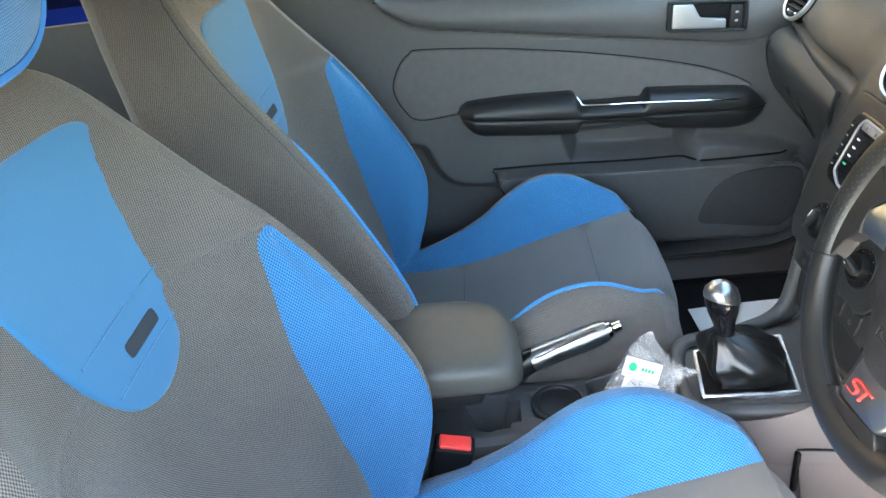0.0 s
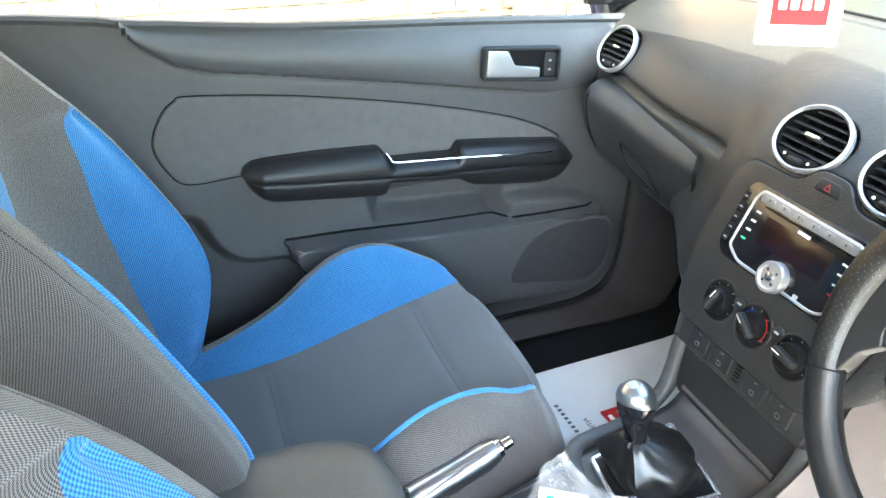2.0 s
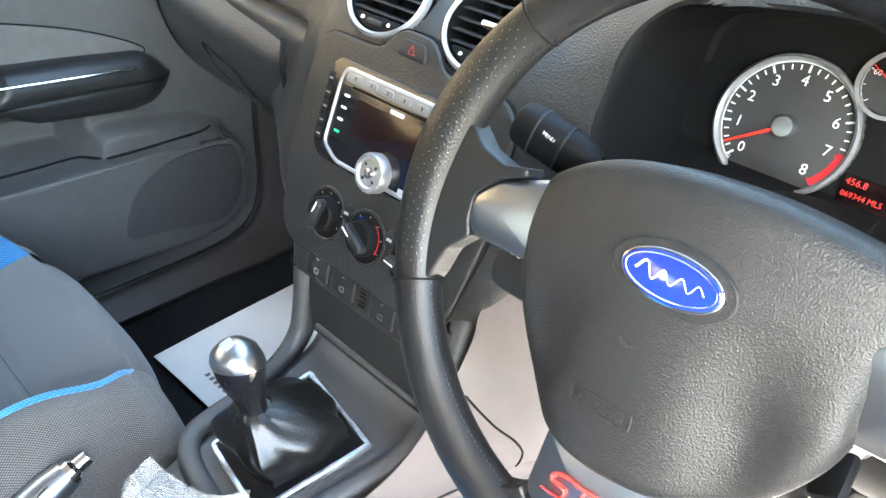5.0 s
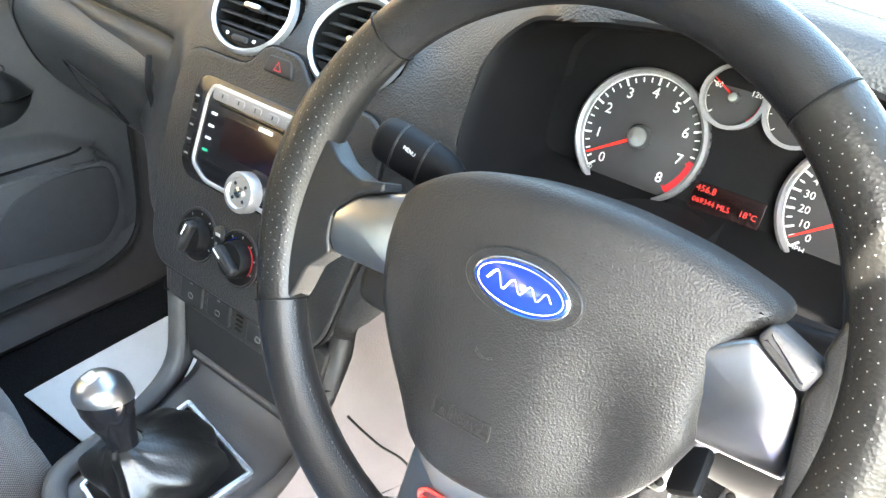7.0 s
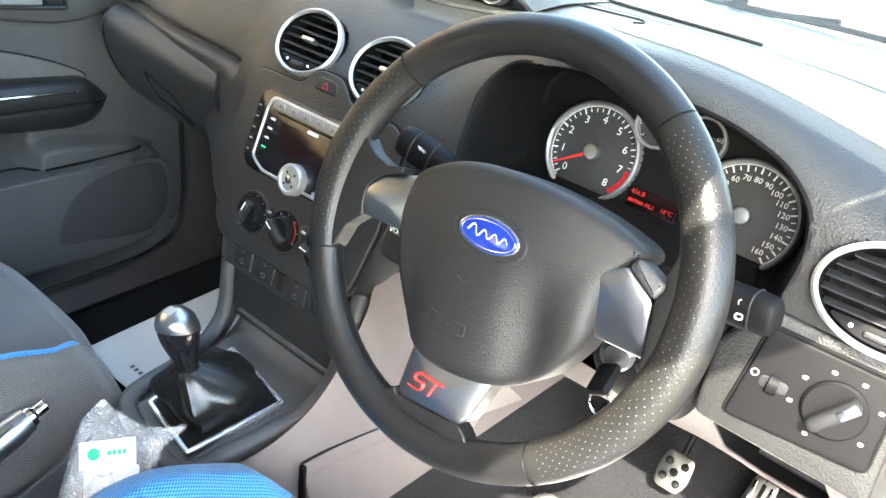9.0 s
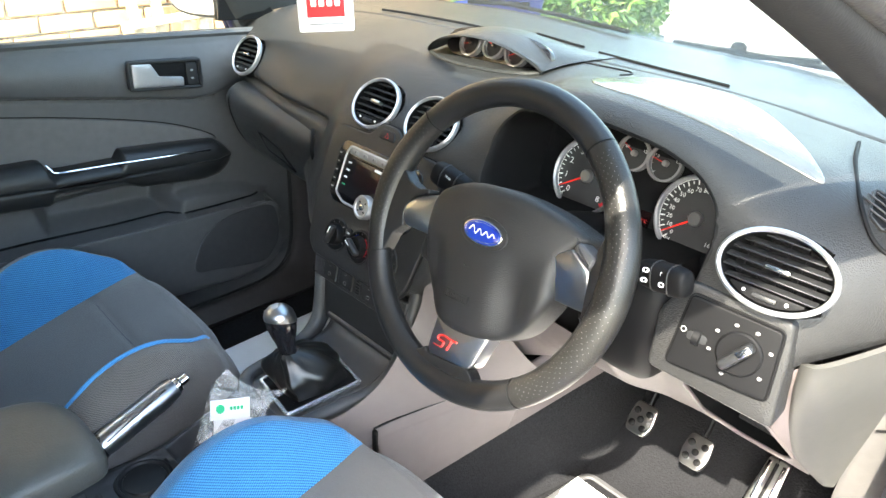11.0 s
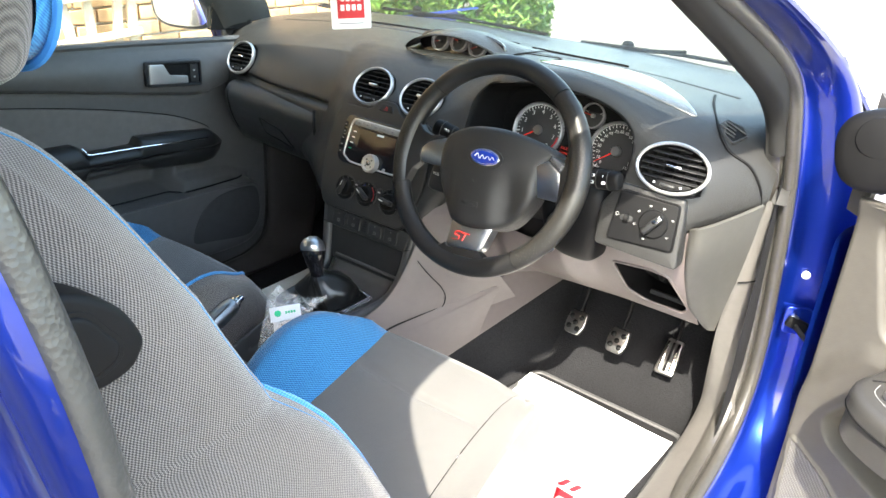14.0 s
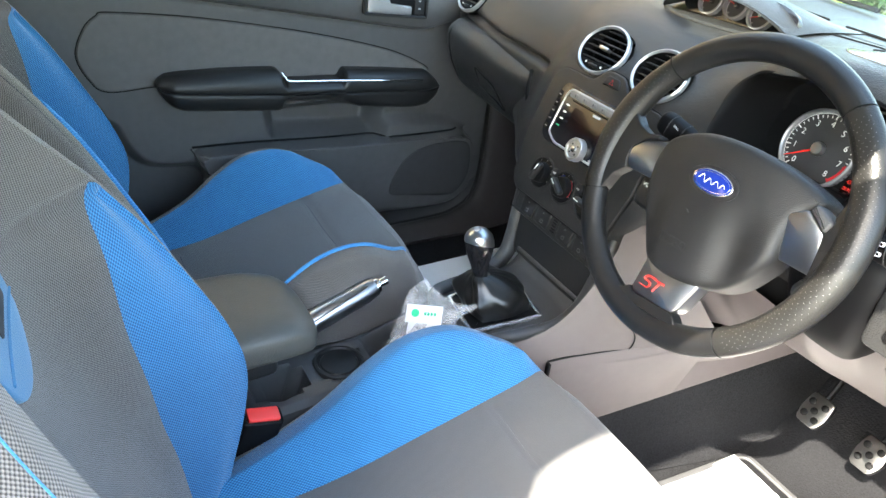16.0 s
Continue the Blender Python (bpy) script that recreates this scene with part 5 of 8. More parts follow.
# A-pillar trims, headlining, windscreen
for s in (1, -1):
    secs = []
    for y, z, xi, xo in ((-0.15, 1.425, 0.575, 0.640), (0.05, 1.365, 0.612, 0.664), (0.20, 1.302, 0.636, 0.688), (0.33, 1.245, 0.655, 0.708), (0.46, 1.183, 0.674, 0.724), (0.58, 1.124, 0.690, 0.740), (0.67, 1.078, 0.700, 0.748), (0.725, 1.03, 0.708, 0.753), (0.75, 0.975, 0.716, 0.758)):
        secs.append([(s * (xi + 0.05), y + 0.20, z + 0.006), (s * (xi + 0.012), y + 0.11, z + 0.010), (s * xi, y + 0.03, z + 0.008), (s * xi, y, z), (s * (xi + 0.016), y - 0.022, z - 0.004), (s * (xo - 0.008), y - 0.018, z - 0.002), (s * xo, y + 0.002, z + 0.008), (s * (xo + 0.006), y + 0.04, z + 0.03)])
    solo("pillar_trim", loft(secs, 20, 50), M_PILLAR, "grey textured windscreen pillar trim", "pillar trim", "pillar trims", "structure")
    # hinge-pillar lower trim, kick panel and sill trim
    strip = [((0.742, 0.735, 0.885), (0.752, 0.745, 0.885)), ((0.730, 0.755, 0.80), (0.750, 0.772, 0.80)), ((0.714, 0.772, 0.70), (0.750, 0.792, 0.70)), ((0.698, 0.798, 0.60), (0.752, 0.812, 0.60)), ((0.690, 0.835, 0.48), (0.758, 0.81, 0.48)), ((0.686, 0.85, 0.37), (0.778, 0.765, 0.40)), ((0.682, 0.72, 0.315), (0.778, 0.63, 0.362)), ((0.680, 0.45, 0.305), (0.778, 0.4, 0.352)), ((0.680, 0.1, 0.305), (0.778, 0.1, 0.350)), ((0.680, -0.42, 0.305), (0.778, -0.42, 0.350))]
    secs = []
    for a, b in strip:
        a, b = Vector(a), Vector(b)
        mid = a.lerp(b, 0.5) + Vector((0, -0.006, 0.008))
        secs.append([(s * q.x, q.y, q.z) for q in (a + Vector((0, 0.03, -0.03)), a, mid, b)])
    solo("sill_trim", loft(secs, 14, 70), M_KICK if s > 0 else M_DOOR, "pale grey kick panel and sill trim by the door seal" if s > 0 else "dark kick panel and sill trim", "sill trim", "sill trims", "structure")

door_line = [(-0.686, 0.842, 0.70), (-0.684, 0.838, 0.609), (-0.684, 0.836, 0.509), (-0.686, 0.832, 0.410), (-0.682, 0.808, 0.352), (-0.676, 0.756, 0.325), (-0.674, 0.670, 0.315), (-0.674, 0.40, 0.312)]
sill_in = [(-0.655, 0.980, 0.700), (-0.642, 0.984, 0.609), (-0.632, 0.986, 0.530), (-0.625, 0.984, 0.420), (-0.616, 0.930, 0.302), (-0.613, 0.820, 0.286), (-0.613, 0.670, 0.287), (-0.613, 0.400, 0.287)]
sill_rows = []
for a_, b_ in zip(catmull(door_line, 60), catmull(sill_in, 60)):
    a_, b_ = Vector(a_), Vector(b_)
    sill_rows.append([a_ + Vector((-0.010, 0.004, -0.004)), a_ + Vector((0.004, 0.002, 0.002)), a_.lerp(b_, 0.12) + Vector((0.012, -0.004, 0.006)), a_.lerp(b_, 0.5) + Vector((0.010, -0.002, 0.005)), a_.lerp(b_, 0.92) + Vector((0.004, 0.0, 0.003)), b_, b_ + Vector((-0.02, 0.01, -0.03))])
solo("sill_trim", sheet([catmull(r, 20) for r in sill_rows]), M_SILL, "charcoal kick panel and sill trim beside the passenger footwell", "sill trim", "sill trims", "structure")
solo("door_seal", tube(catmull(door_line, 60), 0.0055, 8), M_RUBBER, "black rubber seal round the passenger door foot", "door seal", kind="structure")

solo("windscreen", sheet([[(x, y0 + 0.06 * (1 - (x / 0.72) ** 2), z) for x in np.linspace(-w, w, 21)] for y0, z, w in ((1.13, 1.012, 0.76), (0.90, 1.09, 0.735), (0.60, 1.205, 0.69), (0.24, 1.333, 0.635))]), M_WSCREEN, "raked clear windscreen", "windscreen", kind="structure")
tri_j = [(0.722, 0.764, 0.716), (0.738, 0.772, 0.720), (0.752, 0.784, 0.724)]
solo("panel_joint", tube(tri_j, 0.0016, 6), M_BLACK, "dark joint in the kick panel", "trim joint", kind="structure")
# unseen dark band added under the glass to keep sun off the dash
solo("unseen_sun_blocker", sheet([[(x, y0 + 0.05 * (1 - (x / 0.72) ** 2), z) for x in np.linspace(-w, w, 21)] for y0, z, w in ((0.45, 1.253, 0.665), (0.34, 1.293, 0.65), (0.24, 1.328, 0.635))]), M_BAND, "unseen dark band added under the windscreen top to block sun", "windscreen", kind="structure")
# unseen front rows reach further forward, added to block sun from the dash
roof = []
for y, z, w in ((0.30, 1.325, 0.55), (0.24, 1.352, 0.575), (0.10, 1.402, 0.60), (-0.12, 1.44, 0.615), (-0.3, 1.455, 0.62), (-0.8, 1.47, 0.62), (-1.3, 1.45, 0.60), (-1.75, 1.37, 0.56)):
    roof.append([(x, y, z - 0.05 * (abs(x) / w) ** 3) for x in np.linspace(-w + 0.004, w - 0.004, 25)])
solo("ceiling", thick(sheet(roof), 0.02), shader("headlining", (0.42, 0.41, 0.39), 0.95, bump=0.4, bump_scale=700), "pale grey cloth headlining", "ceiling", kind="structure")
solo("roof", sheet([[(x * 1.045, y, z + 0.028 + 0.02 * (abs(x) / 0.6) ** 3) for x, y, z in r] for r in roof]), M_PAINT, "gloss blue car roof", "car roof", kind="structure")
solo("bonnet", sheet([[(x, y, z + 0.03 * (1 - (x / 0.8) ** 2)) for x in np.linspace(-0.80, 0.80, 21)] for y, z in ((1.22, 0.955), (1.5, 0.92), (1.8, 0.87), (2.05, 0.80), (2.15, 0.70))]), M_PAINT, "gloss blue car bonnet", "bonnet", kind="structure")
solo("scuttle", sheet([[(x, y, z) for x in np.linspace(-0.78, 0.78, 11)] for y, z in ((1.14, 1.0), (1.18, 1.005), (1.23, 0.985), (1.27, 0.96))]), M_BLACK, "black plastic scuttle below the windscreen", "scuttle panel", kind="structure")
for x0, x1 in ((-0.55, 0.05), (0.12, 0.66)):
    w = thing("windscreen_wiper", "black windscreen wiper resting on the glass", "wiper", (x0, 1.2, 1.0), "wipers")
    pth = catmull([(x0, 1.20, 1.018), ((x0 + x1) / 2, 1.195, 1.026), (x1, 1.15, 1.030)], 20)
    part("blade", tube(pth, 0.0045, 6), M_BLACK, w)
    part("arm", tube([(x0 + 0.12, 1.22, 1.012), ((x0 + x1) / 2, 1.205, 1.032)], 0.005, 6), M_BLACK, w)
    part("pivot", lathe([(0.014, 0), (0.014, 0.02), (0.008, 0.026), (0.0003, 0.027)], pose(x0 + 0.12, 1.215, 1.01), 14), M_BLACK, w)

# passenger's wing mirror
mirror = thing("wing_mirror", "car wing mirror with dark housing outside the passenger window", "wing mirror", (-0.86, 0.80, 0.99))
mm_ = frame_of((-0.925, 0.765, 1.008), (-0.93, -0.36, 0), (0.40, -0.90, -0.16))
part("housing", pad(ellipse(0.098, 0.065, 40, power=3.0), mm_, 0.012, 0.010, low=-0.07), M_CONS, mirror)
part("housing_back", pad(ellipse(0.098, 0.065, 40, power=3.0), mm_ @ pose(0, 0, -0.07, 180, 0, 0), 0.03, 0.028, rings=3, crown=0.01), M_PAINT, mirror)
part("mirror_glass", pad(ellipse(0.085, 0.054, 40, power=3.0), mm_, 0.0145, 0.001, low=0.01), M_MIRROR, mirror, "mirror glass")
part("arm", rbox((0.12, 0.05, 0.04), pose(-0.82, 0.81, 0.985, 0, 0, -15), 0.015, 3), M_BLACK, mirror)

# hanging card and inner mirror
rear_m = thing("rear_view_mirror", "black rear-view mirror at the windscreen", "rear-view mirror", (0.0, 0.47, 1.33))
part("shell", pad(ellipse(0.12, 0.035, 32, power=3.0), frame_of((0.0, 0.44, 1.315), (1, -0.12, 0), (-0.12, -1, -0.1)), 0.0, 0.006, low=-0.03), M_BLACK, rear_m)
part("mirror_glass", pad(ellipse(0.112, 0.029, 32, power=3.0), frame_of((0.0, 0.44, 1.315), (1, -0.12, 0), (-0.12, -1, -0.1)), 0.001, 0.0005), M_MIRROR, rear_m)
part("stem", tube([(0, 0.47, 1.32), (0, 0.42, 1.345)], 0.01, 8), M_BLACK, rear_m)
cmx = frame_of((0.0, 0.492, 1.136), (0.60, 0.80, 0.05), (0.78, -0.60, 0.12))
card = thing("hanging_card", "white air freshener card with a red square, hung on a string", "air freshener", cmx.translation)
part("card", pad(box2(0.074, 0.082, 0, 0, 0.004), cmx, 0.0012, 0.0004, low=-0.0012), M_PAPER, card)
part("red_square", pad(box2(0.050, 0.052, 0, 0.004, 0.0008), cmx, 0.0016, 0.0001), M_RED, card)
for i, (w_, y_) in enumerate(((0.040, 0.0135), (0.042, -0.003))):
    n_ = 4
    for j in range(n_):
        part("mark", pad(box2(w_ / n_ * 0.72, 0.011, -w_ / 2 + (j + 0.5) * w_ / n_, y_, 0.002), cmx, 0.0019, 0.0001), M_WHITE, card, "white block mark")
part("small_print", pad(box2(0.046, 0.0018, 0, -0.031, 0.0004), cmx, 0.0016, 0.0001), M_STITCH, card)
part("string", tube([(0.0, 0.492, 1.176), (0.0, 0.47, 1.30)], 0.0008, 5), M_STITCH, card)

# floor and footwells
flo = []
for y, z in ((1.25, 0.62), (1.12, 0.50), (1.02, 0.36), (0.93, 0.29), (0.80, 0.275), (0.5, 0.275), (0.2, 0.28), (-0.2, 0.30), (-0.35, 0.33), (-0.6, 0.33), (-0.9, 0.33)):
    flo.append([(x, y, z + 0.03 * (abs(x) > 0.68)) for x in np.linspace(-0.73, 0.73, 40)])
solo("floor", sheet(flo), M_CARPET, "black carpeted car floor", "floor", kind="structure")
for s in (-1, 1):
    solo("footwell_side", sheet([[(s * 0.755, y, z) for z in (0.27, 0.6, 0.98)] for y in (0.74, 1.0, 1.26)]), M_DOOR if s < 0 else M_CARPET, "dark footwell side panel", "footwell side", "footwell sides", "structure")
solo("kick_panel", loft([[(-0.705, 0.80, z), (-0.69, 0.88, z), (-0.665, 1.0, z), (-0.64, 1.15, z)] for z in (0.29, 0.45, 0.7, 0.96)], 16, 12), M_DOOR, "charcoal kick panel in the passenger footwell", "kick panel", kind="structure")
solo("bulkhead", sheet([[(-0.78, 1.24, 0.28), (0.78, 1.24, 0.28)], [(-0.78, 1.22, 1.0), (0.78, 1.22, 1.0)]]), M_CARPET, "dark carpeted bulkhead", "bulkhead", kind="structure")

# ---------- steering wheel ----------
WC = Vector((0.345, 0.4615, 0.919))
TURNED = 7.0
WM = frame_of(WC, (1, 0, 0), (0, -math.cos(radians(23)), math.sin(radians(23)))) @ pose(0, 0, 0, 0, 0, TURNED)
wheel = thing("steering_wheel", "black leather steering wheel with perforated grips and silver spokes", "steering wheel", WC)
R0 = 0.1735


def rim_piece(a0, a1, swell=0.0, n=40, r=0.0152):
    pts, rad = [], []
    for i, a in enumerate(np.linspace(a0, a1, n)):
        c = radians(a)
        pts.append(WM @ Vector((R0 * math.cos(c), R0 * math.sin(c), 0.0)))
        rad.append(r + swell * math.sin(math.pi * i / (n - 1)) ** 2)
    return tube(pts, rad, 16, up=(0, -0.9, 0.4), flat=1.12)


for a0, a1, mt, lb, sw in ((47, 133, M_LEATHER, "smooth leather top of the rim", 0.0), (133, 197, M_PERF, "perforated leather grip", 0.0022), (197, 302, M_LEATHER, "smooth leather lower rim", 0.0), (302, 407, M_PERF, "perforated leather grip", 0.0022)):
    part("rim_cover", rim_piece(a0, a1, sw), mt, wheel, lb)
for a in (47, 133, 197, 302):
    c = radians(a)
    pts = [WM @ Vector(((R0 + 0.0166 * math.cos(b)) * math.cos(c), (R0 + 0.0166 * math.cos(b)) * math.sin(c), 0.0186 * math.sin(b))) for b in np.linspace(0, 2 * math.pi, 18, endpoint=False)]
    part("rim_seam", tube(pts, 0.0008, 5, closed=True), M_BLACK, wheel)
# perforations: small pale pits on the grips, one joined part a grip
for a0, a1 in ((136, 194), (306, 404)):
    pit = bmesh.new()
    for i, a in enumerate(np.arange(a0, a1, 1.45)):
        for j in range(9):
            b = radians(-20 + j * 24 + (12 if i % 2 else 0))
            c = radians(a)
            fr_ = (a - a0) / (a1 - a0)
            rr = 0.0152 + 0.0022 * math.sin(math.pi * fr_) ** 2 + 0.0001
            p = Vector(((R0 - rr * math.cos(b) * 0.985) * math.cos(c), (R0 - rr * math.cos(b) * 0.985) * math.sin(c), rr * 1.12 * math.sin(b)))
            nrm = Vector((-math.cos(b) * math.cos(c), -math.cos(b) * math.sin(c), math.sin(b)))
            t = Vector((-math.sin(c), math.cos(c), 0))
            u = nrm.cross(t)
            q = [pit.verts.new(WM @ (p + t * x * 0.00048 + u * y * 0.00048 + nrm * 0.0004)) for x, y in ((1, 0), (0, 1), (-1, 0), (0, -1))]
            pit.faces.new(q)
    tagged(part("perforation_field", pit, M_DIM, wheel, "fine pale perforated dots", sharp=0), kind="stuff")
for a0, a1 in ((198, 250), (136, 168)):
    st = bmesh.new()
    for a in np.arange(a0, a1, 1.3):
        c = radians(a)
        b = rbox((0.0034, 0.0009, 0.0009), WM @ Matrix.Translation(((R0 - 0.0158) * math.cos(c), (R0 - 0.0158) * math.sin(c), 0.0052)) @ pose(0, 0, 0, 0, 0, a + 60), 0.0003, 1)
        me = bpy.data.meshes.new("t")
        b.to_mesh(me)
        b.free()
        st.from_mesh(me)
        bpy.data.meshes.remove(me)
    tagged(part("cross_stitching", st, M_DARK, wheel), kind="stuff")
WF = lambda u, v, w: WM @ Vector((u, v, w))
padline = catmull([(-0.0908, 0.0118), (-0.0862, 0.0379), (-0.0712, 0.051), (-0.043, 0.0616), (-0.0095, 0.0654), (0.0373, 0.0629), (0.0824, 0.0538), (0.1134, 0.043), (0.126, 0.0356), (0.1265, 0.0275), (0.1175, 0.0195), (0.1080, 0.002), (0.1050, -0.0227), (0.1050, -0.0392), (0.0968, -0.058), (0.0785, -0.0821), (0.0525, -0.1006), (0.0254, -0.1075), (-0.0096, -0.1090), (-0.0403, -0.1030), (-0.0570, -0.0886), (-0.0760, -0.0534), (-0.0878, -0.0154)], 110, True)
dome = lambda u, v, w: WM @ Vector((u, v, w + 0.020 - 1.2 * ((u - 0.006) ** 2) - 0.9 * (v + 0.02) ** 2 - 0.010 * math.exp(-(((abs(u) - 0.062) / 0.022) ** 2)) * max(0, min(1, (-v + 0.01) / 0.06))))
apad = part("airbag_pad", pad(padline, dome, 0.0, 0.010, rings=14, low=-0.045), M_AIRBAG, wheel, "grained black airbag cover")
bm_ = WM @ pose(0.0095, 0.0115, 0.0195, 0, 0, -4.7)
part("badge_dish", ring(ellipse(0.0345, 0.0185, 44), bm_ @ pose(0, 0, -0.0012), 0.0062, 0.0016, 0.0007), M_AIRBAG, apad, "shallow raised oval round the badge")
part("badge", pad(ellipse(0.0285, 0.0141, 44), bm_, 0.0022, 0.001, low=-0.004), M_CHROME, apad, "silver oval badge rim")
part("badge_field", pad(ellipse(0.0270, 0.0126, 44), bm_, 0.0028, 0.0005, low=0.001), M_BADGE, apad, "blue oval badge")
part("badge_line", ring(ellipse(0.0253, 0.0110, 44), bm_ @ pose(0, 0, 0.0028), 0.0006, 0.0002, 0.0001), M_CHROME, apad, "fine silver oval line")
sq = catmull([(-0.019, -0.001), (-0.014, 0.0045), (-0.009, -0.0035), (-0.004, 0.0030), (0.001, -0.0030), (0.006, 0.0028), (0.011, -0.0028), (0.015, 0.0026), (0.019, -0.0010)], 90)
part("badge_mark", tube([bm_ @ Vector((x, y, 0.0030)) for x, y in sq], 0.00075, 5, flat=0.4), M_WHITE, apad, "silver flourish")
fr2 = rounded([(-0.0272, -0.0615), (0.0112, -0.0640), (0.0108, -0.0742), (-0.0278, -0.0718)], 0.002, 3)
part("airbag_frame", ring(fr2, dome, 0.0010, 0.0012, 0.0003), M_AIRBAG, apad)
part("airbag_word", words("AIRBAG", 0.0085, WM @ pose(-0.0083, -0.0680, 0.0180, -6, 0, -4), 0.0006), M_AIRBAG, apad, "embossed word")
part("horn_mark", tube([dome(x, y, 0.0004) for x, y in ((-0.008, -0.0270), (-0.003, -0.0305), (0.003, -0.0290))], 0.0007, 5), M_AIRBAG, apad, "small embossed horn mark")
# silver spoke covers
bow = lambda u, v, w: WF(u, v, w - 9.0 * (v - 0.012) ** 2 + 0.001)
part("spoke_cover", pad(rounded([(-0.1307, 0.0000), (-0.1305, 0.0168), (-0.1156, 0.0310), (-0.074, 0.0415), (-0.074, -0.0125), (-0.1268, -0.0085)], 0.005, 4), bow, 0.009, 0.004, rings=3, low=-0.016), M_SPOKE, wheel, "satin silver spoke cover")
dish = lambda u, v, w: WF(u, v, w - 5.0 * (v - 0.014) ** 2 - 0.16 * max(0.0, u - 0.128))
part("spoke_cover", pad(rounded([(0.098, -0.0380), (0.1469, -0.0425), (0.1448, -0.0065), (0.1434, 0.0030), (0.1195, 0.0215), (0.098, 0.010)], 0.004, 4), dish, 0.008, 0.003, rings=4, low=-0.016), M_SPOKE, wheel, "satin silver spoke cover")
part("spoke_bridge", pad(rounded([(0.1195, 0.0215), (0.1440, 0.0035), (0.1500, 0.0165), (0.1250, 0.0300)], 0.004, 4), WF, 0.0095, 0.004, low=-0.016), M_CONS, wheel, "grey satin bridge piece")
ARC = lambda a0, a1, n=9: [(R0 * math.cos(radians(a)), R0 * math.sin(radians(a))) for a in np.linspace(a0, a1, n)]
for shape in ([(-0.1270, -0.0085), (-0.1307, 0.0000), (-0.1305, 0.0168), (-0.1156, 0.0310), (-0.0965, 0.0370), (-0.0965, 0.0425), (-0.1145, 0.0400), (-0.1330, 0.0470), (-0.1500, 0.0640)] + ARC(156, 201) + [(-0.1500, -0.0420), (-0.1430, -0.0220)],
              [(0.1445, -0.0440), (0.1475, -0.0425), (0.1455, -0.0065), (0.1440, 0.0030), (0.1500, 0.0160), (0.1470, 0.0230), (0.1520, 0.0420)] + ARC(17, -23)[0:] + [(0.1530, -0.0560)],
              [(0.0232, -0.1450), (-0.0410, -0.1460), (-0.0455, -0.1390), (-0.0530, -0.1455), (-0.0700, -0.1510)] + ARC(246, 292) + [(0.0480, -0.1600), (0.0360, -0.1560), (0.0285, -0.1480)]):
    part("spoke_leather", pad(rounded(shape, 0.003, 3), WF, 0.0085, 0.0022, low=-0.010), M_LEATHER, wheel, "leather web between rim and spoke")
part("spoke_cover", pad(rounded([(-0.0455, -0.1390), (-0.0410, -0.1460), (0.0232, -0.1455), (0.0290, -0.1393), (0.042, -0.098), (-0.040, -0.098)], 0.004, 4), lambda u, v, w: WF(u, v, w + 0.002 - 4.0 * (u + 0.004) ** 2), 0.0085, 0.003, rings=4, low=-0.014), M_SPOKE, wheel, "satin silver lower spoke cover")
smk = WM @ pose(-0.0192, -0.1245, 0.0112, 0, 0, -2)
for pts in ([(0.010, 0.007), (-0.004, 0.007), (-0.008, 0.001), (0.003, -0.001), (0.001, -0.008), (-0.014, -0.008)], [(0.009, 0.006), (0.026, 0.006)], [(0.018, 0.006), (0.012, -0.009)]):
    part("red_mark", tube([smk @ Vector((x * 0.84, y * 0.9, 0)) for x, y in (catmull(pts, 16) if len(pts) > 2 else pts)], 0.0015, 6, flat=0.5), M_BUCKLE, wheel, "red model mark")
part("hub_shroud", lathe([(0.040, -0.075), (0.046, -0.045), (0.050, -0.02), (0.050, -0.010)], WM, 36), M_DARK, wheel)
# audio remote pod behind the left spoke, with two words
ap = frame_of((0.222, 0.52, 0.865), (1, 0, 0), (0, -0.9, 0.42))
pod2 = thing("audio_remote", "black audio control pod behind the steering wheel", "control pod", ap.translation)
part("body", pad(box2(0.062, 0.085, 0.01, 0, 0.014), ap, 0.020, 0.008, rings=2, low=-0.03), M_DARK, pod2)
part("words", join(words("MODE", 0.008, ap @ pose(-0.006, 0.012, 0.0205), 0.0001), words("VOL", 0.008, ap @ pose(-0.006, -0.012, 0.0205), 0.0001)), M_WHITE, pod2)
part("button", lathe([(0.006, 0), (0.006, 0.004), (0.0003, 0.005)], ap @ pose(-0.008, 0.028, 0.0195), 16), M_BLACK, pod2)

# ---------- column, stalks, key ----------
col = thing("steering_column", "black steering column shroud", "steering column", (0.345, 0.62, 0.80))
cs = []
for y, w, zt, zb in ((0.52, 0.046, 0.915, 0.845), (0.56, 0.058, 0.915, 0.82), (0.62, 0.064, 0.905, 0.795), (0.68, 0.066, 0.89, 0.775), (0.74, 0.060, 0.87, 0.76)):
    cs.append([(0.345 + w * math.cos(a) * (1 if abs(math.cos(a)) < 0.9 else 0.97), y, (zt + zb) / 2 + (zt - zb) / 2 * math.copysign(abs(math.sin(a)) ** 0.7, math.sin(a))) for a in np.linspace(0, 2 * math.pi, 20, endpoint=False)])
part("shroud", loft(cs, 40, 24, closed=True, cap=True), M_BLACK, col)
part("lower_apron", loft([[(0.345 + u, 0.60 + 0.05 * t + abs(u) * 0.3, 0.80 - 0.10 * t) for u in np.linspace(-0.085, 0.095, 9)] for t in (0, 0.5, 1.0)], 16, 8), M_BLACK, col)
cover = []
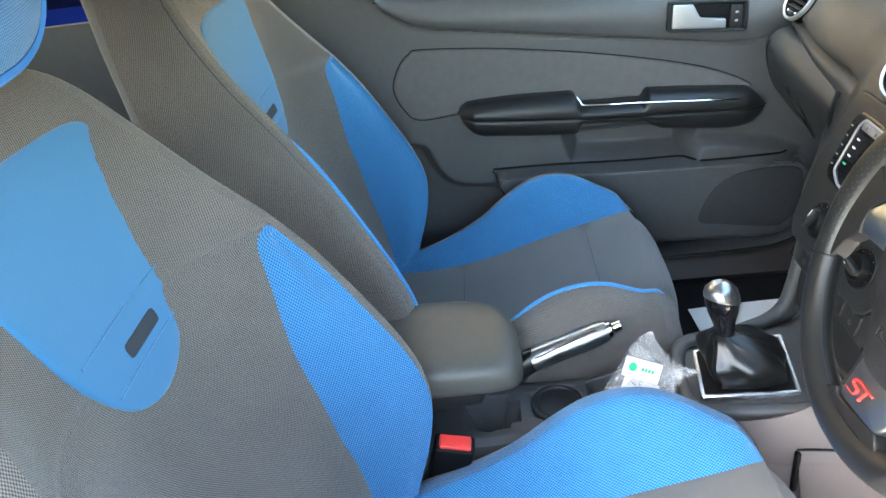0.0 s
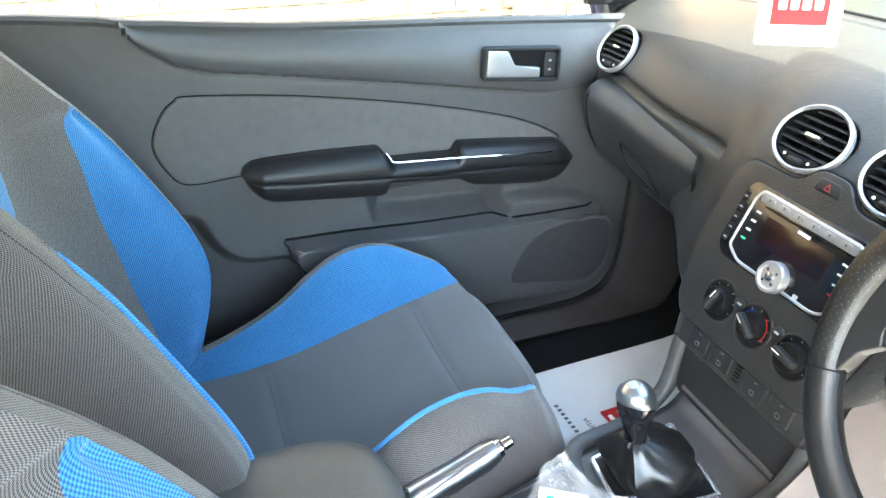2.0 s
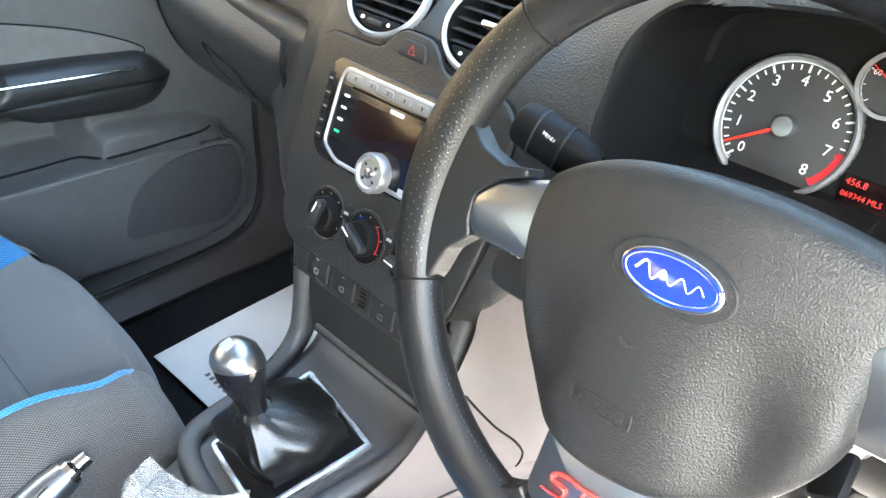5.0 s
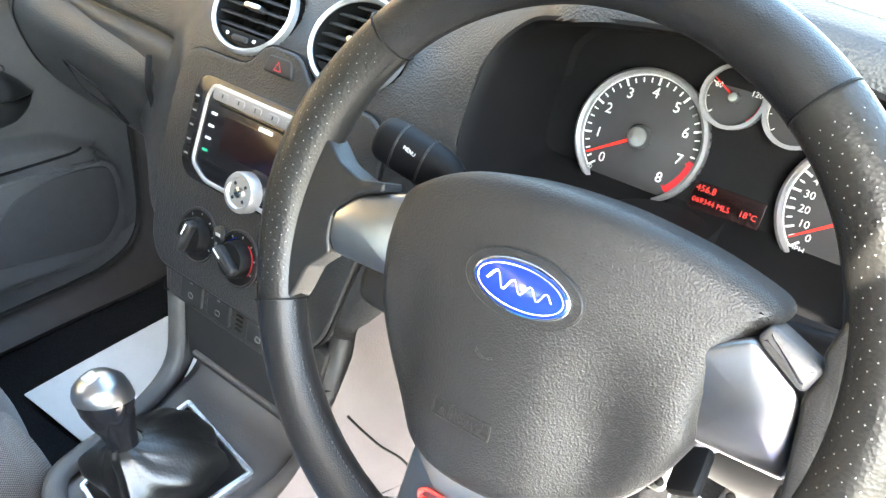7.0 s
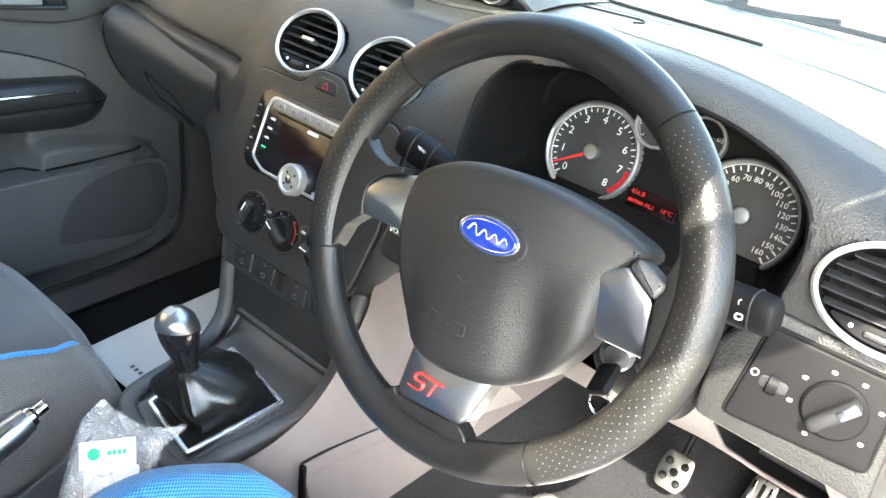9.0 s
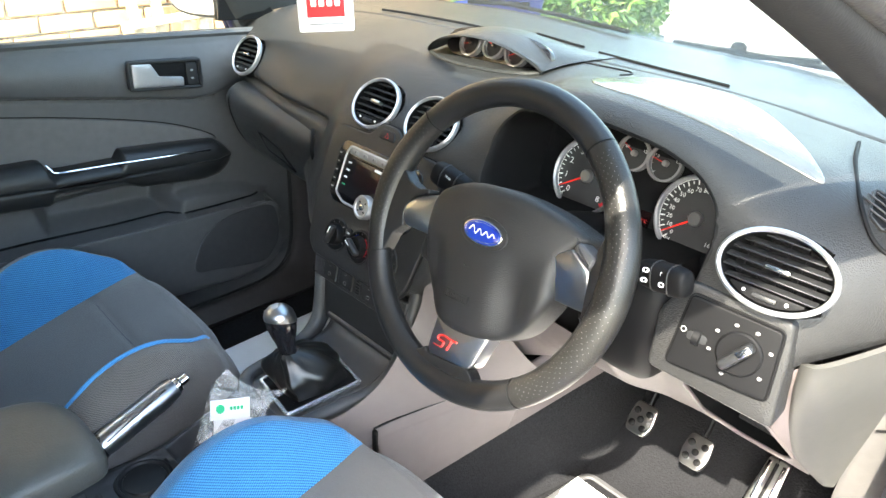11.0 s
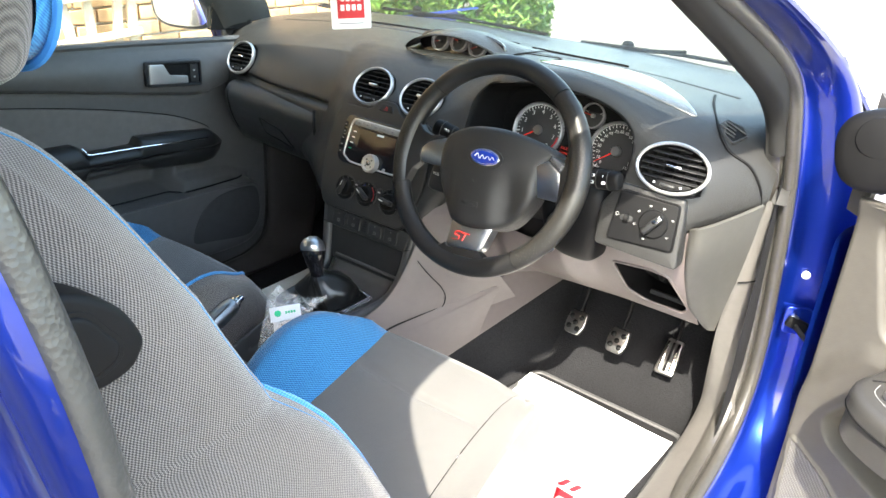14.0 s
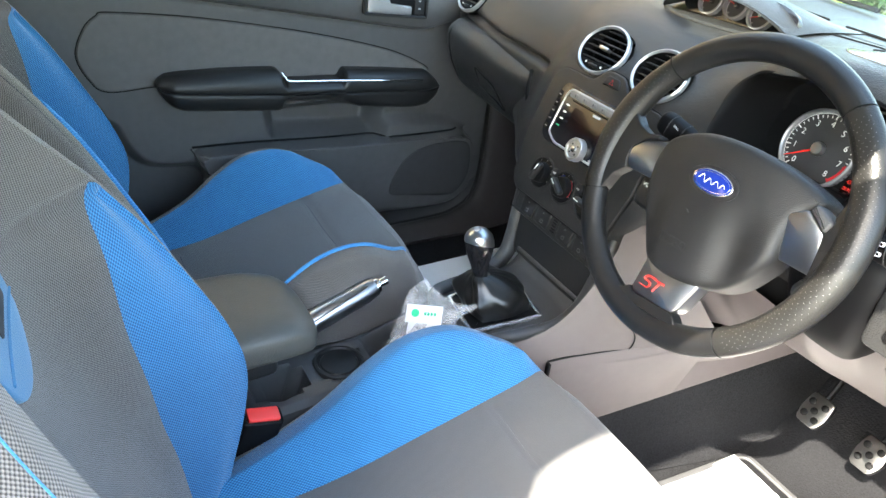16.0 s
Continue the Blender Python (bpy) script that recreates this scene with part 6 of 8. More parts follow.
for z, x0, x1, yf in ((0.905, 0.392, 0.508, 0.585), (0.880, 0.392, 0.520, 0.566), (0.840, 0.396, 0.522, 0.562), (0.800, 0.402, 0.518, 0.567), (0.765, 0.410, 0.511, 0.580), (0.742, 0.420, 0.502, 0.598), (0.730, 0.432, 0.490, 0.618), (0.728, 0.440, 0.480, 0.650)):
    xm, hw = (x0 + x1) / 2, (x1 - x0) / 2
    cover.append([(xm - hw, yf + 0.075, z), (xm - hw, yf + 0.028, z), (xm - hw * 0.86, yf + 0.007, z), (xm - hw * 0.45, yf, z), (xm + hw * 0.45, yf, z), (xm + hw * 0.86, yf + 0.007, z), (xm + hw, yf + 0.028, z), (xm + hw, yf + 0.075, z)])
part("ignition_cover", loft(cover, 30, 36), M_BLACK, col, "black ignition cover")
part("ignition_barrel", lathe([(0.016, 0), (0.016, 0.012), (0.012, 0.016), (0.0003, 0.016)], frame_of((0.440, 0.566, 0.815), (1, 0, 0), (0.25, -0.95, 0.1)), 20), M_STEEL, col)
part("key_head", rbox((0.022, 0.010, 0.034), frame_of((0.447, 0.528, 0.806), (0.8, 0, 0.6), (0.1, -0.8, -0.3)), 0.004, 2), M_BLACK, col, "black key head")
part("key_ring", tube([Vector((0.452 + 0.011 * math.cos(a), 0.523, 0.784 + 0.013 * math.sin(a))) for a in np.linspace(0, 2 * math.pi, 20, endpoint=False)], 0.0011, 6, closed=True), M_CHROME, col, "steel key ring")


def stalk(base, tip, label, marks):
    a, b = Vector(base), Vector(tip)
    s = thing("column_stalk", label, "control stalk", base, "column stalks")
    n = (b - a).normalized()
    at = frame_of(b, n.cross(Vector((0, 0, 1))), n)
    part("arm", tube([a, a.lerp(b, 0.5), b - n * 0.05], [0.008, 0.007, 0.010], 12, flat=0.8), M_BLACK, s)
    body = [(0.62, -0.066), (0.86, -0.058), (0.97, -0.046), (1.0, -0.030), (0.98, -0.012), (0.86, -0.003), (0.55, 0.0), (0.02, 0.001)]
    part("head", sheet([[at @ Vector((0.0135 * k * math.copysign(abs(math.cos(q)) ** 0.75, math.cos(q)), 0.0165 * k * math.copysign(abs(math.sin(q)) ** 0.75, math.sin(q)), w)) for q in np.linspace(0, 2 * math.pi, 28, endpoint=False)] for k, w in catmull(body, 26)], closed_u=True), M_BLACK, s)
    for w in (-0.040, -0.018):
        part("end_ring", tube([at @ Vector((0.0138 * math.copysign(abs(math.cos(q)) ** 0.75, math.cos(q)), 0.0168 * math.copysign(abs(math.sin(q)) ** 0.75, math.sin(q)), w)) for q in np.linspace(0, 2 * math.pi, 28, endpoint=False)], 0.0008, 5, closed=True), M_DARK, s)
    f = frame_of(b - n * 0.028, n if n.x > 0 else -n, Vector((0, -0.95, 0.3)))
    for i, mk in enumerate(marks):
        mm = f @ pose(-0.020 + 0.021 * (i % 2), 0.005 - 0.011 * (i // 2), 0.0140)
        part("mark", words(mk, 0.0040, f @ pose(-0.016 + 0.022 * (i % 2), 0.006 - 0.012 * (i // 2), 0.0150), 0.0001) if mk.isalpha() else ring(ellipse(0.0032, 0.0026, 16, power=3.0), mm, 0.0009, 0.0004, 0.0001), M_WHITE, s)
    return s


stalk((0.30, 0.56, 0.900), (0.178, 0.535, 0.939), "black indicator stalk with small white marks", ("SET", "MENU", "RESET"))
stalk((0.40, 0.57, 0.895), (0.556, 0.545, 0.925), "black wiper stalk with small white marks", ("-", "-", "-", "-"))

# ---------- light switch panel ----------
lsm = frame_of((0.598, 0.571, 0.858), (0.97, 0.02, 0), (0.12, -0.97, 0.20))
ls = thing("light_switch", "black headlight switch panel with a rotary knob", "switch panel", lsm.translation)
lso = rounded([(-0.056, -0.040), (0.054, -0.037), (0.050, 0.040), (-0.048, 0.044)], 0.006, 4)
part("plate", pad(lso, lsm, 0.006, 0.002, low=-0.02), M_BLACK, ls)
so = rounded([(-0.078, -0.057), (0.068, -0.066), (0.064, -0.030), (0.062, 0.012), (0.056, 0.052), (-0.055, 0.056), (-0.082, 0.010)], 0.008, 4)
part("moulding", pad(so, lambda u, v, w: lsm @ Vector((u, v, w - 0.004 - 0.9 * max(0.0, abs(u) - 0.052) ** 1.4)), 0.004, 0.004, rings=4, low=-0.045), M_DASH, ls, "grained dash moulding round the switch")
part("surround", ring(inset(lso, -0.0022), lsm, 0.0024, 0.0030, 0.0006), M_BLACK, ls)
part("knob_base", lathe([(0.024, 0.004), (0.024, 0.009), (0.022, 0.011), (0.0003, 0.011)], lsm @ pose(0.016, 0.002, 0), 32), M_BLACK, ls)
part("knob_grip", rbox((0.012, 0.042, 0.016), lsm @ pose(0.016, 0.002, 0.017, 0, 0, -38), 0.005, 3), M_DARK, ls)
part("knob_pointer", rbox((0.008, 0.016, 0.002), lsm @ pose(0.016, 0.002, 0.0255, 0, 0, -38) @ pose(0, 0.012, 0), 0.002, 2), M_SILVER, ls, "silver pointer")
part("dimmer_wheel", lathe([(0.009, -0.004), (0.009, 0.004)], lsm @ pose(-0.030, 0.0, 0.004, 0, 90, 0), 20), M_BLACK, ls, "ribbed dimmer wheel")
part("dimmer_slot", pad(box2(0.022, 0.010, -0.030, 0, 0.004), lsm, 0.0064, 0.0003), M_DARK, ls)
for a in (150, 110, 70, 25, -35, -110, 195):
    part("mark", ring(box2(0.0042, 0.0030, 0, 0, 0.0012, 3), lsm @ pose(0, 0, 0.0062) @ pose(0.016 + 0.032 * math.cos(radians(a)), 0.002 + 0.030 * math.sin(radians(a)), 0), 0.0008, 0.0003, 0.0001), M_STITCH, ls)
part("mark", ring(ellipse(0.0032, 0.0032, 18), lsm @ pose(-0.046, 0.004, 0.0062), 0.0007, 0.0003, 0.0001), M_STITCH, ls)

# ---------- pale lower dash on the driver's side ----------
low = thing("lower_dash_panel", "pale grey lower dash panel with an open tray", "lower dash panel", (0.45, 0.75, 0.60))
TRAY = rounded([(0.520, 0.732), (0.596, 0.745), (0.632, 0.742), (0.656, 0.650), (0.645, 0.632), (0.566, 0.628), (0.534, 0.648)], 0.010, 4)
xx = np.linspace(0.145, 0.668, 250)
ss = np.linspace(0, 1, 130)
rows_ = []
for x in xx:
    yt = np.interp(x, [0.145, 0.20, 0.27, 0.45, 0.52, 0.62, 0.66, 0.70], [0.555, 0.585, 0.62, 0.62, 0.605, 0.602, 0.618, 0.66])
    zt = np.interp(x, [0.145, 0.20, 0.25, 0.28, 0.43, 0.47, 0.52, 0.640, 0.652, 0.664, 0.70], [0.735, 0.79, 0.805, 0.745, 0.735, 0.815, 0.815, 0.812, 0.835, 0.85, 0.866])
    yb = np.interp(x, [0.145, 0.2, 0.3, 0.5, 0.66, 0.70], [0.60, 0.70, 0.775, 0.795, 0.775, 0.757])
    zb = np.interp(x, [0.145, 0.2, 0.3, 0.5, 0.66, 0.70], [0.565, 0.575, 0.588, 0.588, 0.598, 0.612])
    bow = 0.022
    rows_.append([(x, yt + (yb - yt) * s - bow * math.sin(math.pi * s) * 0.8, zt + (zb - zt) * s - 0.006 * math.sin(math.pi * s)) for s in ss])
rows_ = np.array(rows_)
ker = np.hanning(19)[1:-1] / np.hanning(19).sum()
for a_ in (1, 2):
    padded = np.pad(rows_[..., a_], ((8, 8), (0, 0)), mode="edge")
    rows_[..., a_] = sum(k_ * padded[i_:i_ + len(xx)] for i_, k_ in enumerate(ker))
panel_bm = sheet(rows_)
cen_ = np.array([f.calc_center_median() for f in panel_bm.faces])
cut = [f for f, d_ in zip(panel_bm.faces, poly_sd(cen_[:, 0], cen_[:, 2], TRAY)) if d_ < 0]
bmesh.ops.delete(panel_bm, geom=cut, context="FACES")
part("panel", panel_bm, M_TRIM, low)
flat_ = rows_.reshape(-1, 3)
mouth = np.array([[u, flat_[np.argmin((flat_[:, 0] - u) ** 2 + (flat_[:, 2] - v) ** 2), 1], v] for u, v in TRAY])
part("tray_rim", tube([Vector(q) for q in mouth], 0.0028, 8, closed=True), M_TRIM, low)
tc_ = mouth.mean(0)
part("tray_bin", sheet([mouth + [0, dy_, 0] if k_ == 1 else (mouth - tc_) * [k_, 1, k_] + tc_ + [0, dy_, 0] for dy_, k_ in ((0, 1), (0.03, 0.97), (0.085, 0.92), (0.09, 0.6), (0.09, 0.02))], closed_u=True), M_BLACK, low, "dark tray lining")
part("tray_ledge", tube(catmull([tuple(mouth[np.argmin(((mouth - np.array([u_, 0.66, v_]))[:, [0, 2]] ** 2).sum(1))] + np.array([0, 0.030, 0.006])) for u_, v_ in ((0.566, 0.628), (0.606, 0.630), (0.645, 0.632))], 12), 0.006, 8), M_DARK, low, "raised lip inside the tray")
part("lower_return", sheet([rows_[:, -1], rows_[:, -1] + [0, 0.05, 0.012]]), M_TRIM, low)
flap_rows = [[(0.655, 0.628, 0.846), (0.664, 0.612, 0.853), (0.684, 0.613, 0.859), (0.715, 0.662, 0.872), (0.745, 0.716, 0.888)], [(0.652, 0.640, 0.800), (0.664, 0.625, 0.800), (0.686, 0.634, 0.802), (0.713, 0.684, 0.812), (0.738, 0.730, 0.825)], [(0.650, 0.668, 0.735), (0.664, 0.664, 0.730), (0.684, 0.682, 0.728), (0.706, 0.722, 0.730), (0.724, 0.752, 0.738)], [(0.655, 0.718, 0.660), (0.668, 0.718, 0.655), (0.684, 0.732, 0.652), (0.698, 0.756, 0.652), (0.708, 0.770, 0.654)], [(0.676, 0.768, 0.604), (0.683, 0.768, 0.600), (0.689, 0.771, 0.597), (0.694, 0.776, 0.596), (0.698, 0.780, 0.596)]]
part("end_panel", thick(loft(flap_rows, 24, 30), 0.006), M_FLAP, low, "grey end flap")
# end cap strip between dash end and door seal
part("dash_end", thick(loft([[(0.742, 0.84, 0.995), (0.750, 0.80, 0.96), (0.748, 0.765, 0.915), (0.746, 0.742, 0.885)], [(0.768, 0.80, 0.99), (0.770, 0.775, 0.95), (0.770, 0.76, 0.915), (0.770, 0.752, 0.885)]], 16, 6), 0.003), M_PILLAR, low)

# ---------- pedals ----------
def pedal(x, y, z, w, h, tilt, arm_to, label, holes):
    p = thing("pedal", label, "pedal", (x, y, z), "pedals")
    at = frame_of((x, y, z), (1, 0, 0), (0, -math.cos(radians(tilt)), math.sin(radians(tilt))))
    shape = rounded([(-w * 0.40, -h / 2), (w * 0.34, -h / 2), (w * 0.5, -h * 0.1), (w * 0.42, h / 2), (-w * 0.42, h / 2), (-w * 0.5, -h * 0.05)], 0.008, 4)
    if holes:
        part("plate", pad(shape, at, 0.007, 0.003, rings=2, low=-0.003, crown=0.002), M_STEEL, p, "brushed steel pad")
        for hx, hy in ((-0.25, 0.2), (0.22, 0.22), (0.0, -0.02), (-0.24, -0.22), (0.2, -0.26)):
            part("stud", lathe([(0.0062, 0.004), (0.0062, 0.0105), (0.004, 0.012), (0.0003, 0.012)], at @ pose(hx * w, hy * h, 0), 14), M_BLACK, p, "rubber stud")
    else:
        part("plate", pad(rounded([(-w / 2, -h / 2), (w / 2, -h / 2), (w * 0.42, h / 2), (-w * 0.35, h / 2)], 0.006, 4), at, 0.006, 0.003, low=-0.003), M_STEEL, p, "brushed steel pad")
        for hx in (-0.26, 0.0, 0.26):
            part("rib", rbox((w * 0.12, h * 0.82, 0.004), at @ pose(hx * w, 0, 0.007), 0.0015, 2), M_BLACK if hx == 0 else M_CHROME, p)
    part("arm", tube(catmull([at @ Vector((0, h * 0.3, -0.004)), Vector((x, y + 0.05, z + 0.08)), Vector(arm_to)], 14), 0.008, 8, flat=0.6), M_BLACK, p)


pedal(0.355, 0.905, 0.420, 0.051, 0.059, 38, (0.355, 0.99, 0.66), "steel clutch pedal with rubber studs", True)
pedal(0.459, 0.920, 0.405, 0.052, 0.060, 38, (0.459, 1.00, 0.66), "steel brake pedal with rubber studs", True)
pedal(0.572, 0.965, 0.388, 0.048, 0.088, 40, (0.572, 1.03, 0.62), "long steel accelerator pedal", False)

# ---------- centre console ----------
con = thing("centre_console", "grey plastic centre console with gear lever opening", "centre console", (0, 0.35, 0.29))
# storage door and switch row under the fascia
pl = lambda u, v, w: Vector((u, 0.545 + (v - 0.63) * 0.10 - w, v))
part("storage_door", pad(rounded([(-0.098, 0.572), (0.106, 0.572), (0.118, 0.652), (-0.110, 0.652)], 0.006, 4), pl, 0.004, 0.003, low=-0.02), M_DARK, con, "dark ashtray door")
part("door_ridge", tube([pl(-0.085, 0.585, 0.005), pl(0.095, 0.585, 0.005)], 0.0035, 8), M_CONS, con)
pr = lambda u, v, w: Vector((u, 0.540 + (v - 0.69) * 0.22 - w, v - 0.012))
part("switch_panel", pad(rounded([(-0.112, 0.668), (0.118, 0.668), (0.122, 0.712), (-0.116, 0.712)], 0.004, 4), pr, 0.006, 0.003, low=-0.03), M_DASH, con)
for i, x in enumerate((-0.072, -0.028, 0.034, 0.078)):
    b = part("switch", pad(box2(0.036, 0.028, x, 0.690, 0.003), pr, 0.009, 0.002), M_DARK, con)
    part("mark", ring(box2(0.0075, 0.0062, x, 0.685, 0.002), lambda u, v, w: pr(u, v, w + 0.0090), 0.0009, 0.0002, 0.0001), M_DIM, b)
    part("mark", pad(box2(0.004, 0.0012, x, 0.699, 0.0003), pr, 0.0093, 0.0001), M_DIM, b)
for i in range(5):
    part("grille_slot", pad(box2(0.010, 0.0022, 0.003, 0.680 + i * 0.005, 0.0006), pr, 0.0075, 0.0002), M_BLACK, con)
# raised rim: down one side of the fascia, round the gear gate and up the other side
path = catmull([(-0.123, 0.556, 0.730), (-0.121, 0.545, 0.690), (-0.117, 0.537, 0.645), (-0.115, 0.531, 0.605), (-0.113, 0.522, 0.570), (-0.107, 0.500, 0.551), (-0.096, 0.465, 0.546), (-0.088, 0.430, 0.544), (-0.085, 0.392, 0.542), (-0.078, 0.363, 0.541), (-0.058, 0.346, 0.540), (-0.025, 0.338, 0.539), (0.025, 0.333, 0.539), (0.060, 0.334, 0.539), (0.080, 0.347, 0.540), (0.087, 0.390, 0.543), (0.096, 0.440, 0.547), (0.107, 0.484, 0.556), (0.115, 0.512, 0.582), (0.120, 0.528, 0.620), (0.124, 0.543, 0.680), (0.127, 0.556, 0.735)], 150)
along = np.gradient(path, axis=0)
rim_rows = []
for p_, t_ in zip(path, along):
    t_ = Vector(t_).normalized()
    out_ = Vector((p_[0] * 1.6, min(0.0, p_[1] - 0.43) if p_[1] < 0.42 else 0.0, 0.0))
    out_ = (out_ - t_ * out_.dot(t_)).normalized()
    n_ = t_.cross(out_)
    if n_.dot(Vector((0, -0.6, 1))) < 0:
        n_ = -n_
    rim_rows.append([Vector(p_) + out_ * a_ + n_ * b_ for a_, b_ in catmull([(-0.013, -0.006), (-0.012, -0.001), (-0.009, 0.0025), (-0.002, 0.0045), (0.005, 0.0035), (0.009, -0.001), (0.0105, -0.012), (0.011, -0.045)], 18)])
part("gear_surround", sheet(rim_rows), M_CONS, con, "grey moulded rim round the gear gate")
for x_ in (-1, 1):
    part("rim_joint", tube([(x_ * 0.108, 0.5335, 0.658), (x_ * 0.119, 0.5290, 0.660), (x_ * 0.129, 0.537, 0.662)], 0.0011, 5), M_BLACK, con)
# body with top plate
sec = []
for y, zt, w in ((-0.30, 0.50, 0.075), (0.0, 0.495, 0.078), (0.18, 0.50, 0.066), (0.24, 0.512, 0.064), (0.33, 0.530, 0.074), (0.37, 0.533, 0.082), (0.42, 0.537, 0.086), (0.50, 0.543, 0.104), (0.545, 0.552, 0.114), (0.575, 0.60, 0.118), (0.60, 0.66, 0.120)):
    sec.append([(-w - 0.03, y, 0.28), (-w - 0.012, y, 0.42), (-w, y, zt - 0.03), (-w + 0.008, y, zt - 0.006), (-w + 0.02, y, zt), (0, y, zt), (w - 0.02, y, zt), (w - 0.008, y, zt - 0.006), (w, y, zt - 0.03), (w + 0.012, y, 0.42), (w + 0.03, y, 0.28)])
g = np.array(sec)
dense = np.array([catmull(g[:, j], 120) for j in range(g.shape[1])]).swapaxes(0, 1)
grid = np.array([np.column_stack([np.interp(np.linspace(0, 10, 161), np.arange(11), r[:, c]) for c in range(3)]) for r in dense])
gx, gy, gz = grid[..., 0], grid[..., 1], grid[..., 2]
tops = gz > 0.44
for cx, cy, rr, dp in ((0.004, 0.045, 0.040, 0.07), (-0.004, 0.150, 0.043, 0.012), (-0.005, 0.235, 0.034, 0.02)):
    q = np.hypot(gx - cx, gy - cy)
    gz -= tops * dp * sstep(rr, rr - 0.008, q)
cubby = rounded([(-0.045, 0.20), (0.055, 0.20), (0.060, 0.318), (-0.052, 0.322)], 0.012, 3)
gz -= tops * 0.03 * sstep(0.002, -0.010, poly_sd(gx, gy, cubby))
part("body", sheet(grid), M_CONS, con)
lidm = pose(-0.006, 0.150, 0.4905)
part("cup_lid", lathe([(0.0425, -0.004), (0.0425, 0.004), (0.040, 0.007), (0.036, 0.007), (0.034, 0.004), (0.031, 0.0035), (0.029, 0.006), (0.0003, 0.008)], lidm, 40), M_DARK, con, "round black cup holder lid")
gate = rounded([(-0.047, 0.366), (0.058, 0.352), (0.072, 0.487), (-0.060, 0.505)], 0.006, 4)
gp = lambda u, v, w: Vector((u, v, 0.5425 + (v - 0.42) * 0.06 + w))
part("gate_frame", ring(gate, gp, 0.0062, 0.0052, 0.0015), M_FRAME, con, "bright gear gate frame")
part("gate_floor", pad(inset(gate, 0.005), gp, 0.0015, 0.0005), M_BLACK, con)
# pale tunnel side on the driver's side, two mouldings with a seam
tun = thing("tunnel_side_panel", "pale grey side panel of the centre tunnel", "trim panel", (0.15, 0.5, 0.28))
up = [[(0.108, 0.300, 0.535), (0.112, 0.300, 0.50), (0.116, 0.300, 0.47)], [(0.112, 0.36, 0.545), (0.119, 0.36, 0.51), (0.121, 0.36, 0.472)], [(0.121, 0.43, 0.555), (0.128, 0.43, 0.515), (0.128, 0.43, 0.474)], [(0.130, 0.48, 0.585), (0.137, 0.485, 0.53), (0.136, 0.49, 0.476)], [(0.138, 0.518, 0.64), (0.152, 0.525, 0.56), (0.152, 0.545, 0.482)], [(0.144, 0.545, 0.70), (0.176, 0.56, 0.60), (0.182, 0.61, 0.492)], [(0.150, 0.555, 0.745), (0.215, 0.60, 0.63), (0.225, 0.68, 0.503)], [(0.19, 0.585, 0.775), (0.255, 0.65, 0.64), (0.262, 0.76, 0.515)]]
part("upper_moulding", loft(up, 24, 60), M_TRIM, tun)
tx = lambda y, z: 0.134 + (y - 0.48) * 0.25 + (0.48 - z) * 0.15
edge_z = lambda y: 0.371 + (y - 0.56) * 0.235
lo = [[(tx(y, z) - 0.004 * (k == 0), y, z) for k, z in enumerate((zt, zt - 0.004, zt - 0.3 * (zt - edge_z(y)), zt - 0.7 * (zt - edge_z(y)), edge_z(y)))] for y, zt in ((0.40, 0.468), (0.48, 0.474), (0.56, 0.484), (0.65, 0.500), (0.75, 0.520), (0.85, 0.55), (0.95, 0.58), (1.10, 0.62), (1.22, 0.66))]
part("lower_moulding", thick(loft(lo, 20, 50), 0.003), M_TRIM, tun)
cp = [[(tx(y, edge_z(y)) - 0.004, y, edge_z(y) + 0.01), (tx(y, edge_z(y)) + 0.004, y, edge_z(y) - 0.03), (tx(y, edge_z(y)) + 0.03, y, 0.30), (tx(y, edge_z(y)) + 0.06, y, 0.279)] for y in (0.30, 0.45, 0.6, 0.75, 0.9, 1.05, 1.2)]
part("tunnel_carpet", loft(cp, 12, 20), M_CARPET, tun, "black tunnel carpet")
gap_ = np.array(catmull([(0.1315, 0.462, 0.503), (0.140, 0.500, 0.507), (0.150, 0.531, 0.511), (0.178, 0.592, 0.526), (0.207, 0.631, 0.544), (0.232, 0.662, 0.556), (0.252, 0.690, 0.566)], 40))
lip_ = np.array(catmull([(0.1315, 0.467, 0.482), (0.140, 0.505, 0.486), (0.149, 0.535, 0.489), (0.174, 0.592, 0.502), (0.205, 0.638, 0.524), (0.232, 0.668, 0.544), (0.253, 0.695, 0.561)], 40))
step_ = []
for i, (a_, b_) in enumerate(zip(gap_, lip_)):
    o_ = np.array([0.93, -0.33, 0.12]) * (0.0015 + 0.0095 * (1 - i / 39) ** 0.7)
    yb_ = b_[1] + 0.01
    foot_ = np.array([tx(yb_, edge_z(yb_)) + 0.0035, yb_, edge_z(yb_) + 0.004])
    c_ = b_ + o_
    step_.append([a_ + o_ * 0.1, a_ + o_ * 0.35 - [0, 0, 0.003], b_ + o_ * 0.85, c_ - [0, 0, 0.004], c_ + (foot_ - c_) * 0.5 + o_ * 0.1, foot_])
part("side_ledge", sheet([catmull(r, 26) for r in step_]), M_TRIM, tun, "stepped lower side panel")
part("seam", tube(gap_[:34], np.linspace(0.0032, 0.0008, 34), 6), M_BLACK, tun)
part("seam", tube(catmull([(0.151, 0.536, 0.645), (0.160, 0.544, 0.629), (0.175, 0.557, 0.606), (0.185, 0.575, 0.583), (0.188, 0.589, 0.557), (0.184, 0.593, 0.536), (0.180, 0.592, 0.526)], 24), 0.0013, 5), M_BLACK, tun)
part("screw_cap", lathe([(0.012, 0), (0.012, 0.0015), (0.0003, 0.002)], frame_of((0.2085, 0.775, 0.481), (0.25, 1, 0), (0.95, -0.24, 0.14)), 24), M_TRIM, tun)
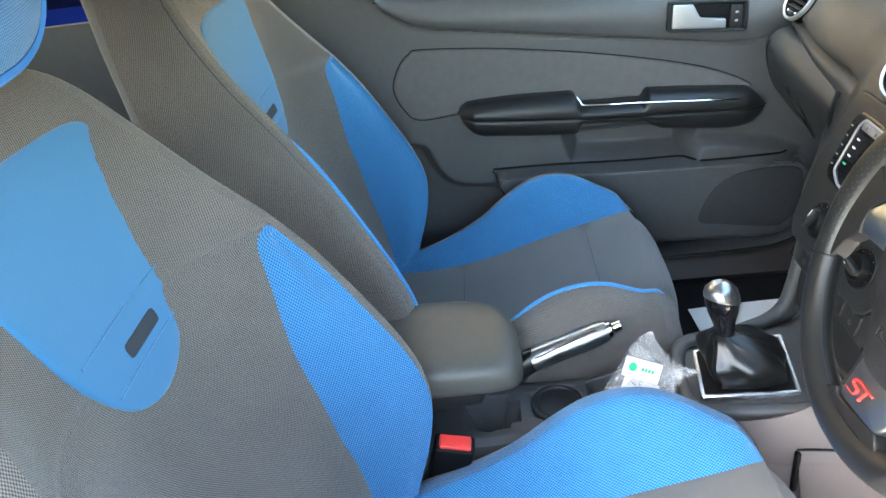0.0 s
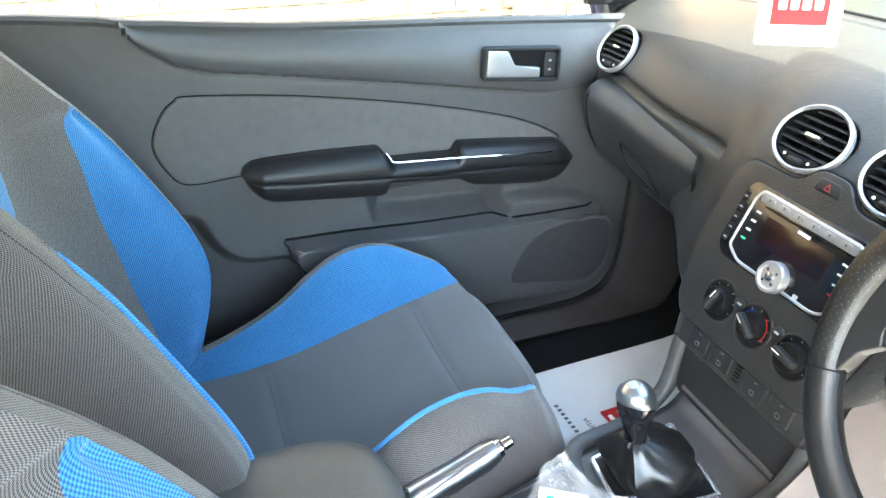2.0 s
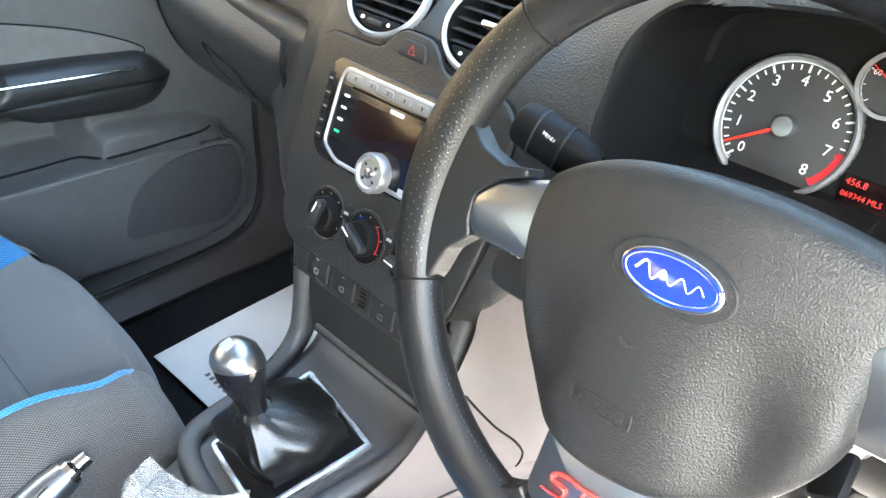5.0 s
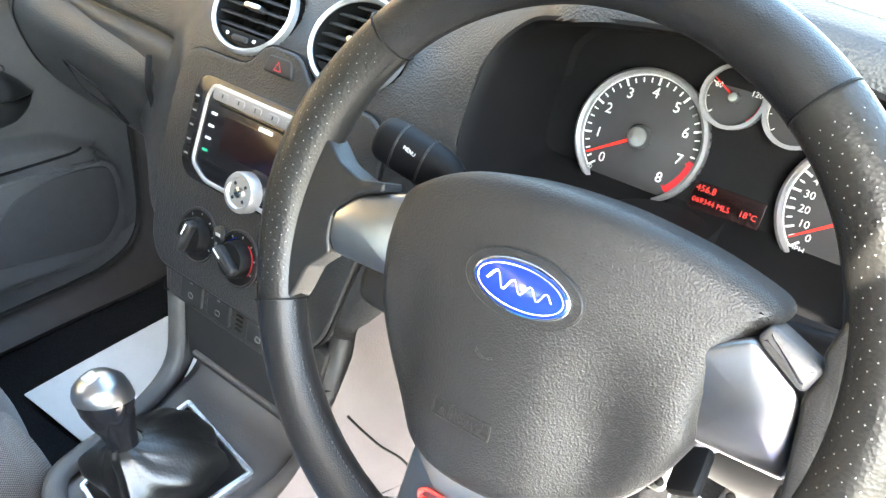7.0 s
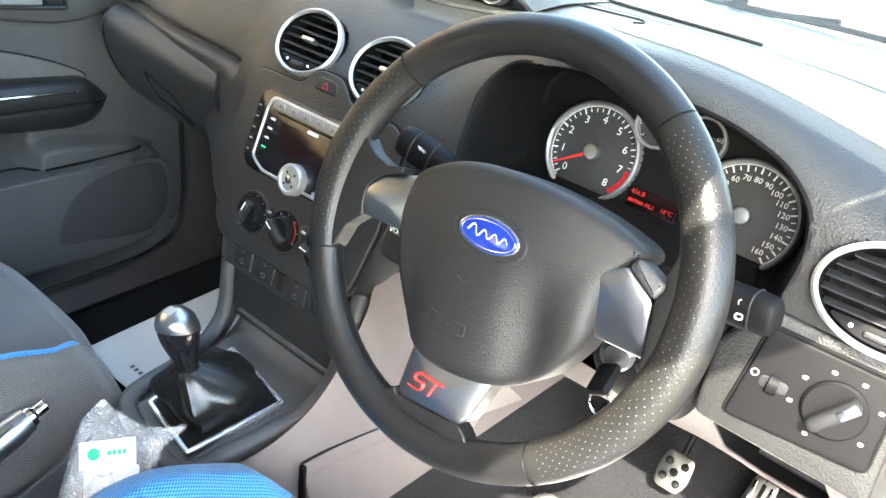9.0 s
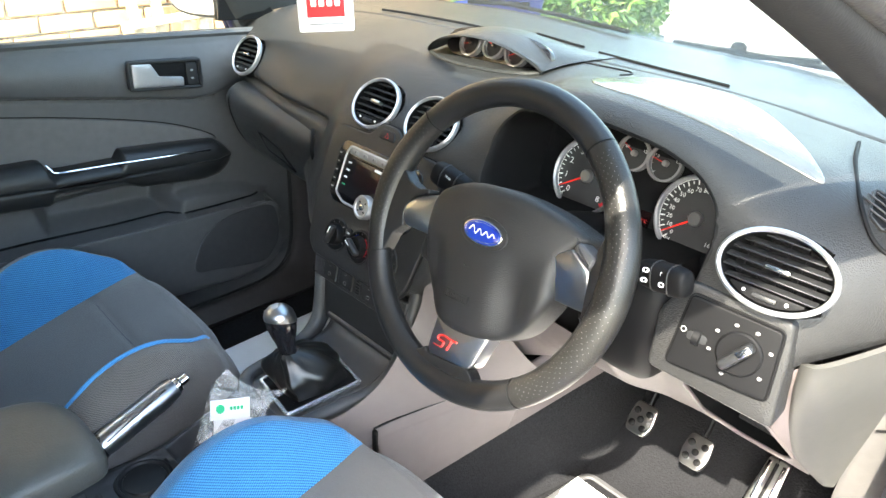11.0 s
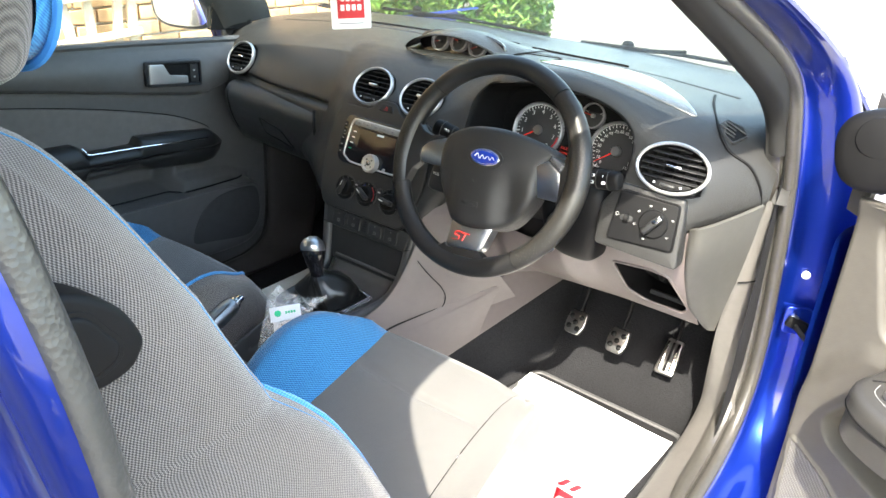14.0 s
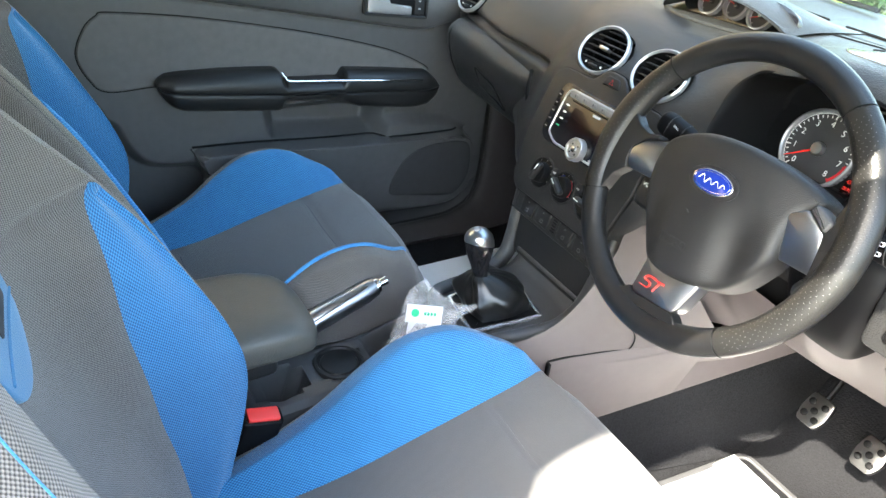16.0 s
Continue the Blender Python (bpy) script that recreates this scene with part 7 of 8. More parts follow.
part("corner_recess", rbox((0.010, 0.007, 0.075), pose(0.137, 0.462, 0.466), 0.002, 1), M_BLACK, tun)

# ---------- gear lever ----------
gear = thing("gear_lever", "silver-topped black gear lever with leather gaiter", "gear lever", (0.005, 0.43, 0.545))
gm = frame_of((-0.002, 0.398, 0.612), (1, 0, 0), (-0.06, -0.12, 1))
part("knob", lathe([(0.0130, -0.010), (0.0140, 0.006), (0.0165, 0.020), (0.0210, 0.036), (0.0236, 0.050), (0.0238, 0.060), (0.0225, 0.068)], gm, 36, cap=False), M_PIANO, gear, "black lower knob")
cap = []
for a in np.linspace(0, 2 * math.pi, 40, endpoint=False):
    low_ = 0.056 - 0.010 * math.sin(a) + 0.005 * math.cos(a)
    cap.append([gm @ Vector((r_ * math.cos(a), r_ * math.sin(a), low_ + (0.0855 - low_) * k_)) for k_, r_ in ((0, 0.0236), (0.02, 0.0246), (0.30, 0.0244), (0.62, 0.0218), (0.86, 0.0150), (0.97, 0.0070), (1.0, 0.0004))])
part("knob_top", sheet(list(map(list, zip(*cap))), closed_u=True), M_SPOKE, gear, "satin silver knob top")
part("shift_pattern", rbox((0.014, 0.012, 0.0006), gm @ pose(0, -0.004, 0.0853, 6, 0, 0), 0.0002, 1), M_STITCH, gear)
gs = []
for t in np.linspace(0, 1, 20):
    cx, cy, cz = 0.006 * (1 - t) - 0.002 * t, 0.430 * (1 - t**1.5) + 0.400 * t**1.5, 0.545 + 0.066 * t
    row = []
    for a in np.linspace(0, 2 * math.pi, 48, endpoint=False):
        sq_ = 1 / max(abs(math.cos(a)), abs(math.sin(a))) ** 0.85
        back = 0.5 + 0.5 * math.sin(a - 0.3)
        wide = max(0.0, 1 - t ** (1.5 + 1.7 * back)) ** 0.75
        rr = 0.0145 + 0.033 * sq_ * wide + 0.006 * math.sin(math.pi * min(1.0, t * 1.25)) ** 2
        fold = 1 + (0.075 * math.sin(3 * a + 0.8 + 2.5 * t) + 0.050 * math.sin(5 * a + 1.9 - 4 * t) + 0.030 * math.sin(9 * a + 6 * t)) * math.sin(math.pi * t) + 0.045 * math.sin(14 * a) * t**5
        row.append((cx + rr * fold * math.cos(a) * 0.95, cy + rr * fold * math.sin(a) * 1.12, cz + (0.010 * back * t * (1 - t) * 3 + 0.005 * math.sin(2 * a + 1) * math.sin(math.pi * t))))
    gs.append(row)
part("gaiter", loft(gs, 96, 36, closed=True), M_GAITER, gear, "creased black leather gaiter")
part("collar", lathe([(0.0170, -0.012), (0.0180, -0.008), (0.0165, -0.004)], gm, 28), M_GAITER, gear)

# ---------- handbrake ----------
hb = thing("handbrake", "bright metal handbrake lever with black sleeve", "handbrake", (-0.065, 0.1, 0.50))
a, b = Vector((-0.064, 0.118, 0.538)), Vector((-0.073, 0.240, 0.578))
part("grip", tube([a, a.lerp(b, 0.1), a.lerp(b, 0.85), b], [0.0185, 0.0195, 0.0185, 0.0150], 20), M_SPOKE, hb, "satin metal grip")
part("button", tube([b, b + (b - a).normalized() * 0.006, b + (b - a).normalized() * 0.010, b + (b - a).normalized() * 0.022], [0.0128, 0.0128, 0.008, 0.0078], 16), M_CHROME, hb, "release button")
part("sleeve", tube(catmull([a + Vector((0.001, 0.01, 0.003)), a, a + Vector((0.002, -0.04, -0.02)), a + Vector((0.004, -0.12, -0.045))], 12), [0.0145, 0.0165, 0.018, 0.02, 0.021, 0.022, 0.022, 0.022, 0.022, 0.022, 0.022, 0.022], 16, flat=0.8), M_GAITER, hb, "black sleeve")
part("grip_line", tube([a + Vector((0.0145, 0.005, 0.0135)), b + Vector((0.0125, -0.02, 0.0125))], 0.0015, 6), M_STEEL, hb)

# ---------- centre armrest ----------
arm = thing("centre_armrest", "padded olive-black centre armrest box", "armrest", (-0.028, -0.1, 0.49))
rows_ = []
for y, xl, xr, hh, dz in ((-0.27, -0.10, 0.045, 0.026, 0), (-0.255, -0.118, 0.062, 0.033, 0), (-0.20, -0.124, 0.068, 0.034, 0), (-0.05, -0.124, 0.068, 0.034, 0), (0.01, -0.122, 0.067, 0.034, 0), (0.045, -0.114, 0.065, 0.033, -0.001), (0.070, -0.100, 0.061, 0.031, -0.003), (0.086, -0.080, 0.054, 0.027, -0.007), (0.096, -0.056, 0.040, 0.020, -0.012), (0.101, -0.030, 0.020, 0.010, -0.018)):
    rows_.append([((xl + xr) / 2 + (xr - xl) / 2 * math.copysign(abs(math.cos(q)) ** 0.55, math.cos(q)), y, 0.607 + dz + hh * math.copysign(abs(math.sin(q)) ** 0.6, math.sin(q))) for q in np.linspace(0, 2 * math.pi, 24, endpoint=False)])
part("lid", loft(rows_, 60, 40, closed=True, cap=True), M_LID, arm, "padded vinyl lid")
part("box", loft([[(-0.028 + w * math.copysign(abs(math.cos(q)) ** 0.4, math.cos(q)), y, 0.562 + 0.022 * math.copysign(abs(math.sin(q)) ** 0.4, math.sin(q))) for q in np.linspace(0, 2 * math.pi, 20, endpoint=False)] for y, w in ((-0.26, 0.074), (-0.1, 0.074), (0.02, 0.070), (0.040, 0.055))], 40, 20, closed=True, cap=True), M_DARK, arm, "dark plastic box")
part("latch", rbox((0.03, 0.016, 0.012), pose(-0.02, 0.066, 0.574), 0.006, 2), M_BLACK, arm)

# seat belt buckles
bk = thing("seat_belt_buckle", "black seat belt buckle with red release button", "seat belt buckle", (0.098, -0.03, 0.40))
bkm = frame_of((0.100, -0.008, 0.528), (0, 1, -0.25), (0.25, 0.25, 1))
part("case", pad(box2(0.058, 0.030, 0, 0, 0.006), bkm, 0.006, 0.003, low=-0.09), M_BLACK, bk)
part("release_button", pad(box2(0.046, 0.022, 0, 0, 0.003), bkm, 0.011, 0.002), M_BUCKLE, bk, "red release button")

# crumpled clear bag with a label
bag = thing("plastic_bag", "crumpled clear plastic bag with a white label in the console tray", "plastic bag", (0.015, 0.26, 0.50))
M_BAG = clear("bag film", (0.98, 0.97, 0.96), rough=0.18, ior=1.4)
nt = M_BAG.node_tree
milk, mixs, tl = nt.nodes.new("ShaderNodeBsdfDiffuse"), nt.nodes.new("ShaderNodeMixShader"), nt.nodes.new("ShaderNodeTexNoise")
milk.inputs["Color"].default_value = (0.88, 0.87, 0.85, 1)
tl.inputs["Scale"].default_value = 14
rmp = nt.nodes.new("ShaderNodeMapRange")
rmp.inputs["From Min"].default_value, rmp.inputs["From Max"].default_value = 0.3, 0.7
rmp.inputs["To Min"].default_value, rmp.inputs["To Max"].default_value = 0.10, 0.30
nt.links.new(tl.outputs["Fac"], rmp.inputs["Value"])
nt.links.new(rmp.outputs[0], mixs.inputs[0])
was = nt.nodes["Material Output"].inputs["Surface"].links[0].from_socket
nt.links.new(was, mixs.inputs[1])
nt.links.new(milk.outputs[0], mixs.inputs[2])
nt.links.new(mixs.outputs[0], nt.nodes["Material Output"].inputs["Surface"])
BN = Vector((0.451, -0.551, 0.702))
BM = frame_of((0.025, 0.266, 0.582), (0.774, 0.633, 0.0), BN)
crinkle = lambda u, v, seed: noise.noise(Vector((u * 34 + seed, v * 26, seed))) * 0.0045 + noise.noise(Vector((u * 90, v * 60 + seed, 2.0))) * 0.0012
quad = lambda a, b: Vector((-0.030, -0.078)).lerp(Vector((0.062, -0.046)), a).lerp(Vector((-0.022, 0.030)).lerp(Vector((0.068, 0.016)), a), b)
for sgn, nm in ((1, "film"), (-1, "film_back")):
    rows_ = []
    for b in np.linspace(0, 1, 40):
        row = []
        for a in np.linspace(0, 1, 34):
            q = quad(a, b)
            puff = (max(0.0, math.sin(math.pi * a)) ** 0.6) * (max(0.0, math.sin(math.pi * min(1.0, 0.08 + b * 0.92))) ** 0.6)
            row.append(BM @ Vector((q.x, q.y, sgn * (0.0035 + 0.009 * puff) - 0.004 * (sgn < 0) + crinkle(q.x, q.y, 3.0 + sgn) * (0.4 + puff))))
        rows_.append(row)
    part(nm, sheet(rows_), M_BAG, bag, "clear crumpled film")
neck = lambda a, b: Vector((-0.022, 0.030)).lerp(Vector((0.068, 0.016)), a).lerp(Vector((0.000, 0.056)).lerp(Vector((0.092, 0.036)), a), b)
rows_ = [[BM @ Vector((neck(a, b).x, neck(a, b).y - 0.012 * math.sin(math.pi * a) * b, 0.004 + 0.010 * b + crinkle(a * 0.1, b * 0.05, 9.0) * 2.2)) for a in np.linspace(0, 1, 26)] for b in np.linspace(0, 1, 12)]
part("flap", sheet(rows_), M_BAG, bag, "loose top of the bag")
rows_ = [[BM @ Vector((0.058 + 0.036 * a, 0.012 + 0.024 * a - 0.010 * b * (1 - a) - 0.004 * b, 0.012 + 0.004 * a + crinkle(a * 0.06, b * 0.05, 5.0) * 1.5)) for a in np.linspace(0, 1, 10)] for b in np.linspace(-1, 1, 8)]
part("tip", sheet(rows_), M_BAG, bag, "folded film corner")
lbm = BM @ pose(0.018, 0.000, 0.0155, 0, 0, 12)
part("label", pad(box2(0.058, 0.029, 0.0, 0.0, 0.001), lbm, 0.0012, 0.0004), M_PAPER, bag, "white label")
part("slip", pad(box2(0.056, 0.040, 0.004, -0.032, 0.002), lbm @ pose(0, 0, -0.0035, 4, 0, -4), 0.0012, 0.0004), M_PAPER, bag, "folded white slip")
part("dot", lathe([(0.0064, 0), (0.0064, 0.0018), (0.0003, 0.0019)], lbm @ pose(-0.014, 0.001, 0), 20), M_GREEN, bag, "green dot")
for k_ in range(4):
    part("ink_bar", pad(box2(0.0038, 0.0050, 0.002 + k_ * 0.0052, 0.001, 0.0008), lbm, 0.0016, 0.0001), M_GREEN, bag)

# ---------- paper floor mats ----------
def paper_mat(cx, cy, w, l, yaw, label, zf, wave, deco):
    at = pose(cx, cy, zf, 0, 0, yaw)
    t = thing("paper_mat", label, "floor mat", (cx, cy, zf), "paper floor mats")
    ns = 26
    lift = lambda u, v: 0.010 + wave * (0.5 + 0.5 * math.sin(3.1 * u / w * 2 + 1.7 * v / l * 3)) + 0.03 * max(0, v / l - 0.32) ** 1.0 * 1.2
    part("sheet", thick(sheet([[at @ Vector((u, v, lift(u, v))) for u in np.linspace(-w / 2, w / 2, ns)] for v in np.linspace(-l / 2, l / 2, ns)]), 0.0012), M_PAPER, t)
    surf = lambda u, v, h: at @ Vector((u, v, lift(u, v) + 0.0004 + h))
    deco(t, surf)


def deco_p(t, f):
    part("red_panel", pad(box2(0.14, 0.075, 0.03, -0.085, 0.004), f, 0.0010, 0.0001, rings=4), M_RED, t, "red printed panel")
    for i in range(3):
        part("print_bar", pad(box2(0.030, 0.026, -0.015 + i * 0.042, -0.078, 0.002), f, 0.0016, 0.0001), M_WHITE, t)
    part("print_bar", pad(box2(0.11, 0.009, 0.03, -0.110, 0.002), f, 0.0016, 0.0001, rings=3), M_WHITE, t)
    part("print_words", words("visit us at", 0.020, pose(-0.318 + 0.012, 0.725 - 0.160, 0.2925, 0, 0, 3), 0.0001), M_DIM, t)
    for y, w_ in ((-0.192, 0.17),):
        for i in range(int(w_ / 0.012)):
            part("print_bar", pad(box2(0.006, 0.008, -w_ / 2 + i * 0.012, y, 0.001), f, 0.0010, 0.0001), M_DIM, t)


def deco_d(t, f):
    part("red_panel", pad(box2(0.150, 0.060, 0.040, -0.115, 0.003), f, 0.0010, 0.0001, rings=4), M_RED, t, "red printed panel")
    for i in range(5):
        part("print_bar", pad(rounded([(-0.026 + i * 0.028, -0.138), (-0.008 + i * 0.028, -0.138), (-0.002 + i * 0.028, -0.104), (-0.020 + i * 0.028, -0.104)], 0.002, 3), f, 0.0016, 0.0001), M_WHITE, t)
    for i in range(6):
        part("print_bar", pad(rounded([(-0.030 + i * 0.025, -0.076), (-0.018 + i * 0.025, -0.076), (-0.010 + i * 0.025, -0.052), (-0.022 + i * 0.025, -0.052)], 0.002, 3), f, 0.0012, 0.0001), M_RED, t, "red printed bar")


paper_mat(-0.318, 0.725, 0.37, 0.46, 3, "white paper mat with red print on the passenger floor", 0.278, 0.004, deco_p)
paper_mat(0.470, 0.605, 0.37, 0.40, -3, "white paper mat with red print on the driver's floor", 0.278, 0.003, deco_d)
solo("floor_mat", pad(rounded([(0.27, 0.33), (0.685, 0.33), (0.675, 0.835), (0.30, 0.845)], 0.03, 5), lambda u, v, w: Vector((u, v, 0.277 + w)), 0.009, 0.004), M_CARPET, "black carpet mat with pale bound edge", "floor mat")
solo("mat_binding", ring(rounded([(0.265, 0.33), (0.688, 0.33), (0.680, 0.842), (0.292, 0.850)], 0.03, 5), lambda u, v, w: Vector((u, v, 0.286 + w)), 0.012, 0.004, 0.002), M_DOOR, "grey bound edge of the carpet mat", "mat binding", kind="structure")

# ---------- front seats ----------
BACK = [  # z, y of the middle, half width of the middle cloth, its rise to the crest, crest across, crest y, outside half width
    (0.41, -0.150, 0.165, 0.20, 0.200, -0.115, 0.245),
    (0.48, -0.165, 0.176, 0.20, 0.208, -0.095, 0.262),
    (0.56, -0.185, 0.178, 0.20, 0.228, -0.068, 0.278),
    (0.63, -0.208, 0.172, 0.22, 0.238, -0.060, 0.286),
    (0.70, -0.230, 0.165, 0.30, 0.238, -0.080, 0.284),
    (0.78, -0.258, 0.160, 0.42, 0.230, -0.118, 0.276),
    (0.86, -0.283, 0.164, 0.62, 0.220, -0.160, 0.266),
    (0.902, -0.293, 0.169, 0.74, 0.214, -0.187, 0.260),
    (0.920, -0.2975, 0.182, 0.84, 0.2105, -0.199, 0.2565),
    (0.931, -0.300, 0.206, 1.00, 0.208, -0.207, 0.254),
    (0.95, -0.304, 0.199, 1.00, 0.203, -0.222, 0.250),
    (1.01, -0.316, 0.186, 1.00, 0.190, -0.268, 0.236),
    (1.07, -0.330, 0.168, 1.00, 0.172, -0.308, 0.218),
    (1.12, -0.344, 0.146, 1.00, 0.150, -0.338, 0.192),
    (1.15, -0.362, 0.115, 1.00, 0.120, -0.360, 0.155),
    (1.165, -0.390, 0.070, 1.00, 0.074, -0.392, 0.095),
]
CUSH = [  # y, z of the middle, half width of the middle cloth, crest across, crest z, outside half width
    (-0.20, 0.447, 0.165, 0.190, 0.449, 0.225),
    (-0.12, 0.445, 0.160, 0.200, 0.468, 0.248),
    (-0.04, 0.450, 0.156, 0.208, 0.492, 0.262),
    (0.04, 0.463, 0.152, 0.214, 0.530, 0.270),
    (0.10, 0.480, 0.148, 0.216, 0.577, 0.272),
    (0.15, 0.497, 0.145, 0.215, 0.610, 0.270),
    (0.20, 0.514, 0.142, 0.212, 0.624, 0.266),
    (0.25, 0.530, 0.141, 0.206, 0.619, 0.260),
    (0.305, 0.546, 0.142, 0.195, 0.592, 0.254),
    (0.335, 0.552, 0.146, 0.179, 0.578, 0.249),
    (0.348, 0.553, 0.149, 0.168, 0.564, 0.247),
    (0.357, 0.553, 0.150, 0.155, 0.5535, 0.246),
]


def build_seat(cx, dy, dz, label, side):
    s = thing("car_seat", label, "car seat", (cx, dy, 0.28), "front seats")
    V = lambda x, y, z: Vector((cx + x, y + dy, z + dz))

    def dense(tab, n):
        t = np.array(tab)
        return catmull(t, n)

    bk = dense(BACK, 60)
    if side > 0:
        bk[:, 2] = np.minimum(bk[:, 2] + 0.013 * np.exp(-(((bk[:, 0] - 0.905) / 0.045) ** 2)), bk[:, 4] - 0.0015)
    # worn waist of the driver's outer bolster below the shoulder
    dip = lambda z, g: float(np.interp(z, [0.55, 0.70, 0.78, 0.84, 0.885, 0.917, 0.947, 1.02, 1.09], [0, -0.014, -0.012, -0.015, -0.028, -0.041, -0.032, -0.007, 0])) if side * g > 0 and side > 0 else 0.0
    # middle of the back
    rows = []
    for z, yc, wi, rise, cr, yb, ow in bk:
        yi, yr = yc + (yb - yc) * rise, yc + (yb + dip(z, 1) - yc) * rise
        prof = catmull([(-wi, yi), (-wi * 0.72, yc + (yi - yc) * 0.32), (-wi * 0.4, yc), (0, yc - 0.004), (wi * 0.4, yc), (wi * 0.72, yc + (yr - yc) * 0.32), (wi, yr)], 21)
        rows.append([V(x, y, z) for x, y in prof])
    cloth("back_panel", rows, M_GREY, s, "grey cloth back centre")
    for g in (-1, 1):
        blue, outer, rearc, crest = [], [], [], []
        for z, yc, wi, rise, cr, yb, ow in bk:
            yb += dip(z, g)
            yi = yc + (yb - yc) * rise
            f = catmull([(wi, yi), (wi + (cr - wi) * 0.45, yi + (yb - yi) * 0.55), (cr - 0.006 * (cr > wi + 0.02), yb - 0.010 * (cr > wi + 0.02)), (cr, yb)], 14)
            row = [V(g * x, y, z) for x, y in f]
            isb = z <= 0.932 and cr - wi > 0.003
            if isb:
                blue.append(row)
            elif blue and len(blue[-1]) and (blue[-1][0] - blue[-1][-1]).length > 1e-6:
                blue.append([V(g * wi, yi, z)] * len(row))
            o = catmull([(cr, yb), (cr + (ow - cr) * 0.45, yb - 0.004), (ow - 0.004, yb - 0.03), (ow, yc - 0.04), (ow - 0.01, yc - 0.10), (ow * 0.7, yc - 0.125), (0.0, yc - 0.13)], 26)
            outer.append(([V(g * cr, yb, z)] if isb else [V(g * wi, yi, z)]) + [V(g * x, y, z) for x, y in o[:17]])
            rearc.append([V(g * x, y, z) for x, y in o[16:]])
            crest.append(V(g * cr, yb + 0.0015, z))
        cloth("bolster", blue, M_BLUE, s, "blue cloth side bolster")
        cloth("side_panel", outer, M_GREY, s, "woven grey cloth side")
        part("back_cover", sheet(rearc), M_MID, s, "charcoal cloth back cover")
        edge_ = [] if g < 0 else [p for p in crest if p.z - dz < 0.926 and p.z - dz > 0.45]
        if edge_:
            part("piping", tube(edge_, [0.0008 + 0.0028 * min(1.0, i_ / 7, (len(edge_) - 1 - i_) / 7) for i_ in range(len(edge_))], 7), M_BLUEK, s, "blue edge piping")
        st = [V(g * (cr + (ow - cr) * 0.50), yb + dip(z, g) - 0.006, z) for z, yc, wi, rise, cr, yb, ow in bk if 0.5 < z < 1.16]
        part("seam", tube(st, 0.0009, 5), M_DARKFAB if g * side < 0 else M_PATCH, s)
    # blue head panel with its two creases and a dark mark
    y_at = lambda z: np.interp(z, bk[:, 0], bk[:, 1])
    ox, oz = (-0.028, 0.0) if side > 0 else (0.0, -0.018)
    hp = catmull([(ox + x, z + oz) for x, z in ((0.0, 0.854), (0.045, 0.866), (0.074, 0.896), (0.096, 0.94), (0.113, 1.0), (0.125, 1.058), (0.118, 1.088), (0.070, 1.102), (-0.070, 1.102), (-0.118, 1.088), (-0.125, 1.058), (-0.113, 1.0), (-0.096, 0.94), (-0.074, 0.896), (-0.045, 0.866))], 70, True)
    face = lambda u, v, w: V(u, float(y_at(v)) - 0.004 + 0.004 * (u / 0.1) ** 2 + w, v)
    hp_ = part("head_panel", pad(hp, face, 0.006, 0.004, rings=9, low=-0.002), M_PATCH, s, "smooth blue upper panel")
    for zc in (0.897, 0.945):
        wv = np.interp(zc, [0.865, 0.905, 1.0], [0.045, 0.070, 0.098])
        part("crease", tube([face(ox + u, zc + oz, 0.0062) for u in np.linspace(-wv, wv, 12)], 0.0016, 5), M_PATCH, hp_)
    part("logo_mark", pad(box2(0.064, 0.015, ox - 0.010, 0.914 + oz, 0.005), face, 0.0072, 0.0005, rings=2), M_DARKFAB, hp_, "dark woven mark")
    # cushion
    cu = dense(CUSH, 50)
    rows = []
    for y, zc, wi, cr, zb, ow in cu:
        zi = zc + (zb - zc) * 0.06
        prof = catmull([(-wi, zi), (-wi * 0.7, zc + 0.003), (0, zc - 0.002), (wi * 0.7, zc + 0.003), (wi, zi)], 21)
        rows.append([V(x, y, z) for x, z in prof])
    mid = rows
    for y, z, w in ((0.372, 0.548, 0.153), (0.387, 0.534, 0.156), (0.395, 0.505, 0.159), (0.397, 0.46, 0.162), (0.391, 0.40, 0.165), (0.376, 0.34, 0.166)):
        mid.append([V(x, y - 0.016 * (x / w) ** 4, z - 0.006 * (x / w) ** 4 * (z > 0.5)) for x in np.linspace(-w, w, 21)])
    g = np.array([[tuple(p) for p in r] for r in mid])
    sm = np.array([catmull(g[:, j], 90) for j in range(g.shape[1])]).swapaxes(0, 1)
    for ys_ in (0.000 + dy, 0.262 + dy):
        k_ = np.exp(-(((sm[..., 1] - ys_) / 0.0075) ** 2)) * (sm[..., 2] > 0.4) * (1 - np.linspace(-1, 1, 21) ** 8)
        sm[..., 2] -= 0.007 * k_
    cloth("seat_panel", sm, M_SEATC, s, "charcoal cloth seat centre")
    for ys_ in (0.000 + dy, 0.262 + dy):
        row_ = sm[np.argmin(np.abs(sm[:40 if ys_ < 0.2 else 75, 10, 1] - ys_))]
        part("seam", tube(row_[3:-3] + np.array([0, 0, -0.0004]), 0.0010, 5), M_DARKFAB if side < 0 else M_MID, s)
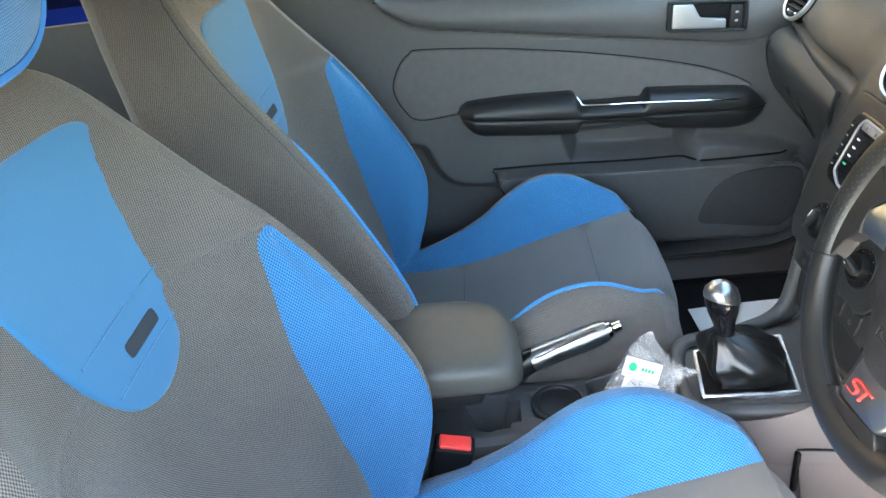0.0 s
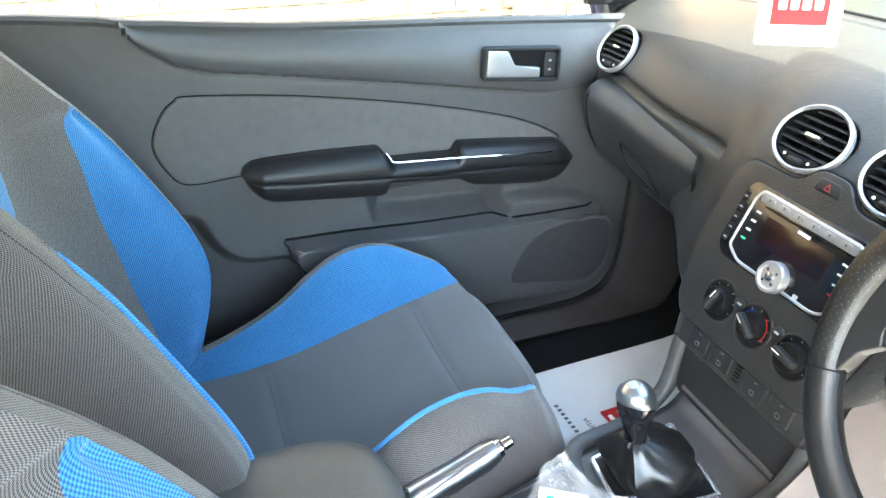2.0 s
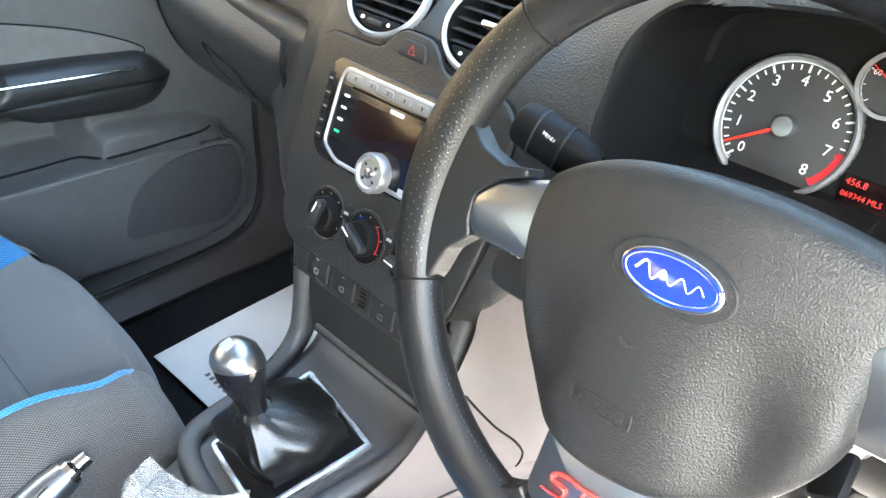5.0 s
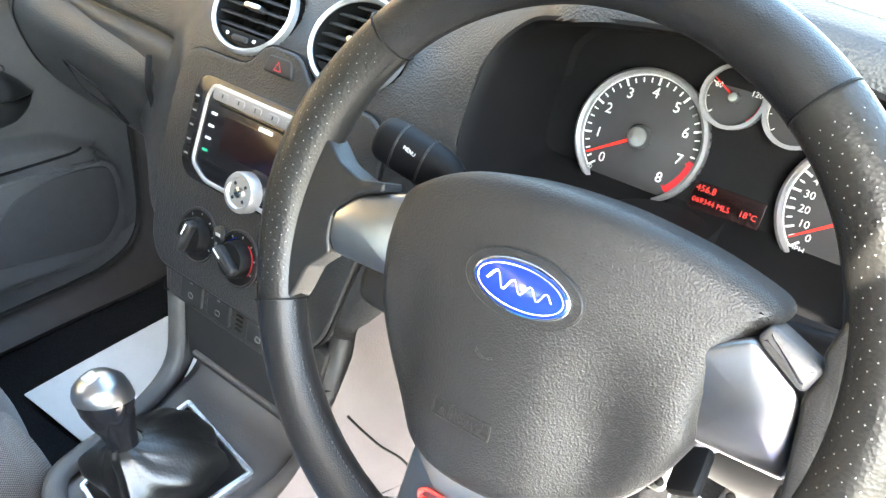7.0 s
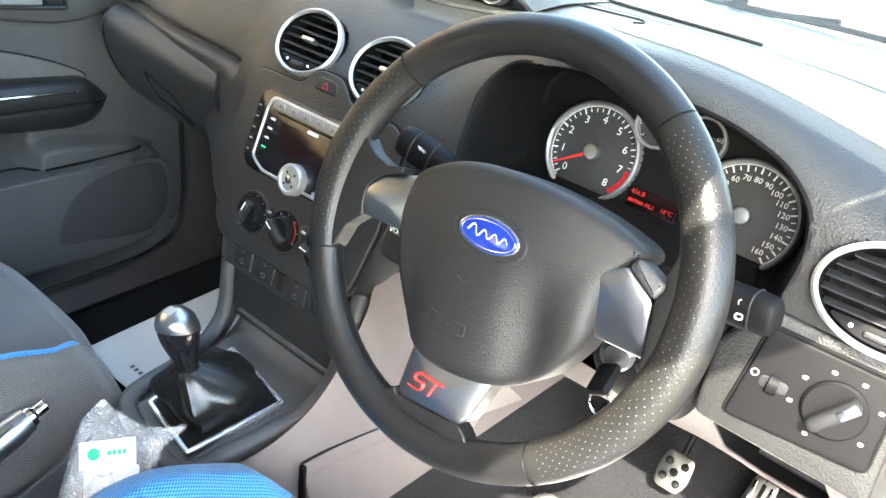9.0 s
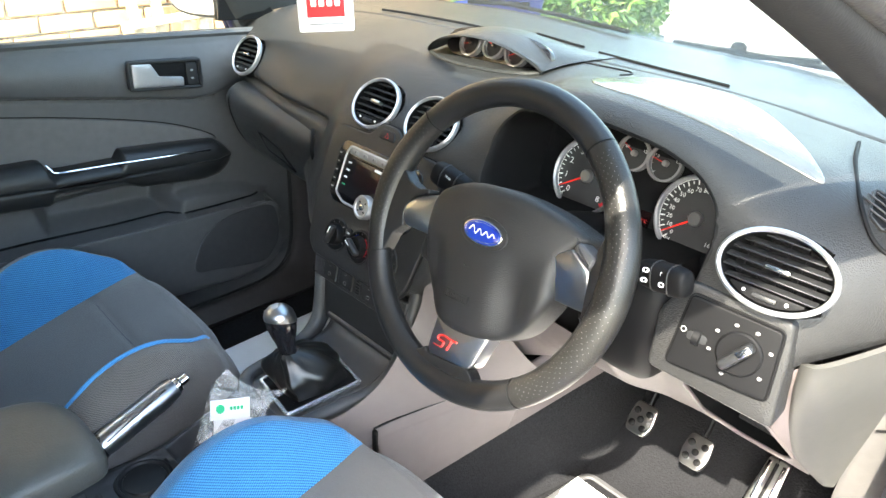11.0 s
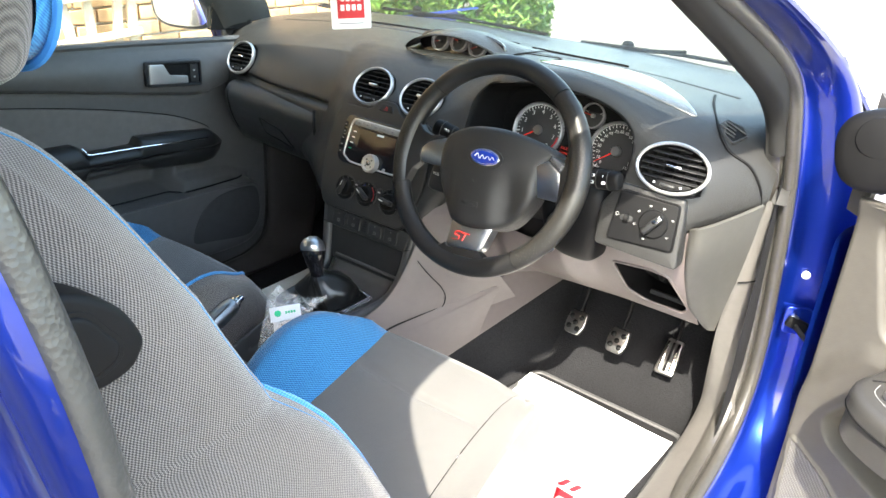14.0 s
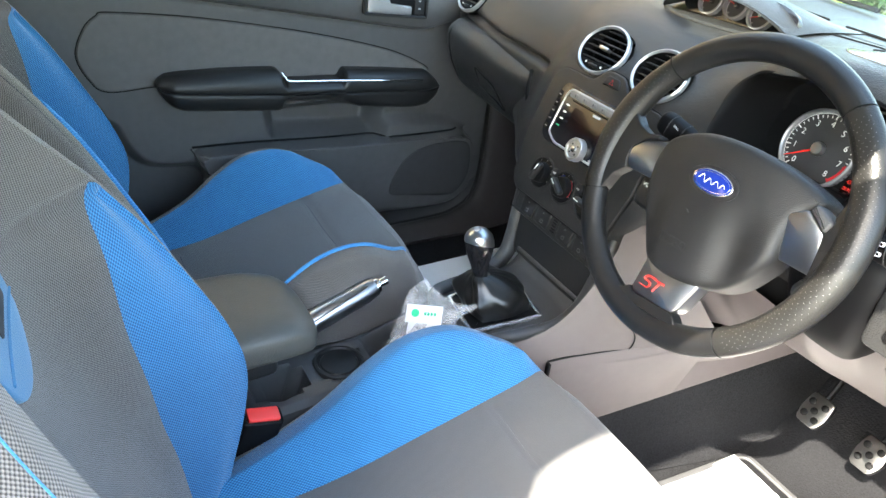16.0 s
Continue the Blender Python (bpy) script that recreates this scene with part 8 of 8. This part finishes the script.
    for q in (-1, 1):
        blue, outer, crest = [], [], []
        for y, zc, wi, cr, zb, ow in cu:
            if side > 0 and q > 0:
                zb, cr = zc + (zb - zc) * 0.5, cr + 0.012
            zi = zc + (zb - zc) * 0.06
            f = catmull([(wi, zi), (wi + (cr - wi) * 0.5, zi + (zb - zi) * 0.52), (cr - 0.012 * (cr > wi + 0.03), zb - 0.008 * (cr > wi + 0.03)), (cr, zb)], 14)
            o = catmull([(cr, zb), (cr + (ow - cr) * 0.55, zb - 0.012), (ow, zb - 0.055 * min(1, (zb - 0.38) / 0.2)), (ow + 0.002, 0.5 * zb + 0.5 * 0.36), (ow - 0.012, 0.34), (ow - 0.04, 0.30)], 24)
            over = 6 if side > 0 and q < 0 else 0
            blue.append([V(q * x, y, z) for x, z in np.vstack([f, o[1 : over + 1]])])
            outer.append([V(q * x, y, z) for x, z in o[over:]])
            crest.append(V(q * cr, y, zb + 0.0015))
        cloth("cushion_bolster", blue, M_SEATC if q * side > 0 and side > 0 else M_BLUE, s, "" if q * side > 0 and side > 0 else "blue cloth cushion bolster")
        last = outer[-1]
        for (yy, sc, dzz) in ((0.364, 0.98, -0.006), (0.373, 0.92, -0.020), (0.378, 0.84, -0.045), (0.374, 0.76, -0.075)):
            outer.append([Vector((cx + q * (0.150 + (abs(p.x - cx) - 0.150) * sc), yy + dy, max(p.z + dzz * (1 if p.z > 0.42 else 0.2), 0.30))) for p in last])
        go = np.array([[tuple(p) for p in r] for r in outer])
        smo = np.array([catmull(go[:, j], 80) for j in range(go.shape[1])]).swapaxes(0, 1)
        cloth("cushion_side", smo, M_GREY if side < 0 else M_SEATC, s, "woven grey cloth cushion side")
        if q > 0 and side < 0:
            part("piping", tube(crest[12:-1], [0.0008 + 0.0028 * min(1.0, i_ / 8, (len(crest) - 14 - i_) / 8) for i_ in range(len(crest[12:-1]))], 7), M_BLUEK, s)
    # head rest on two posts
    hr = []
    hx0 = -0.016 if side > 0 else 0.0
    for z, w, yf, yb_ in ((1.140, 0.082, -0.335, -0.41), (1.160, 0.106, -0.310, -0.43), (1.215, 0.113, -0.298, -0.44), (1.275, 0.108, -0.308, -0.435), (1.312, 0.085, -0.33, -0.42)):
        hr.append([V(hx0 + w * math.copysign(abs(math.cos(a)) ** 0.6, math.cos(a)), (yf + yb_) / 2 + (yf - yb_) / 2 * math.copysign(abs(math.sin(a)) ** 0.7, math.sin(a)), z + 0.026) for a in np.linspace(0, 2 * math.pi, 24, endpoint=False)])
    h = part("head_restraint", loft(hr, 48, 30, closed=True, cap=True), M_GREYK, s, "grey head restraint with blue front")
    hf = lambda u, v, w: V(u, -0.296 - 3.0 * (v - 1.246) ** 2 - 1.0 * u * u + 0.003 + w, v)
    part("front_panel", pad(ellipse(0.096, 0.072, 44, hx0, 1.247, power=2.8), hf, 0.004, 0.003, rings=7, low=-0.012), M_BLUEK, h, "blue front")
    part("piping", tube([hf(x, z, 0.002) for x, z in ellipse(0.100, 0.076, 44, hx0, 1.247, power=2.8)], 0.004, 6, closed=True), M_PIPE, h)
    for x in (-0.055, 0.055):
        part("post", tube([V(x, -0.385, 1.11), V(x, -0.385, 1.205)], 0.006, 10), M_CHROME, h, "steel post")
        part("collar", lathe([(0.014, 0), (0.014, 0.012), (0.009, 0.016)], Matrix.Translation(V(x, -0.385, 1.145)), 16), M_BLACK, s)
    part("base", rbox((0.44, 0.50, 0.10), Matrix.Translation(V(0, 0.08, 0.335)), 0.02, 2), M_BLACK, s)
    for x in (-0.19, 0.19):
        part("rail", rbox((0.035, 0.62, 0.03), Matrix.Translation(V(x, 0.06, 0.295 - dz)), 0.004, 1), M_STEEL, s)
    if side > 0:
        # tilt-forward handle on the outer shoulder
        fx = lambda u, v, w: V(0.244 + 0.05 * (1.035 - v) + w * 0.97, u + 0.004, v - 0.018 + 0.1 * w)
        ho = catmull([(-0.455, 1.102), (-0.415, 1.108), (-0.380, 1.088), (-0.364, 1.061), (-0.366, 1.046), (-0.382, 1.034), (-0.43, 1.030), (-0.455, 1.036)], 40, True)
        hd = part("tilt_handle", pad(ho, fx, 0.010, 0.006, rings=3, low=-0.05), M_BLACK, s, "black folding handle housing")
        hi = catmull([(-0.445, 1.088), (-0.405, 1.090), (-0.388, 1.071), (-0.381, 1.058), (-0.392, 1.046), (-0.44, 1.042)], 30, True)
        part("paddle_groove", ring(inset(hi, -0.003), fx, 0.004, 0.0108, 0.0005), M_BLACK, hd)
        part("handle_paddle", pad(hi, fx, 0.013, 0.004, rings=2), M_BLACK, hd)
    return s


build_seat(-0.345, 0.0, 0.0, "sports passenger seat in grey and blue cloth", -1)
build_seat(0.352, 0.032, 0.010, "sports driver's seat in grey and blue cloth, partly sunlit", 1)

# ---------- rear of the cabin ----------
rear = thing("rear_bench", "dark grey cloth rear bench in shade", "rear seat", (0, -0.95, 0.33))
part("cushion", loft([[(x, y, z) for x in np.linspace(-0.6, 0.6, 9)] for y, z in ((-0.60, 0.36), (-0.585, 0.50), (-0.63, 0.53), (-0.80, 0.52), (-1.05, 0.50))], 30, 24), M_MID, rear)
part("backrest", loft([[(x, y, z) for x in np.linspace(-0.6, 0.6, 9)] for y, z in ((-1.02, 0.48), (-1.05, 0.60), (-1.12, 0.85), (-1.18, 1.04), (-1.26, 1.06), (-1.30, 0.95))], 30, 24), M_MID, rear)
for s in (-1, 1):
    solo("side_trim", thick(loft([[(s * 0.70, y, 0.33), (s * 0.695, y, 0.60), (s * 0.70, y, 0.85), (s * 0.705, y, 1.02)] for y in (-0.43, -0.8, -1.2, -1.75)], 20, 20), 0.02), M_DOOR, "charcoal rear quarter trim panel", "trim panel", "rear trims", "structure")
    solo("pillar_trim", thick(loft([[(s * 0.700, y0, 1.0), (s * 0.665, y0 - 0.01, 1.2), (s * 0.612, y0 - 0.025, 1.40)] for y0 in (-0.44, -0.50, -0.58)], 12, 10), 0.02), M_PILLAR, "grey centre pillar trim", "pillar trim", "pillar trims", "structure")
    g = solo("window_2" if s < 0 else "window_3", sheet([[(s * 0.78, y, 1.04), (s * 0.66, y, 1.38)] for y in (-0.60, -1.0, -1.5)]), M_REARDIM, "rear side window, darkened to dim the cabin", "window", kind="structure")
solo("rear_panel", sheet([[(x, y, z) for x in (-0.75, 0.75)] for y, z in ((-1.95, 0.30), (-2.0, 0.95))]), M_DOOR, "dark tailgate lining", "tailgate lining", kind="structure")
solo("rear_window", sheet([[(x * 0.95, -1.98, 0.97), (x * 0.8, -1.70, 1.38)] for x in (-0.7, 0.7)]), M_REARDIM, "rear window, darkened to dim the cabin", "window", kind="structure")

# ---------- outside ----------
M_GROUND = shader("pale paving", (0.215, 0.195, 0.165), 0.9, bump=0.6, bump_scale=40, vary=0.25, scale=6, big=0.5)
M_BRICK = shader("buff brick", (0.50, 0.32, 0.17), 0.9, bump=0.6, bump_scale=120, vary=0.30, scale=18, big=4.0)
nt = M_BRICK.node_tree
oi, mr, sc = nt.nodes.new("ShaderNodeObjectInfo"), nt.nodes.new("ShaderNodeMapRange"), nt.nodes.new("ShaderNodeHueSaturation")
mr.inputs["To Min"].default_value, mr.inputs["To Max"].default_value = 0.75, 1.3
nt.links.new(oi.outputs["Random"], mr.inputs["Value"])
nt.links.new(mr.outputs[0], sc.inputs["Value"])
bs = nt.nodes["Principled BSDF"]
old = bs.inputs["Base Color"].links[0].from_socket
nt.links.new(old, sc.inputs["Color"])
nt.links.new(sc.outputs[0], bs.inputs["Base Color"])
M_MORTAR = shader("pale mortar", (0.58, 0.52, 0.43), 0.95, bump=0.6, bump_scale=300)
M_WOOD = shader("weathered wood", (0.42, 0.36, 0.27), 0.85, bump=0.5, bump_scale=90, vary=0.25, scale=30)
M_LEAF = shader("laurel leaf", (0.075, 0.17, 0.025), 0.42, vary=0.35, scale=3.0, spec=0.5, big=14.0)
M_LEAF2 = shader("pale leaf", (0.20, 0.30, 0.07), 0.42, vary=0.3, scale=3.0, big=14.0)
M_BARK = shader("bark", (0.10, 0.075, 0.05), 0.9)
solo("ground", sheet([[(x, y, 0.0) for x in (-60, -20, -5, 0, 5, 20, 60)] for y in (-60, -20, -5, 0, 5, 20, 80)]), M_GROUND, "sunlit pale paved drive", "ground", kind="structure")

WX = -2.62
wall = thing("brick_wall", "sunlit buff brick house wall with pale mortar", "wall", (WX, 2.0, 0), kind="structure")
part("mortar", rbox((0.2, 10.2, 3.2), pose(WX - 0.11, -0.9, 1.6), 0.005, 1), M_MORTAR, wall)
rnd = random.Random(4)
bme = mesh_of("brick", rbox((0.024, 0.213, 0.064), None, 0.004, 1), M_BRICK)
rest = bmesh.new()
for r in range(38):
    z = 0.04 + 0.075 * r
    y = -6.0 + (0.1125 if r % 2 else 0.0)
    while y < 4.1:
        m = pose(WX + rnd.uniform(-0.002, 0.003), y, z, rnd.uniform(-0.5, 0.5), 0, 0)
        near = 0.0 < y < 3.6 and 0.45 < z < 1.25
        if near:
            ob = new("brick", bme)
            ob.parent, ob.matrix_parent_inverse = wall, wall.matrix_world.inverted()
            ob.matrix_basis = m
        else:
            x0, x1, h, w = WX - 0.01, WX + 0.011, 0.032, 0.1065
            vs = [rest.verts.new((x, y + a * w, z + b * h)) for x, a, b in ((x1, -1, -1), (x1, 1, -1), (x1, 1, 1), (x1, -1, 1), (x0, -1, -1), (x0, 1, -1), (x0, 1, 1), (x0, -1, 1))]
            for f in ((0, 1, 2, 3), (0, 4, 5, 1), (1, 5, 6, 2), (2, 6, 7, 3), (3, 7, 4, 0)):
                rest.faces.new([vs[i] for i in f])
        y += 0.225
tagged(part("far_bricks", finish(rest, False), M_BRICK, wall, sharp=0), kind="stuff")

# wooden trellis planter against the wall
tr = thing("wooden_trellis", "weathered pale wooden trellis leaning on the wall", "trellis", (-2.5, 1.36, 0.0))
for z in (0.64, 0.83):
    part("rail", rbox((0.03, 0.42, 0.034), pose(-2.47, 1.36, z, 4, 0, 0), 0.004, 1), M_WOOD, tr)
for i, (y, lean) in enumerate(((1.23, 9), (1.33, 3), (1.46, -5), (1.54, -2))):
    part("slat", rbox((0.022, 0.045, 1.26), pose(-2.50, y, 0.625, lean, 0, 0), 0.004, 1), M_WOOD, tr)


def bush(cx, cy, rx, ry, h, n, seed, label):
    t = thing("shrub", label, "shrub", (cx, cy, 0), "shrubs")
    rg = random.Random(seed)
    stems = []
    for i in range(9):
        a = rg.uniform(0, 6.28)
        stems.append(tube(catmull([(cx, cy, 0), (cx + 0.3 * rx * math.cos(a), cy + 0.3 * ry * math.sin(a), h * 0.4), (cx + 0.7 * rx * math.cos(a), cy + 0.7 * ry * math.sin(a), h * rg.uniform(0.6, 0.9))], 8), [0.02, 0.018, 0.016, 0.014, 0.012, 0.01, 0.008, 0.005], 6))
    part("stems", join(*stems), M_BARK, t)
    for mt, cnt in ((M_LEAF, n), (M_LEAF2, n // 2)):
        vs, fs = [], []
        for i in range(cnt):
            a, u = rg.uniform(0, 6.28), rg.uniform(-0.9, 1)
            rr = (0.55 + 0.45 * rg.random() ** 0.5) * (1 + 0.22 * noise.noise(Vector((2.2 * math.cos(a) + seed, 2.2 * math.sin(a), 2.2 * u))))
            q = math.sqrt(max(0.05, 1 - u * u))
            p = Vector((cx + rx * rr * q * math.cos(a), cy + ry * rr * q * math.sin(a), h * 0.52 + h * 0.48 * u * rr))
            e = Euler((rg.uniform(-1, 1), rg.uniform(-1, 1), rg.uniform(0, 6.28)))
            l, w = rg.uniform(0.05, 0.09), rg.uniform(0.018, 0.032)
            k = len(vs)
            for x, y, z in ((-l / 2, 0, 0), (-l * 0.1, w / 2, 0.006), (l / 2, 0, -0.008), (-l * 0.1, -w / 2, 0.006)):
                d = Vector((x, y, z))
                d.rotate(e)
                vs.append(p + d)
            fs += [(k, k + 1, k + 2), (k, k + 2, k + 3)]
        me = bpy.data.meshes.new("leaves")
        me.from_pydata(vs, [], fs)
        me.materials.append(mt)
        ob = new("leaves", me)
        ob.parent, ob.matrix_parent_inverse = t, t.matrix_world.inverted()
        tagged(ob, "glossy green leaves", kind="stuff")


bush(-1.97, 3.55, 0.56, 0.85, 1.75, 11000, 3, "leafy green laurel shrub in sunlight")

bush(-1.65, -4.4, 1.3, 0.8, 1.1, 5000, 21, "leafy green hedge behind the car")

# a parked car far off across the drive
pc = thing("parked_car", "pale parked car far across the bright drive", "parked car", (-2.9, 19.5, 0))
M_WCAR = shader("white car paint", (0.75, 0.75, 0.76), 0.3, coat=1.0, vary=0.03)
prof = rounded([(-2.1, 0.25), (2.1, 0.25), (2.15, 0.62), (1.9, 0.82), (1.1, 0.92), (0.5, 1.42), (-1.2, 1.46), (-1.95, 0.98), (-2.15, 0.7)], 0.12, 5)
part("body", pad(prof, lambda u, v, w: Vector((-2.9 + u, 19.6 - w, v)), 0.8, 0.1, low=-0.8), M_WCAR, pc)
for x in (-1.3, 1.3):
    wm = frame_of((-2.9 + x, 18.85, 0.31), (1, 0, 0), (0, -1, 0))
    wh = part("wheel", lathe([(0.31, -0.1), (0.31, 0.07), (0.28, 0.1), (0.22, 0.1)], wm, 28), M_RUBBER, pc, "black tyre")
    part("rim", lathe([(0.22, 0.05), (0.21, 0.09), (0.06, 0.07), (0.0003, 0.08)], wm, 24), M_SILVER, wh, "alloy rim")
    part("window", pad(rounded([(x * 0.5 - 0.5, 0.98), (x * 0.5 + 0.45, 0.98), (x * 0.4 + 0.3, 1.35), (x * 0.4 - 0.35, 1.35)], 0.05, 3), lambda u, v, w: Vector((-2.9 + u, 18.79 - w, v)), 0.01, 0.004), M_PIANO, pc)
